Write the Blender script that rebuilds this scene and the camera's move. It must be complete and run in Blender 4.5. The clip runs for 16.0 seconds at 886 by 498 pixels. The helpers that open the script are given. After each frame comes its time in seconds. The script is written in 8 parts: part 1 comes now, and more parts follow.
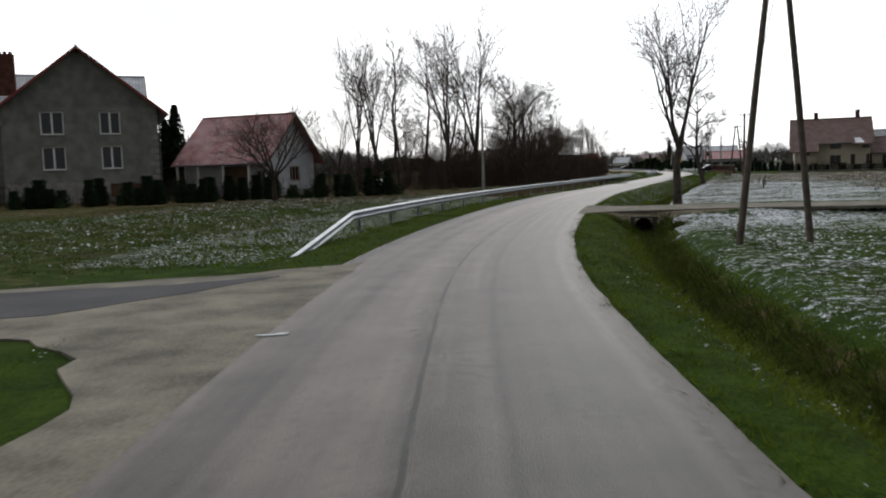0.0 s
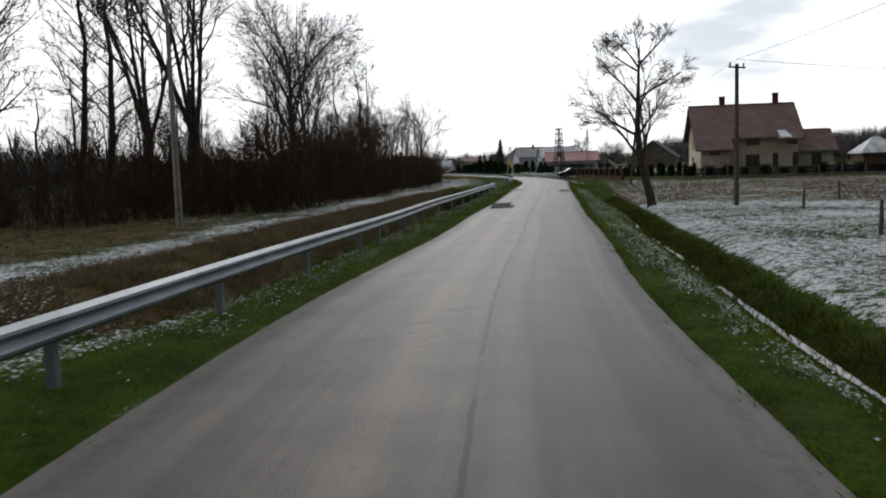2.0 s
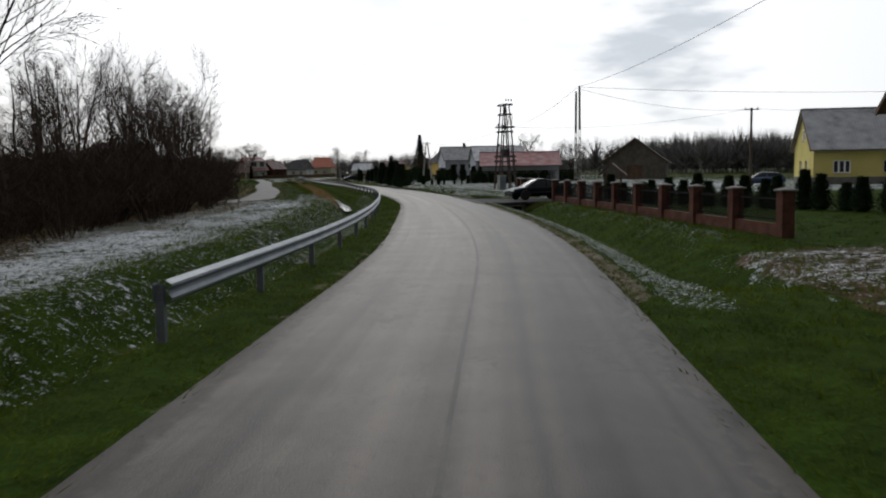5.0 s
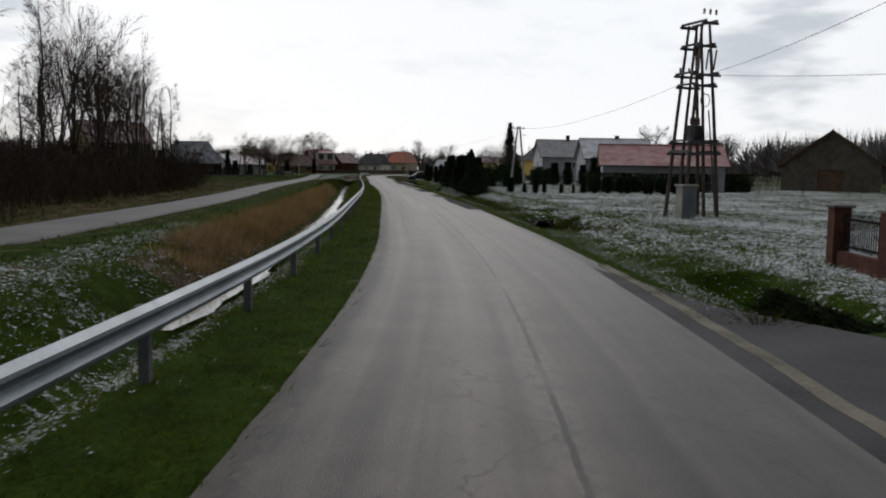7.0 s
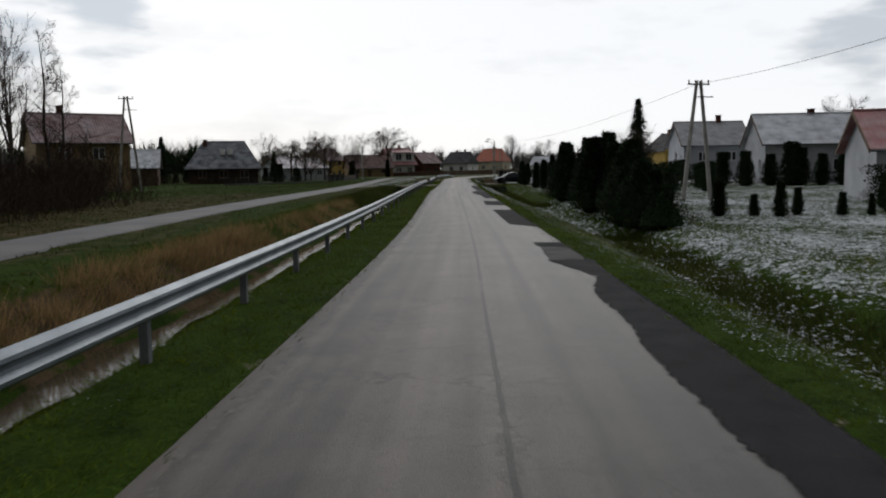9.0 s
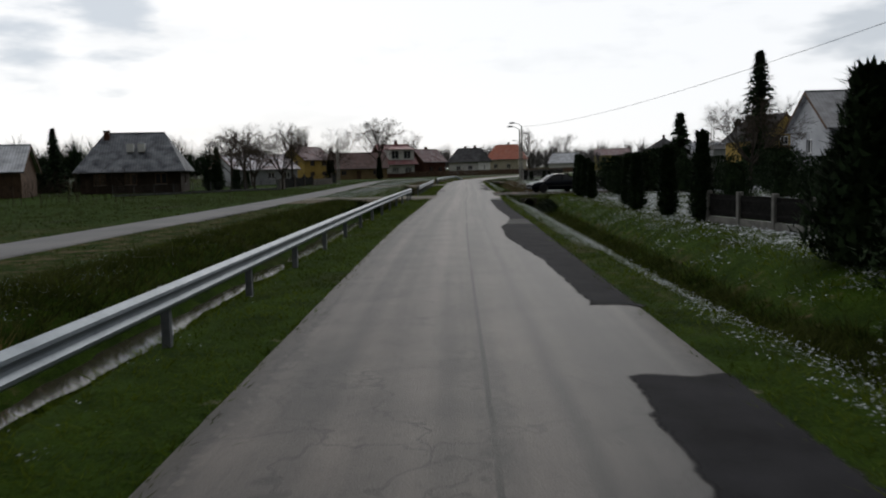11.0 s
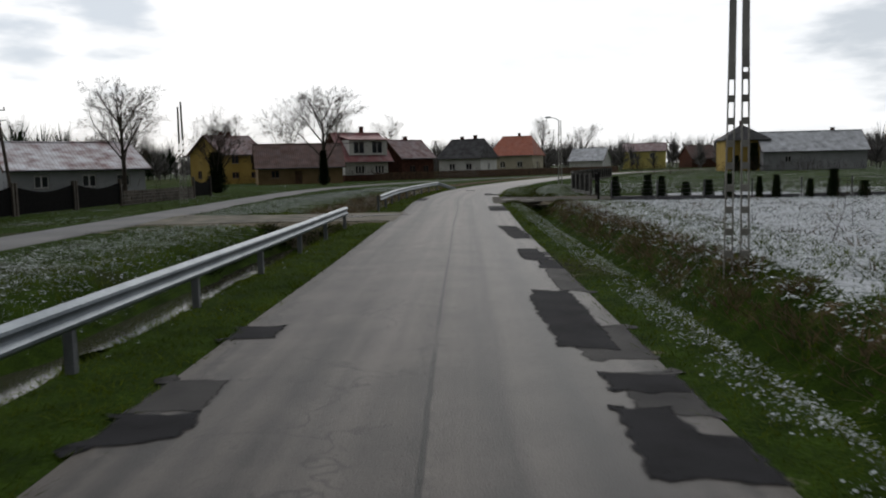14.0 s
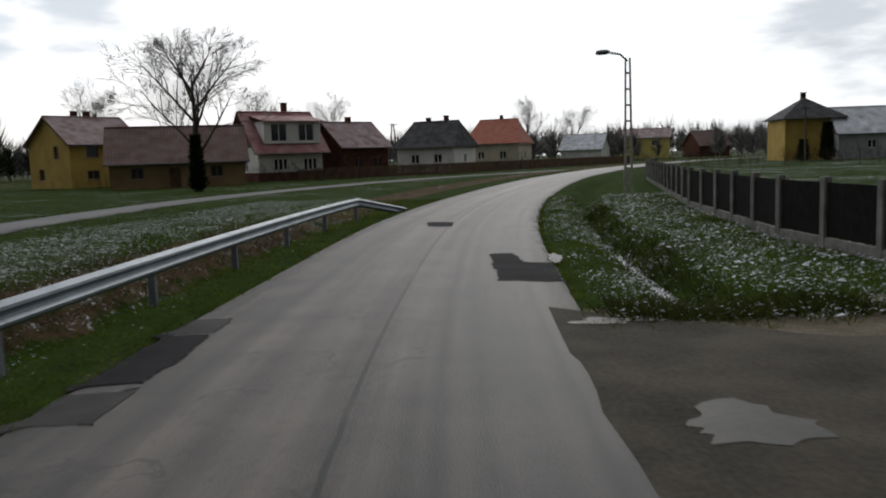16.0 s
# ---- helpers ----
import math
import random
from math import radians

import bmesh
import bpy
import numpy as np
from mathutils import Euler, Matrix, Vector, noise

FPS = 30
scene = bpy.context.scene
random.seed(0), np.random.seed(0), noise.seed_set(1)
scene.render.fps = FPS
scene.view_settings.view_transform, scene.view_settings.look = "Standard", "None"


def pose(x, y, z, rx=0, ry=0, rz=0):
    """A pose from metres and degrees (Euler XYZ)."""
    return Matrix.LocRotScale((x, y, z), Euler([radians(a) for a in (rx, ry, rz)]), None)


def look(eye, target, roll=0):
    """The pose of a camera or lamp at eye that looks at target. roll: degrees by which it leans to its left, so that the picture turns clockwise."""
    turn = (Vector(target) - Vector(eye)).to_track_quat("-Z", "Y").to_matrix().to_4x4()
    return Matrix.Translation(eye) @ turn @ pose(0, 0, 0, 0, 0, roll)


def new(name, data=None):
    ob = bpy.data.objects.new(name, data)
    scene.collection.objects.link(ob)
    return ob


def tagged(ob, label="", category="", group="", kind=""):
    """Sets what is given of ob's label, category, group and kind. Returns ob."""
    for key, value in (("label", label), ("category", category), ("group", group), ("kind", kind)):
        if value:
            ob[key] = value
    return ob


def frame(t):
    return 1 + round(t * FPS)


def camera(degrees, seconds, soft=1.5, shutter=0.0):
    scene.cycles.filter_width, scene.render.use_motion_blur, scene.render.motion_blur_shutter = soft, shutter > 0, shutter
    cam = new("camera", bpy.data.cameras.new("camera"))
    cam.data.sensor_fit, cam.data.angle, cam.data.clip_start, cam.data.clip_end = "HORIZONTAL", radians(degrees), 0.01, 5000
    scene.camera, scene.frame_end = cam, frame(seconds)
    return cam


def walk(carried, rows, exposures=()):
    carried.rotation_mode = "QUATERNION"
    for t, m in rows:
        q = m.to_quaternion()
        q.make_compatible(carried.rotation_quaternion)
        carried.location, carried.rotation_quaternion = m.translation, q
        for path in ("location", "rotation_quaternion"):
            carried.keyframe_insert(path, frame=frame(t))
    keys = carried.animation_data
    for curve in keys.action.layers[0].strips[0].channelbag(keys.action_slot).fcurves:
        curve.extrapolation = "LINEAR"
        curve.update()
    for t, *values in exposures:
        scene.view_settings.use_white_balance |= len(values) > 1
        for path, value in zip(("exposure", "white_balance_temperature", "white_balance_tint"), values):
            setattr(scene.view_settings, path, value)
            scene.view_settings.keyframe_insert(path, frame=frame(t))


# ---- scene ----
cam = camera(56.77, 16.0, soft=1.95, shutter=0.06)
EYE = 2.05
PATH = [  # seconds, x, y, yaw, pitch, roll
    (0.0, -0.00, 0.00, 0.00, -5.52, 1.73),
    (0.5, 0.85, 12.19, -2.55, -5.82, 1.71),
    (1.0, 2.34, 24.38, -6.01, -5.85, 1.59),
    (1.5, 4.44, 36.41, -9.37, -5.57, 1.52),
    (2.0, 7.18, 48.29, -12.55, -5.65, 1.81),
    (2.5, 10.60, 60.09, -15.46, -5.61, 1.22),
    (3.0, 14.66, 71.89, -17.71, -5.76, 0.46),
    (5.5, 36.43, 130.33, -16.38, -5.43, 1.05),
    (6.0, 40.01, 142.04, -14.61, -5.71, 0.54),
    (6.5, 43.10, 153.42, -12.68, -5.72, 0.07),
    (7.0, 45.67, 164.60, -10.61, -5.56, -0.87),
    (7.5, 47.80, 175.55, -8.82, -5.85, -0.77),
    (8.0, 49.65, 186.24, -6.93, -6.08, 0.22),
    (8.5, 51.31, 196.78, -5.27, -5.43, 0.95),
    (9.0, 52.76, 207.29, -4.06, -5.60, 0.80),
    (11.5, 57.48, 261.13, -3.44, -5.62, 1.40),
    (12.0, 58.39, 272.07, -3.51, -5.67, 1.34),
    (12.5, 59.40, 283.26, -3.69, -5.67, 1.37),
    (13.0, 60.53, 294.64, -3.61, -5.98, 1.83),
    (13.5, 61.76, 306.03, -3.60, -6.29, 1.35),
    (14.0, 62.95, 317.32, -3.54, -5.70, 1.30),
    (14.5, 64.05, 328.45, -3.41, -6.16, 1.59),
    (15.0, 65.09, 339.42, -3.94, -6.05, 2.24),
    (15.5, 66.13, 350.30, -4.36, -6.04, 2.15),
    (16.0, 67.18, 361.21, -5.62, -6.32, 1.92),
]
walk(cam, [(t, pose(x, y, EYE, 90 + pitch, roll, yaw)) for t, x, y, yaw, pitch, roll in PATH],
     exposures=[(0.0, -0.2), (1.5, -0.42), (3.0, -0.48), (5.5, -0.75), (8.0, -0.84), (12.0, -0.78), (16.0, -0.68)])

# ---- world, sun ----
world = bpy.data.worlds.new("overcast_sky")
scene.world = world
world.use_nodes = True
wn, wl = world.node_tree.nodes, world.node_tree.links
wn.clear()
w_out = wn.new("ShaderNodeOutputWorld")
w_bg = wn.new("ShaderNodeBackground")
w_sky = wn.new("ShaderNodeTexSky")
w_sky.sky_type, w_sky.sun_disc = "NISHITA", False
w_sky.sun_elevation, w_sky.sun_rotation = radians(28), radians(-14)
w_tc = wn.new("ShaderNodeTexCoord")
w_map = wn.new("ShaderNodeMapping")
w_map.inputs["Scale"].default_value = (1.6, 1.6, 5.5)
w_map.inputs["Location"].default_value = (0.35, 0.1, 0.0)
w_noise = wn.new("ShaderNodeTexNoise")
w_noise.inputs["Scale"].default_value = 2.3
w_noise.inputs["Detail"].default_value = 7
w_noise.inputs["Roughness"].default_value = 0.55
w_ramp = wn.new("ShaderNodeValToRGB")
w_ramp.color_ramp.elements[0].position, w_ramp.color_ramp.elements[0].color = 0.30, (1.48, 1.53, 1.60, 1)
w_ramp.color_ramp.elements[1].position, w_ramp.color_ramp.elements[1].color = 0.46, (1.82, 1.85, 1.90, 1)
w_scale = wn.new("ShaderNodeMix")
w_scale.data_type, w_scale.blend_type = "RGBA", "MULTIPLY"
w_scale.inputs[0].default_value = 1.0
w_scale.inputs[7].default_value = (0.09, 0.09, 0.09, 1)
w_mix = wn.new("ShaderNodeMix")
w_mix.data_type = "RGBA"
w_mix.inputs[0].default_value = 0.88
wl.new(w_tc.outputs["Generated"], w_map.inputs["Vector"])
wl.new(w_map.outputs["Vector"], w_noise.inputs["Vector"])
wl.new(w_noise.outputs["Fac"], w_ramp.inputs["Fac"])
wl.new(w_sky.outputs["Color"], w_scale.inputs[6])
wl.new(w_scale.outputs[2], w_mix.inputs[6])
# broken grey-blue cloud banks
w_cn = wn.new("ShaderNodeTexNoise")
w_cn.inputs["Scale"].default_value, w_cn.inputs["Detail"].default_value = 6.0, 6
wl.new(w_map.outputs["Vector"], w_cn.inputs["Vector"])
w_last = w_ramp.outputs["Color"]
for w_dir, w_near, w_far, w_tint in (((0.53, 0.84, 0.125), 0.03, 0.15, (1.06, 1.14, 1.24)), ((-0.30, 0.94, 0.165), 0.02, 0.10, (1.05, 1.17, 1.32)), ((-0.39, 0.91, 0.15), 0.02, 0.10, (1.05, 1.17, 1.32))):
    w_dist = wn.new("ShaderNodeVectorMath")
    w_dist.operation = "DISTANCE"
    w_dist.inputs[1].default_value = w_dir
    wl.new(w_tc.outputs["Generated"], w_dist.inputs[0])
    w_zone = wn.new("ShaderNodeMapRange")
    w_zone.inputs["From Min"].default_value, w_zone.inputs["From Max"].default_value = w_far, w_near
    wl.new(w_dist.outputs["Value"], w_zone.inputs["Value"])
    w_sum = wn.new("ShaderNodeMath")
    w_sum.operation = "MULTIPLY_ADD"
    w_sum.inputs[1].default_value = 0.42
    wl.new(w_zone.outputs[0], w_sum.inputs[0])
    wl.new(w_cn.outputs["Fac"], w_sum.inputs[2])
    w_cut = wn.new("ShaderNodeMapRange")
    w_cut.interpolation_type = "SMOOTHSTEP"
    w_cut.inputs["From Min"].default_value, w_cut.inputs["From Max"].default_value = 0.72, 1.0
    w_cut.inputs["To Max"].default_value = 0.95
    wl.new(w_sum.outputs[0], w_cut.inputs["Value"])
    w_cm = wn.new("ShaderNodeMix")
    w_cm.data_type = "RGBA"
    w_cm.inputs[7].default_value = (*w_tint, 1)
    wl.new(w_cut.outputs[0], w_cm.inputs[0])
    wl.new(w_last, w_cm.inputs[6])
    w_last = w_cm.outputs[2]
wl.new(w_last, w_mix.inputs[7])
# thin cloud: bright round the veiled sun, darker away from it
w_dot = wn.new("ShaderNodeVectorMath")
w_dot.operation = "DOT_PRODUCT"
w_dot.inputs[1].default_value = (-0.18, 0.88, 0.44)
wl.new(w_tc.outputs["Generated"], w_dot.inputs[0])
w_glow = wn.new("ShaderNodeMapRange")
w_glow.interpolation_type = "SMOOTHSTEP"
w_glow.inputs["From Min"].default_value, w_glow.inputs["From Max"].default_value = -0.25, 0.70
w_glow.inputs["To Min"].default_value, w_glow.inputs["To Max"].default_value = 0.15, 1.0
wl.new(w_dot.outputs["Value"], w_glow.inputs["Value"])
w_dim = wn.new("ShaderNodeVectorMath")
w_dim.operation = "SCALE"
wl.new(w_mix.outputs[2], w_dim.inputs[0])
wl.new(w_glow.outputs[0], w_dim.inputs["Scale"])
wl.new(w_dim.outputs[0], w_bg.inputs["Color"])
w_bg.inputs["Strength"].default_value = 1.0
wl.new(w_bg.outputs["Background"], w_out.inputs["Surface"])
sun_data = bpy.data.lights.new("sun", "SUN")
sun_data.energy, sun_data.angle, sun_data.color = 0.6, radians(14), (1.0, 0.96, 0.9)
sun = new("sun", sun_data)
sun.matrix_world = look((0, 0, 60), (0 - 60 * 0.21, 0 - 60 * 0.86, 60 - 60 * 0.47))

# ---- materials ----


def mat(name, c1, c2, scale=3.0, fine=40.0, rough=0.85, bump=0.3, metal=0.0, island=0.0, spec=0.4, objrand=0.0):
    """Two colours mixed by noise at two scales, with bump; island varies loose pieces, objrand whole objects."""
    m = bpy.data.materials.new(name)
    m.use_nodes = True
    n, l = m.node_tree.nodes, m.node_tree.links
    b = n["Principled BSDF"]
    tc = n.new("ShaderNodeTexCoord")
    a = n.new("ShaderNodeTexNoise")
    a.inputs["Scale"].default_value, a.inputs["Detail"].default_value = scale, 6
    f = n.new("ShaderNodeTexNoise")
    f.inputs["Scale"].default_value, f.inputs["Detail"].default_value = fine, 3
    for t in (a, f):
        l.new(tc.outputs["Object"], t.inputs["Vector"])
    add = n.new("ShaderNodeMath")
    add.operation = "MULTIPLY_ADD"
    add.inputs[1].default_value = 0.45
    l.new(f.outputs["Fac"], add.inputs[0])
    l.new(a.outputs["Fac"], add.inputs[2])
    ramp = n.new("ShaderNodeValToRGB")
    ramp.color_ramp.elements[0].position, ramp.color_ramp.elements[0].color = 0.5, (*c1, 1)
    ramp.color_ramp.elements[1].position, ramp.color_ramp.elements[1].color = 0.95, (*c2, 1)
    l.new(add.outputs[0], ramp.inputs["Fac"])
    last = ramp.outputs["Color"]
    for amount, node, socket in ((island, "ShaderNodeNewGeometry", "Random Per Island"), (objrand, "ShaderNodeObjectInfo", "Random")):
        if amount:
            g = n.new(node)
            mr = n.new("ShaderNodeMapRange")
            mr.inputs["To Min"].default_value, mr.inputs["To Max"].default_value = 1 - amount, 1 + amount
            l.new(g.outputs[socket], mr.inputs["Value"])
            hs = n.new("ShaderNodeHueSaturation")
            l.new(mr.outputs[0], hs.inputs["Value"])
            l.new(last, hs.inputs["Color"])
            last = hs.outputs["Color"]
    l.new(last, b.inputs["Base Color"])
    b.inputs["Roughness"].default_value, b.inputs["Metallic"].default_value = rough, metal
    b.inputs["Specular IOR Level"].default_value = spec
    if bump:
        bp = n.new("ShaderNodeBump")
        bp.inputs["Strength"].default_value, bp.inputs["Distance"].default_value = bump, 0.03
        l.new(add.outputs[0], bp.inputs["Height"])
        l.new(bp.outputs["Normal"], b.inputs["Normal"])
    return m


def see_through(m, share):
    """Lets light shine through thin blades."""
    n, l = m.node_tree.nodes, m.node_tree.links
    b = n["Principled BSDF"]
    tr = n.new("ShaderNodeBsdfTranslucent")
    l.new(b.inputs["Base Color"].links[0].from_socket, tr.inputs["Color"])
    mx = n.new("ShaderNodeMixShader")
    mx.inputs[0].default_value = share
    l.new(b.outputs[0], mx.inputs[1])
    l.new(tr.outputs[0], mx.inputs[2])
    l.new(mx.outputs[0], n["Material Output"].inputs["Surface"])
    return m


def snow_over(m, amount, scale=0.9):
    """A thin, broken snow cover over a roof or top."""
    n, l = m.node_tree.nodes, m.node_tree.links
    b = n["Principled BSDF"]
    link = b.inputs["Base Color"].links[0]
    src = link.from_socket
    tc = n.new("ShaderNodeTexCoord")
    t = n.new("ShaderNodeTexNoise")
    t.inputs["Scale"].default_value, t.inputs["Detail"].default_value = scale, 8
    l.new(tc.outputs["Object"], t.inputs["Vector"])
    mr = n.new("ShaderNodeMapRange")
    mr.inputs["From Min"].default_value, mr.inputs["From Max"].default_value = 0.30, 0.75
    mr.inputs["To Max"].default_value = min(1.0, amount * 1.3)
    l.new(t.outputs["Fac"], mr.inputs["Value"])
    mx = n.new("ShaderNodeMix")
    mx.data_type = "RGBA"
    mx.inputs[7].default_value = (0.72, 0.75, 0.8, 1)
    l.new(mr.outputs[0], mx.inputs[0])
    l.new(src, mx.inputs[6])
    l.new(mx.outputs[2], b.inputs["Base Color"])
    # sheet ribs or tile rows down the slope
    wv = n.new("ShaderNodeTexWave")
    wv.inputs["Scale"].default_value, wv.inputs["Distortion"].default_value = 1.0, 0.6
    l.new(tc.outputs["Object"], wv.inputs["Vector"])
    rb = n.new("ShaderNodeBump")
    rb.inputs["Strength"].default_value, rb.inputs["Distance"].default_value = 0.6, 0.04
    l.new(wv.outputs["Fac"], rb.inputs["Height"])
    l.new(b.inputs["Normal"].links[0].from_socket, rb.inputs["Normal"])
    l.new(rb.outputs["Normal"], b.inputs["Normal"])
    return m


def glass_mat(name, tint):
    m = bpy.data.materials.new(name)
    m.use_nodes = True
    b = m.node_tree.nodes["Principled BSDF"]
    b.inputs["Base Color"].default_value = (*tint, 1)
    b.inputs["Roughness"].default_value = 0.06
    b.inputs["Specular IOR Level"].default_value = 0.6
    return m


M = {}
M["bark"] = mat("bark", (0.030, 0.025, 0.020), (0.085, 0.072, 0.060), 4, 30, 0.95, 0.8, spec=0.1)
M["bark_pale"] = mat("bark_pale", (0.06, 0.052, 0.045), (0.16, 0.14, 0.12), 4, 30, 0.95, 0.6, spec=0.1)
M["twig"] = mat("twig", (0.05, 0.038, 0.03), (0.10, 0.078, 0.06), 2, 20, 0.95, 0, island=0.3, spec=0.08)
M["brush"] = mat("brush", (0.030, 0.022, 0.018), (0.075, 0.055, 0.042), 0.3, 4, 0.95, 0, island=0.4, spec=0.05)
# paler and greyer than near twigs: distance haze put into the colour
M["far"] = mat("far_wood_hazed", (0.095, 0.090, 0.090), (0.185, 0.175, 0.17), 0.05, 2, 0.95, 0, island=0.3)
M["needles"] = mat("needles", (0.010, 0.020, 0.010), (0.028, 0.045, 0.020), 3, 20, 0.9, 0, island=0.4, spec=0.05)
M["thuja"] = mat("thuja", (0.008, 0.016, 0.008), (0.022, 0.036, 0.014), 3, 20, 0.9, 0, island=0.4, spec=0.05)
M["grass"] = see_through(mat("grass", (0.026, 0.044, 0.004), (0.098, 0.128, 0.014), 0.45, 3, 0.9, 0, island=0.38, spec=0.05), 0.45)
M["rank_grass"] = see_through(mat("rank_grass", (0.017, 0.025, 0.004), (0.058, 0.066, 0.018), 0.5, 3, 0.9, 0, island=0.5, spec=0.05), 0.45)
M["reed"] = see_through(mat("reed", (0.14, 0.088, 0.036), (0.31, 0.205, 0.095), 0.6, 8, 0.9, 0, island=0.35), 0.45)
M["dry"] = see_through(mat("dry_grass", (0.046, 0.032, 0.017), (0.135, 0.098, 0.055), 0.6, 8, 0.9, 0, island=0.45), 0.45)
M["zinc"] = mat("zinc", (0.125, 0.15, 0.175), (0.22, 0.25, 0.28), 1.5, 25, 0.48, 0.1, metal=0.55)
M["zinc_dull"] = mat("zinc_dull", (0.09, 0.10, 0.11), (0.17, 0.18, 0.19), 2.5, 25, 0.7, 0.1, metal=0.2)
M["wood_pole"] = mat("wood_pole", (0.05, 0.040, 0.032), (0.12, 0.096, 0.078), 3, 40, 0.9, 0.6)
M["concrete_grey"] = mat("weathered_concrete", (0.09, 0.088, 0.082), (0.2, 0.195, 0.18), 3, 40, 0.95, 0.4, spec=0.15)
M["concrete"] = mat("concrete", (0.22, 0.21, 0.19), (0.38, 0.37, 0.34), 2, 40, 0.9, 0.4)
M["concrete_dark"] = mat("concrete_dark", (0.10, 0.095, 0.09), (0.2, 0.19, 0.18), 2, 40, 0.9, 0.4)
M["steel"] = mat("steel", (0.06, 0.06, 0.065), (0.14, 0.14, 0.15), 4, 30, 0.6, 0.2, metal=0.5)
M["porcelain"] = mat("porcelain", (0.10, 0.05, 0.03), (0.16, 0.08, 0.05), 5, 30, 0.3, 0)
M["wire"] = mat("wire", (0.05, 0.05, 0.05), (0.09, 0.09, 0.09), 5, 30, 0.6, 0)
M["block"] = mat("grey_block_wall", (0.17, 0.17, 0.165), (0.31, 0.305, 0.285), 1.1, 22, 0.95, 0.5, objrand=0.22)
M["mortar"] = mat("mortar", (0.15, 0.15, 0.145), (0.25, 0.25, 0.24), 2, 30, 0.95, 0.5)
M["render_cream"] = mat("render_cream", (0.40, 0.36, 0.27), (0.56, 0.51, 0.40), 0.5, 18, 0.9, 0.2)
M["render_white"] = mat("render_white", (0.55, 0.55, 0.53), (0.74, 0.74, 0.72), 0.5, 18, 0.9, 0.2)
M["render_grey"] = mat("render_grey", (0.30, 0.31, 0.33), (0.46, 0.47, 0.49), 0.5, 18, 0.9, 0.2)
M["render_yellow"] = mat("render_yellow", (0.30, 0.20, 0.045), (0.44, 0.31, 0.08), 0.5, 18, 0.9, 0.2)
M["render_lemon"] = mat("render_lemon", (0.52, 0.44, 0.13), (0.66, 0.57, 0.20), 0.5, 18, 0.9, 0.2)
M["render_brown"] = mat("render_brown", (0.18, 0.12, 0.06), (0.30, 0.21, 0.11), 0.5, 18, 0.9, 0.2)
M["brick"] = mat("brick", (0.055, 0.023, 0.017), (0.125, 0.055, 0.038), 2, 14, 0.9, 0.5, spec=0.15)
M["board"] = mat("brown_boards", (0.07, 0.04, 0.025), (0.14, 0.085, 0.05), 1.5, 25, 0.85, 0.5)
M["board_dark"] = mat("dark_boards", (0.022, 0.016, 0.012), (0.05, 0.036, 0.027), 1.5, 25, 0.85, 0.5, spec=0.15)
M["roof_slate"] = snow_over(mat("roof_slate", (0.022, 0.026, 0.034), (0.05, 0.057, 0.07), 1, 16, 0.7, 0.3, spec=0.25), 0.2)
M["roof_red"] = snow_over(mat("roof_red", (0.15, 0.035, 0.035), (0.25, 0.065, 0.06), 1, 16, 0.6, 0.3), 0.15)
M["roof_orange"] = snow_over(mat("roof_orange", (0.26, 0.07, 0.035), (0.38, 0.11, 0.06), 1, 16, 0.75, 0.3), 0.05)
M["roof_brown"] = snow_over(mat("roof_brown", (0.06, 0.03, 0.024), (0.12, 0.06, 0.048), 1, 16, 0.75, 0.3), 0.05)
M["roof_maroon"] = snow_over(mat("roof_maroon", (0.10, 0.045, 0.042), (0.18, 0.085, 0.08), 1, 16, 0.75, 0.3), 0.22)
M["roof_pink"] = snow_over(mat("roof_pink", (0.17, 0.09, 0.09), (0.28, 0.18, 0.175), 1, 16, 0.7, 0.3), 0.8)
# also on the ditch and pit weeds, where its darkness stands in for shade
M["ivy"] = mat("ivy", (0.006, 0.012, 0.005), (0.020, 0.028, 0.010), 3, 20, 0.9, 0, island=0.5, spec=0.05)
M["puddle"] = mat("puddle_film", (0.022, 0.020, 0.017), (0.05, 0.046, 0.04), 1.5, 20, 0.42, 0.1, spec=0.09)
M["roof_grey"] = snow_over(mat("roof_grey", (0.14, 0.14, 0.145), (0.26, 0.26, 0.27), 1, 16, 0.8, 0.3), 0.2)
M["roof_dark"] = snow_over(mat("roof_dark", (0.018, 0.018, 0.020), (0.045, 0.043, 0.043), 1, 16, 0.85, 0.3, spec=0.15), 0.05)
M["roof_snow"] = snow_over(mat("roof_snow", (0.22, 0.23, 0.25), (0.36, 0.37, 0.39), 1, 16, 0.7, 0.3), 0.55)
M["white_frame"] = mat("white_frame", (0.70, 0.70, 0.69), (0.82, 0.82, 0.81), 2, 20, 0.4, 0)
M["brown_frame"] = mat("brown_frame", (0.10, 0.055, 0.03), (0.18, 0.10, 0.06), 2, 20, 0.5, 0)
M["glass"] = glass_mat("window_glass", (0.018, 0.022, 0.028))
M["car_glass"] = mat("car_glass", (0.010, 0.012, 0.014), (0.016, 0.019, 0.022), 2, 30, 0.16, 0, spec=0.22)
M["trim_red"] = mat("trim_red", (0.20, 0.035, 0.03), (0.32, 0.07, 0.06), 2, 20, 0.7, 0.2)
M["car_paint"] = mat("car_paint", (0.005, 0.006, 0.009), (0.008, 0.010, 0.014), 1, 60, 0.2, 0, spec=0.08)
M["car_paint_blue"] = mat("car_paint_blue", (0.03, 0.05, 0.10), (0.04, 0.065, 0.13), 1, 60, 0.25, 0, spec=0.6)
M["car_paint_silver"] = mat("car_paint_silver", (0.42, 0.43, 0.45), (0.5, 0.51, 0.53), 1, 60, 0.3, 0, metal=0.4)
M["rubber"] = mat("rubber", (0.012, 0.012, 0.012), (0.03, 0.03, 0.03), 6, 50, 0.9, 0.2)
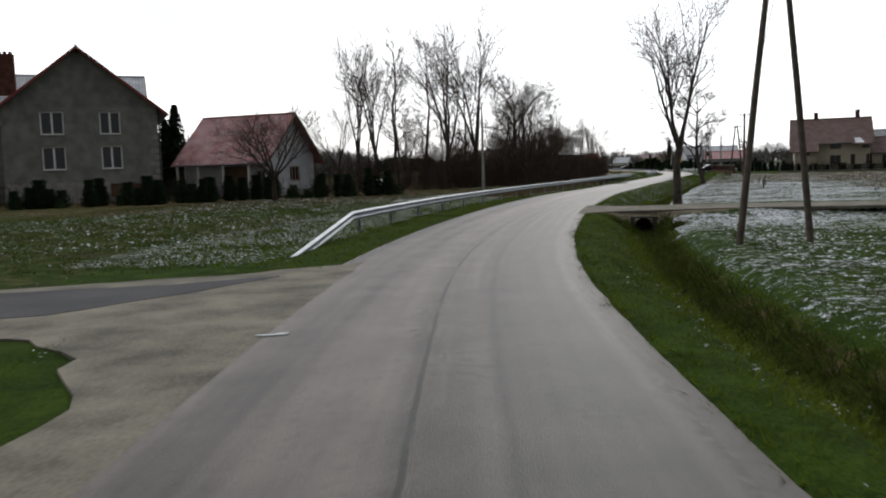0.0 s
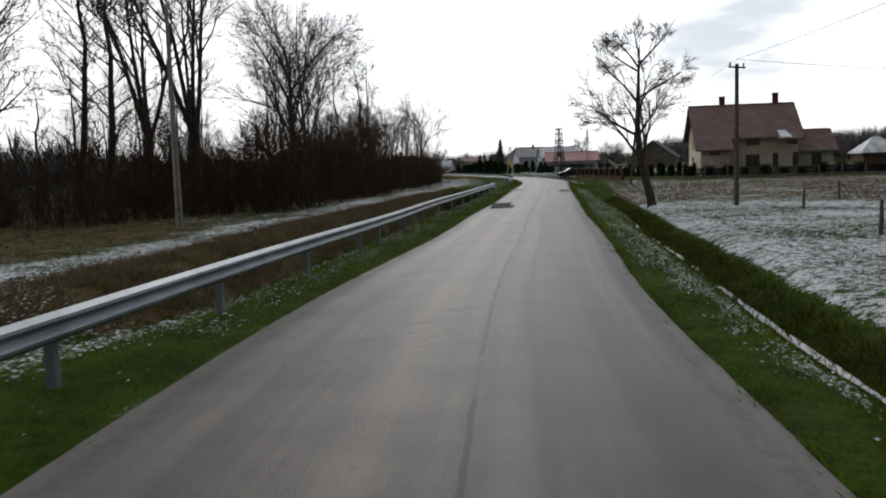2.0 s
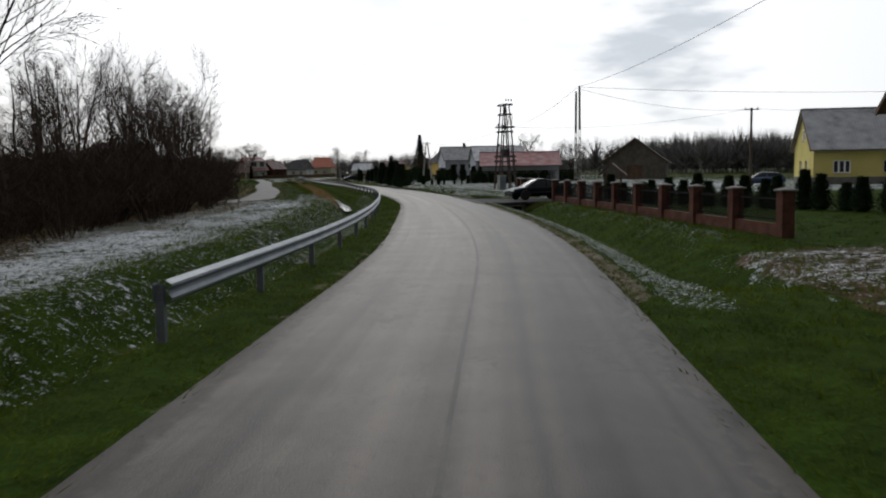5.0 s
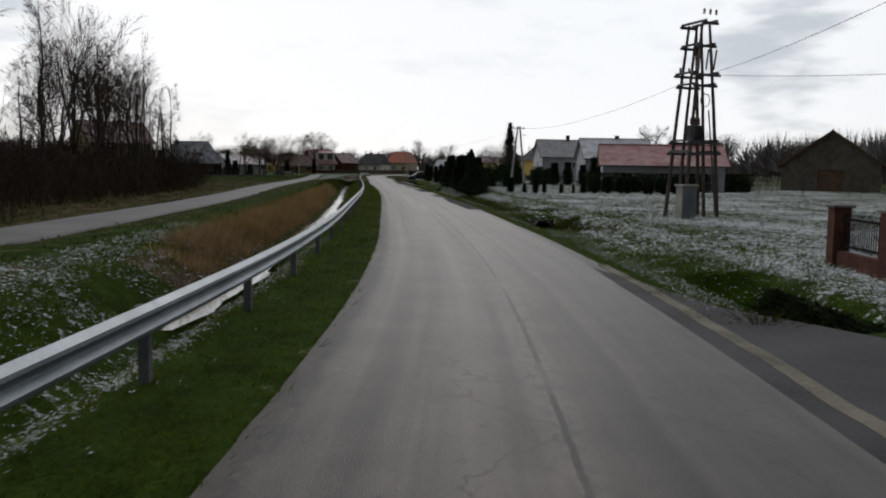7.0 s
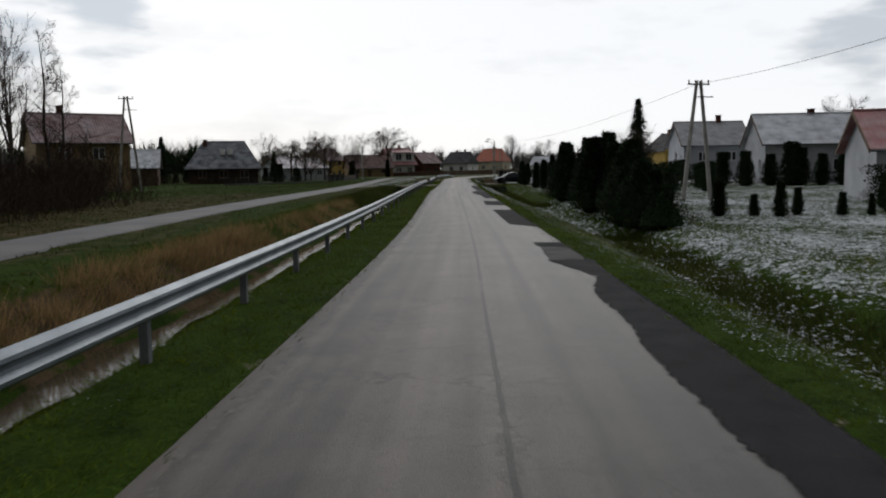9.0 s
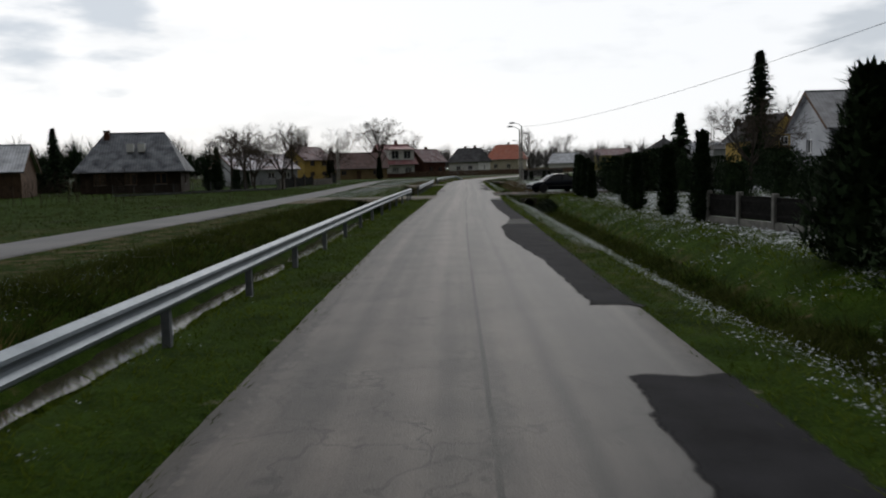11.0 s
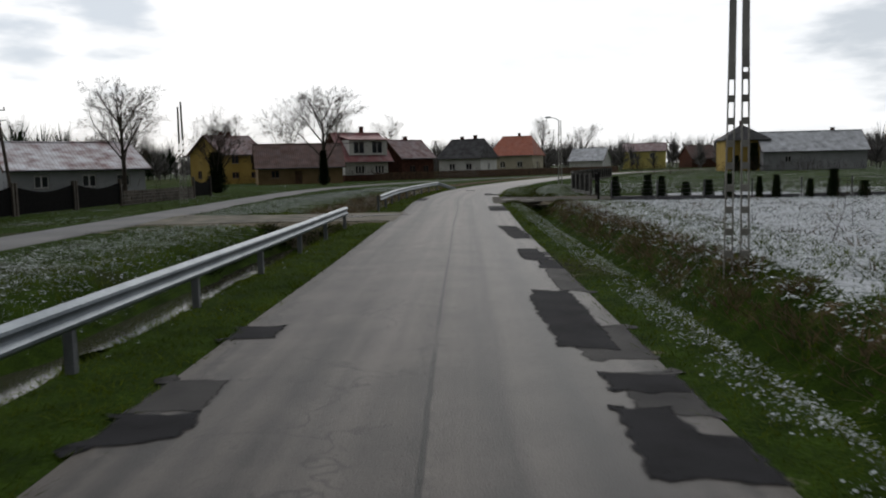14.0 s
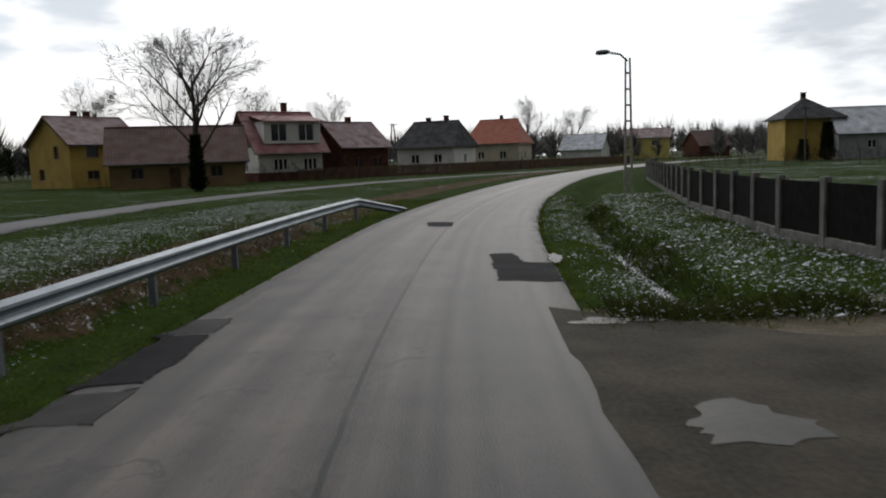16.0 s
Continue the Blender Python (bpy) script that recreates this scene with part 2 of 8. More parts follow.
M["rim"] = mat("rim", (0.035, 0.035, 0.037), (0.07, 0.07, 0.073), 6, 50, 0.45, 0, metal=0.6)
M["lamp_clear"] = mat("lamp_clear", (0.55, 0.56, 0.58), (0.7, 0.71, 0.73), 6, 50, 0.12, 0)
M["lamp_red"] = mat("lamp_red", (0.25, 0.012, 0.012), (0.35, 0.03, 0.03), 6, 50, 0.15, 0)
M["plastic_black"] = mat("plastic_black", (0.015, 0.015, 0.015), (0.03, 0.03, 0.03), 6, 50, 0.6, 0)
M["snow"] = mat("snow", (0.46, 0.49, 0.52), (0.74, 0.76, 0.79), 1.5, 14, 0.7, 0.4)
M["snow_fleck"] = mat("snow_fleck", (0.24, 0.27, 0.27), (0.56, 0.59, 0.60), 1.5, 14, 0.8, 0, island=0.35, spec=0.1)
M["gravel"] = mat("gravel", (0.060, 0.056, 0.046), (0.190, 0.172, 0.135), 1.0, 22, 0.95, 0.5, spec=0.2)
M["lane"] = mat("lane_asphalt", (0.060, 0.060, 0.062), (0.115, 0.113, 0.112), 0.35, 30, 0.75, 0.3)
M["mud"] = mat("muddy_gravel", (0.022, 0.020, 0.016), (0.075, 0.066, 0.052), 0.8, 18, 0.9, 0.6, spec=0.1)
# dark brown for the culverts: shade put into the colour
M["culvert_shade"] = mat("culvert_shade", (0.02, 0.017, 0.012), (0.05, 0.043, 0.032), 2, 20, 0.9, 0.6)
M["barn_boards"] = mat("barn_boards", (0.07, 0.06, 0.05), (0.13, 0.115, 0.095), 1.2, 25, 0.9, 0.5)
M["drive"] = mat("driveway", (0.034, 0.034, 0.036), (0.07, 0.07, 0.074), 0.5, 25, 0.85, 0.35, spec=0.08)
M["patch"] = mat("asphalt_patch", (0.009, 0.009, 0.0105), (0.024, 0.024, 0.027), 1.6, 60, 0.9, 0.35, spec=0.1)
M["patch_old"] = mat("worn_patch", (0.022, 0.0215, 0.022), (0.058, 0.055, 0.053), 1.6, 60, 0.8, 0.35, spec=0.15)
M["gate_dark"] = mat("gate_dark", (0.004, 0.004, 0.004), (0.009, 0.009, 0.009), 6, 30, 0.9, 0, spec=0.04)
M["mesh_dark"] = mat("dark_mesh", (0.007, 0.007, 0.007), (0.016, 0.015, 0.014), 6, 30, 0.85, 0, spec=0.1)
M["stone"] = mat("stone", (0.045, 0.037, 0.030), (0.105, 0.09, 0.075), 1.2, 12, 0.95, 0.6, objrand=0.25)


def feather(m):
    """Worn, fading borders: the attribute 'inner' is 0 at the border and 1 inside."""
    n, l = m.node_tree.nodes, m.node_tree.links
    at = n.new("ShaderNodeAttribute")
    at.attribute_name = "inner"
    tc = n.new("ShaderNodeTexCoord")
    t = n.new("ShaderNodeTexNoise")
    t.inputs["Scale"].default_value, t.inputs["Detail"].default_value = 7.0, 6
    l.new(tc.outputs["Object"], t.inputs["Vector"])
    add = n.new("ShaderNodeMath")
    add.operation = "ADD"
    l.new(at.outputs["Fac"], add.inputs[0])
    l.new(t.outputs["Fac"], add.inputs[1])
    mr = n.new("ShaderNodeMapRange")
    mr.interpolation_type = "SMOOTHSTEP"
    mr.inputs["From Min"].default_value, mr.inputs["From Max"].default_value = 0.55, 1.05
    mr.inputs["To Max"].default_value = 0.93
    l.new(add.outputs[0], mr.inputs["Value"])
    clear_ = n.new("ShaderNodeBsdfTransparent")
    mx = n.new("ShaderNodeMixShader")
    l.new(mr.outputs[0], mx.inputs[0])
    l.new(clear_.outputs[0], mx.inputs[1])
    l.new(n["Principled BSDF"].outputs[0], mx.inputs[2])
    l.new(mx.outputs[0], n["Material Output"].inputs["Surface"])


feather(M["patch"])
feather(M["patch_old"])


def water_mat():
    m = bpy.data.materials.new("ditch_water")
    m.use_nodes = True
    n, l = m.node_tree.nodes, m.node_tree.links
    b = n["Principled BSDF"]
    b.inputs["Base Color"].default_value = (0.03, 0.028, 0.02, 1)
    b.inputs["Roughness"].default_value = 0.07
    b.inputs["IOR"].default_value = 1.33
    b.inputs["Specular IOR Level"].default_value = 0.9
    t = n.new("ShaderNodeTexNoise")
    t.inputs["Scale"].default_value = 3
    bp = n.new("ShaderNodeBump")
    bp.inputs["Strength"].default_value, bp.inputs["Distance"].default_value = 0.08, 0.02
    l.new(t.outputs["Fac"], bp.inputs["Height"])
    l.new(bp.outputs["Normal"], b.inputs["Normal"])
    return m


M["water"] = water_mat()


def ground_mat():
    """Grass, dead grass, bare soil and broken snow; the shares come from the attribute 'zones'."""
    m = bpy.data.materials.new("meadow")
    m.use_nodes = True
    n, l = m.node_tree.nodes, m.node_tree.links
    b = n["Principled BSDF"]
    b.inputs["Roughness"].default_value = 0.95
    b.inputs["Specular IOR Level"].default_value = 0.03
    tc = n.new("ShaderNodeTexCoord")
    at = n.new("ShaderNodeAttribute")
    at.attribute_name = "zones"
    sep = n.new("ShaderNodeSeparateColor")
    l.new(at.outputs["Color"], sep.inputs["Color"])

    def noise_tex(scale, detail=5, rough=0.6):
        t = n.new("ShaderNodeTexNoise")
        t.inputs["Scale"].default_value, t.inputs["Detail"].default_value, t.inputs["Roughness"].default_value = scale, detail, rough
        l.new(tc.outputs["Object"], t.inputs["Vector"])
        return t.outputs["Fac"]

    def ramp(fac, p0, c0, p1, c1):
        r = n.new("ShaderNodeValToRGB")
        r.color_ramp.elements[0].position, r.color_ramp.elements[0].color = p0, (*c0, 1)
        r.color_ramp.elements[1].position, r.color_ramp.elements[1].color = p1, (*c1, 1)
        l.new(fac, r.inputs["Fac"])
        return r.outputs["Color"]

    def math_(op, a, c, d=None):
        q = n.new("ShaderNodeMath")
        q.operation = op
        for i, v in enumerate((a, c, d)):
            if v is None:
                continue
            if isinstance(v, (int, float)):
                q.inputs[i].default_value = v
            else:
                l.new(v, q.inputs[i])
        return q.outputs[0]

    def mix(fac, a, c):
        q = n.new("ShaderNodeMix")
        q.data_type = "RGBA"
        l.new(fac, q.inputs[0])
        l.new(a, q.inputs[6])
        l.new(c, q.inputs[7])
        return q.outputs[2]

    def cover(amount, tex, soft):
        """1 where the noise lies in the share given by amount."""
        lo = math_("SUBTRACT", 0.745, math_("MULTIPLY", amount, 0.60))
        return math_("SMOOTH_MIN", math_("MAXIMUM", math_("DIVIDE", math_("SUBTRACT", tex, lo), soft), 0.0), 1.0, 0.1)

    big, mid, fine, tiny, clump = noise_tex(0.16), noise_tex(1.4), noise_tex(6.0, 4, 0.7), noise_tex(24.0, 2, 0.7), noise_tex(2.1, 4, 0.75)
    green = ramp(math_("MULTIPLY_ADD", tiny, 0.5, math_("MULTIPLY", mid, 0.6)), 0.38, (0.008, 0.017, 0.002), 0.76, (0.043, 0.078, 0.007))
    dull = ramp(math_("MULTIPLY_ADD", fine, 0.5, math_("MULTIPLY", mid, 0.6)), 0.4, (0.017, 0.021, 0.008), 0.78, (0.062, 0.060, 0.025))
    dead = ramp(math_("MULTIPLY_ADD", tiny, 0.5, math_("MULTIPLY", mid, 0.6)), 0.36, (0.030, 0.020, 0.011), 0.78, (0.13, 0.092, 0.052))
    soil = ramp(math_("MULTIPLY_ADD", tiny, 0.5, math_("MULTIPLY", mid, 0.6)), 0.36, (0.07, 0.060, 0.042), 0.75, (0.22, 0.19, 0.145))
    snow = ramp(fine, 0.3, (0.36, 0.39, 0.42), 0.7, (0.68, 0.70, 0.74))
    c = mix(cover(0.26, big, 0.12), green, dull)
    c = mix(cover(sep.outputs["Green"], math_("MULTIPLY_ADD", fine, 0.45, math_("MULTIPLY", mid, 0.55)), 0.12), c, dead)
    c = mix(cover(sep.outputs["Blue"], math_("MULTIPLY_ADD", fine, 0.35, math_("MULTIPLY", mid, 0.65)), 0.10), c, soil)
    sn = math_("ADD", math_("MULTIPLY", big, 0.24), math_("ADD", math_("MULTIPLY", clump, 0.26), math_("ADD", math_("MULTIPLY", fine, 0.32), math_("MULTIPLY", tiny, 0.18))))
    smask = math_("MULTIPLY", cover(sep.outputs["Red"], sn, 0.045), 0.92)
    c = mix(smask, c, snow)
    l.new(c, b.inputs["Base Color"])
    bp = n.new("ShaderNodeBump")
    bp.inputs["Strength"].default_value, bp.inputs["Distance"].default_value = 0.9, 0.09
    l.new(math_("ADD", math_("MULTIPLY", fine, 0.7), math_("MULTIPLY", tiny, 0.5)), bp.inputs["Height"])
    l.new(bp.outputs["Normal"], b.inputs["Normal"])
    return m


M["ground"] = ground_mat()


def road_mat():
    """Old light asphalt in road coordinates (u across, v along): wheel tracks, a tarred seam, cracks, dusty edges."""
    m = bpy.data.materials.new("old_asphalt")
    m.use_nodes = True
    n, l = m.node_tree.nodes, m.node_tree.links
    b = n["Principled BSDF"]
    b.inputs["Roughness"].default_value = 0.5
    b.inputs["Specular IOR Level"].default_value = 0.13
    seam_at = n.new("ShaderNodeAttribute")
    seam_at.attribute_name = "seam"
    uv = n.new("ShaderNodeUVMap")
    uv.uv_map = "road"
    sx = n.new("ShaderNodeSeparateXYZ")
    l.new(uv.outputs["UV"], sx.inputs[0])

    def math_(op, a, c, d=None):
        q = n.new("ShaderNodeMath")
        q.operation = op
        for i, v in enumerate((a, c, d)):
            if v is None:
                continue
            if isinstance(v, (int, float)):
                q.inputs[i].default_value = v
            else:
                l.new(v, q.inputs[i])
        return q.outputs[0]

    def noise_tex(scale, stretch=(1, 1, 1), detail=5):
        mp = n.new("ShaderNodeMapping")
        mp.inputs["Scale"].default_value = stretch
        l.new(uv.outputs["UV"], mp.inputs["Vector"])
        t = n.new("ShaderNodeTexNoise")
        t.inputs["Scale"].default_value, t.inputs["Detail"].default_value = scale, detail
        l.new(mp.outputs["Vector"], t.inputs["Vector"])
        return t.outputs["Fac"]

    def band(centre, width, wob=0.0, tex=None):
        d = math_("SUBTRACT", sx.outputs["X"], centre)
        if tex is not None:
            d = math_("ADD", d, math_("MULTIPLY_ADD", tex, wob, -wob / 2))
        d = math_("DIVIDE", math_("ABSOLUTE", d, 0), width)
        return math_("MAXIMUM", math_("SUBTRACT", 1.0, d), 0.0)

    def mixc(fac, a, colour):
        q = n.new("ShaderNodeMix")
        q.data_type = "RGBA"
        l.new(fac, q.inputs[0])
        l.new(a, q.inputs[6])
        q.inputs[7].default_value = (*colour, 1)
        return q.outputs[2]

    streak, blot, grain = noise_tex(1.0, (2.4, 0.045, 1)), noise_tex(0.9), noise_tex(55, (1, 1, 1), 2)
    base = n.new("ShaderNodeValToRGB")
    base.color_ramp.elements[0].position, base.color_ramp.elements[0].color = 0.40, (0.042, 0.039, 0.037, 1)
    base.color_ramp.elements[1].position, base.color_ramp.elements[1].color = 0.65, (0.145, 0.126, 0.112, 1)
    l.new(math_("ADD", math_("MULTIPLY", streak, 0.48), math_("ADD", math_("MULTIPLY", blot, 0.27), math_("MULTIPLY", grain, 0.25))), base.inputs["Fac"])
    c = base.outputs["Color"]
    wob = noise_tex(0.35, (0.1, 1, 1), 4)
    c = mixc(math_("MULTIPLY", band(1.5, 1.5, 0.4, wob), 0.62), c, (0.029, 0.030, 0.033))
    c = mixc(math_("MULTIPLY", band(-0.6, 0.5, 0.5, wob), 0.35), c, (0.15, 0.134, 0.122))
    away = math_("SUBTRACT", sx.outputs["X"], seam_at.outputs["Fac"])
    away = math_("ABSOLUTE", math_("ADD", away, math_("MULTIPLY_ADD", noise_tex(1.6, (0.2, 1, 1), 4), 0.05, -0.025)), 0)
    line = math_("MINIMUM", math_("MULTIPLY", math_("MAXIMUM", math_("SUBTRACT", 1.0, math_("DIVIDE", away, 0.034)), 0.0), 2.2), 1.0)
    halo = math_("MAXIMUM", math_("SUBTRACT", 1.0, math_("DIVIDE", away, 0.16)), 0.0)
    seam = math_("MULTIPLY", line, math_("MINIMUM", math_("MAXIMUM", math_("MULTIPLY", math_("SUBTRACT", wob, 0.36), 9.0), 0.3), 1.0))
    speck = noise_tex(9.0, (1, 0.7, 1), 4)
    c = mixc(math_("MULTIPLY", math_("MINIMUM", math_("MULTIPLY", math_("MAXIMUM", math_("SUBTRACT", speck, 0.56), 0.0), 9.0), 1.0), 0.25), c, (0.028, 0.027, 0.026))
    c = mixc(math_("MULTIPLY", band(0.78, 0.13, 0.2, wob), 0.62), c, (0.026, 0.025, 0.026))
    c = mixc(math_("MULTIPLY", band(1.98, 0.11, 0.25, wob), 0.45), c, (0.026, 0.025, 0.026))
    for side in (-1, 1):
        c = mixc(math_("MULTIPLY", math_("MULTIPLY", band(side * 2.28, 0.14, 0.5, blot), math_("GREATER_THAN", speck, 0.44)), 0.7), c, (0.035, 0.033, 0.031))
    c = mixc(math_("MULTIPLY", band(-1.55, 0.28, 0.5, wob), 0.4), c, (0.038, 0.036, 0.035))
    c = mixc(math_("MULTIPLY", math_("MULTIPLY", halo, math_("GREATER_THAN", speck, 0.48)), 0.45), c, (0.035, 0.033, 0.031))
    c = mixc(math_("MULTIPLY", seam, 0.92), c, (0.012, 0.012, 0.012))
    vor = n.new("ShaderNodeTexVoronoi")
    vor.feature = "DISTANCE_TO_EDGE"
    vor.inputs["Scale"].default_value = 0.55
    vm = n.new("ShaderNodeVectorMath")
    vm.operation = "ADD"
    nz = n.new("ShaderNodeTexNoise")
    nz.inputs["Scale"].default_value = 2.2
    l.new(uv.outputs["UV"], nz.inputs["Vector"])
    l.new(uv.outputs["UV"], vm.inputs[0])
    l.new(nz.outputs["Color"], vm.inputs[1])
    l.new(vm.outputs[0], vor.inputs["Vector"])
    crack = math_("MULTIPLY", math_("LESS_THAN", vor.outputs["Distance"], 0.012), math_("GREATER_THAN", noise_tex(0.16, (1, 0.5, 1), 3), 0.50))
    c = mixc(math_("MULTIPLY", crack, 0.55), c, (0.035, 0.033, 0.031))
    edge = math_("MULTIPLY", math_("MAXIMUM", math_("SUBTRACT", math_("ADD", math_("ABSOLUTE", sx.outputs["X"], 0), math_("MULTIPLY", blot, 0.5)), 2.6), 0.0), 2.2)
    c = mixc(math_("MINIMUM", edge, 0.5), c, (0.075, 0.066, 0.054))
    l.new(c, b.inputs["Base Color"])
    bp = n.new("ShaderNodeBump")
    bp.inputs["Strength"].default_value, bp.inputs["Distance"].default_value = 0.5, 0.012
    l.new(math_("SUBTRACT", grain, crack), bp.inputs["Height"])
    l.new(bp.outputs["Normal"], b.inputs["Normal"])
    return m


M["road"] = road_mat()


# ---- building helpers ----
class Geo:
    """Vertices and faces of one mesh."""

    def __init__(self):
        self.v, self.f, self.smooth = [], [], False

    def add(self, verts, faces):
        k = len(self.v)
        self.v.extend([tuple(p) for p in verts])
        self.f.extend([tuple(k + i for i in q) for q in faces])
        return self

    def box(self, x0, y0, z0, x1, y1, z1, m=None, bevel=0.0):
        b = bevel
        if b:
            ring = lambda z, i: [(x0 + i, y0, z), (x1 - i, y0, z), (x1, y0 + i, z), (x1, y1 - i, z), (x1 - i, y1, z), (x0 + i, y1, z), (x0, y1 - i, z), (x0, y0 + i, z)]
            inner = [(x0 + b, y0 + b, z1), (x1 - b, y0 + b, z1), (x1 - b, y1 - b, z1), (x0 + b, y1 - b, z1)]
            vs = ring(z0, b) + ring(z1 - b, b) + inner
            fs = [tuple(range(7, -1, -1))] + [(i, (i + 1) % 8, 8 + (i + 1) % 8, 8 + i) for i in range(8)]
            fs += [(16, 17, 18, 19), (8, 9, 17, 16), (10, 11, 18, 17), (12, 13, 19, 18), (14, 15, 16, 19), (9, 10, 17), (11, 12, 18), (13, 14, 19), (15, 8, 16)]
        else:
            vs = [(x0, y0, z0), (x1, y0, z0), (x1, y1, z0), (x0, y1, z0), (x0, y0, z1), (x1, y0, z1), (x1, y1, z1), (x0, y1, z1)]
            fs = [(3, 2, 1, 0), (4, 5, 6, 7), (0, 1, 5, 4), (1, 2, 6, 5), (2, 3, 7, 6), (3, 0, 4, 7)]
        if m is not None:
            vs = [m @ Vector(p) for p in vs]
        return self.add(vs, fs)

    def tube(self, pts, radii, sides=6, cap=True):
        """A tapered tube through points."""
        pts = [Vector(p) for p in pts]
        k, ref = len(self.v), Vector((0.31, 0.17, 0.93))
        for i, p in enumerate(pts):
            d = pts[min(i + 1, len(pts) - 1)] - pts[max(i - 1, 0)]
            d = d.normalized() if d.length else Vector((0, 0, 1))
            a = d.cross(ref if abs(d.dot(ref)) < 0.95 else Vector((1, 0, 0))).normalized()
            b = d.cross(a)
            for j in range(sides):
                t = 2 * math.pi * j / sides
                self.v.append(tuple(p + radii[i] * (a * math.cos(t) + b * math.sin(t))))
        for i in range(len(pts) - 1):
            for j in range(sides):
                q = (j + 1) % sides
                self.f.append((k + i * sides + j, k + i * sides + q, k + (i + 1) * sides + q, k + (i + 1) * sides + j))
        if cap:
            self.f.append(tuple(k + j for j in range(sides - 1, -1, -1)))
            e = k + (len(pts) - 1) * sides
            self.f.append(tuple(e + j for j in range(sides)))
        return self

    def spike(self, p, q, r):
        """A thin three-sided cone from p to q."""
        p, q = Vector(p), Vector(q)
        d = (q - p).normalized()
        a = d.cross(Vector((0.31, 0.17, 0.93))).normalized()
        b = d.cross(a)
        k = len(self.v)
        self.v += [tuple(p + a * r), tuple(p - a * r * 0.5 + b * r * 0.87), tuple(p - a * r * 0.5 - b * r * 0.87), tuple(q)]
        self.f += [(k, k + 1, k + 3), (k + 1, k + 2, k + 3), (k + 2, k, k + 3)]
        return self

    def sliver(self, p, q, r):
        """One thin pointed triangle from p to q: a twig too fine for a round section."""
        p, q = Vector(p), Vector(q)
        k = len(self.v)
        t = k * 2.39
        a = (q - p).cross(Vector((math.cos(t), math.sin(t), 0.35))).normalized() * r * 1.35
        self.v += [tuple(p - a), tuple(p + a), tuple(q)]
        self.f.append((k, k + 1, k + 2))
        return self

    def weld(self):
        """Joins corners that lie on one another."""
        seen, where, verts = {}, [], []
        for p in self.v:
            k = tuple(round(c, 4) for c in p)
            if k not in seen:
                seen[k] = len(verts)
                verts.append(p)
            where.append(seen[k])
        self.v, self.f = verts, [tuple(where[i] for i in q) for q in self.f]
        return self

    def sheet(self, rows, close=False):
        """A grid of quads through rows of points."""
        k, w = len(self.v), len(rows[0])
        for r in rows:
            self.v.extend([tuple(p) for p in r])
        for i in range(len(rows) - 1):
            for j in range(w - (0 if close else 1)):
                q = (j + 1) % w
                self.f.append((k + i * w + j, k + i * w + q, k + (i + 1) * w + q, k + (i + 1) * w + j))
        return self

    def mesh(self, name, material, smooth=False):
        me = bpy.data.meshes.new(name)
        me.from_pydata(self.v, [], self.f)
        me.materials.append(material)
        if smooth:
            me.polygons.foreach_set("use_smooth", [True] * len(me.polygons))
        me.update()
        return me


def part(name, geo, material, parent=None, label="", smooth=False):
    """One mesh object, under a thing or a part."""
    data = geo if isinstance(geo, bpy.types.Mesh) else geo.mesh(name, M[material], smooth)
    ob = new(name, data)
    if parent is not None:
        ob.parent = parent
    return tagged(ob, label)


def thing(name, m, label, category, group="", kind=""):
    """An empty at the base of a thing."""
    ob = new(name)
    ob.empty_display_size = 0.2
    ob.matrix_basis = m
    return tagged(ob, label, category, group, kind)


def lerp(a, b, t):
    return a + (b - a) * t


def smooth01(t):
    t = min(max(t, 0.0), 1.0)
    return t * t * (3 - 2 * t)


def bump01(t):
    """1 at 0, 0 from 1 on."""
    return 1 - smooth01(abs(t))


def curve_through(points):
    """A smooth x(y) through (x, y) points, monotone in y."""
    ys = np.array([p[1] for p in points], float)
    xs = np.array([p[0] for p in points], float)
    fine = np.arange(ys[0], ys[-1], 0.5)
    v = np.interp(fine, ys, xs)
    pad = 24
    ext = np.concatenate([v[0] + (v[1] - v[0]) * np.arange(-pad, 0), v, v[-1] + (v[-1] - v[-2]) * np.arange(1, pad + 1)])
    for _ in range(2):
        ext = np.convolve(np.pad(ext, 7, mode="reflect", reflect_type="odd"), np.ones(15) / 15, mode="valid")
    v = ext[pad:-pad]

    def f(y):
        return float(np.interp(y, fine, v))
    return f


# the road's middle line, as x over y
ROAD = [(-1.4, -120), (-0.9, -60), (-0.45, 0), (-0.3, 8), (0.05, 16), (1.15, 24), (2.7, 32), (4.95, 42), (6.6, 48), (8.6, 55), (11.2, 63), (14.7, 72), (17.4, 80), (21.3, 90),
        (25.0, 100), (34.3, 125), (38.9, 137), (42.0, 147), (44.6, 157), (46.7, 166), (49.0, 177), (50.5, 187), (52.0, 200), (53.5, 213), (54.8, 226), (56.0, 240), (57.1, 254), (58.3, 270),
        (59.5, 285), (61.0, 302), (62.2, 313), (63.15, 325), (64.2, 336), (65.1, 347), (66.0, 356), (66.9, 368), (68.5, 379), (69.9, 387), (73.2, 400), (78.2, 416), (83.6, 431), (90.5, 447),
        (98.5, 464), (112, 488), (128, 510), (150, 530), (190, 555), (260, 590), (330, 620)]
LANE = [(4, 168), (12, 170.5), (20, 173), (27, 175), (32, 178), (35, 181), (37.2, 185), (39.0, 200), (40.6, 213), (42.0, 230), (43.1, 250), (44.8, 270), (47.0, 292), (49.0, 316), (50.5, 340), (51.5, 360), (52.7, 385), (54.0, 400),
        (56.6, 413), (61.0, 425), (67.0, 437), (75, 449), (84, 458), (93, 466)]
road_x = curve_through(ROAD)
lane_x = curve_through(LANE)


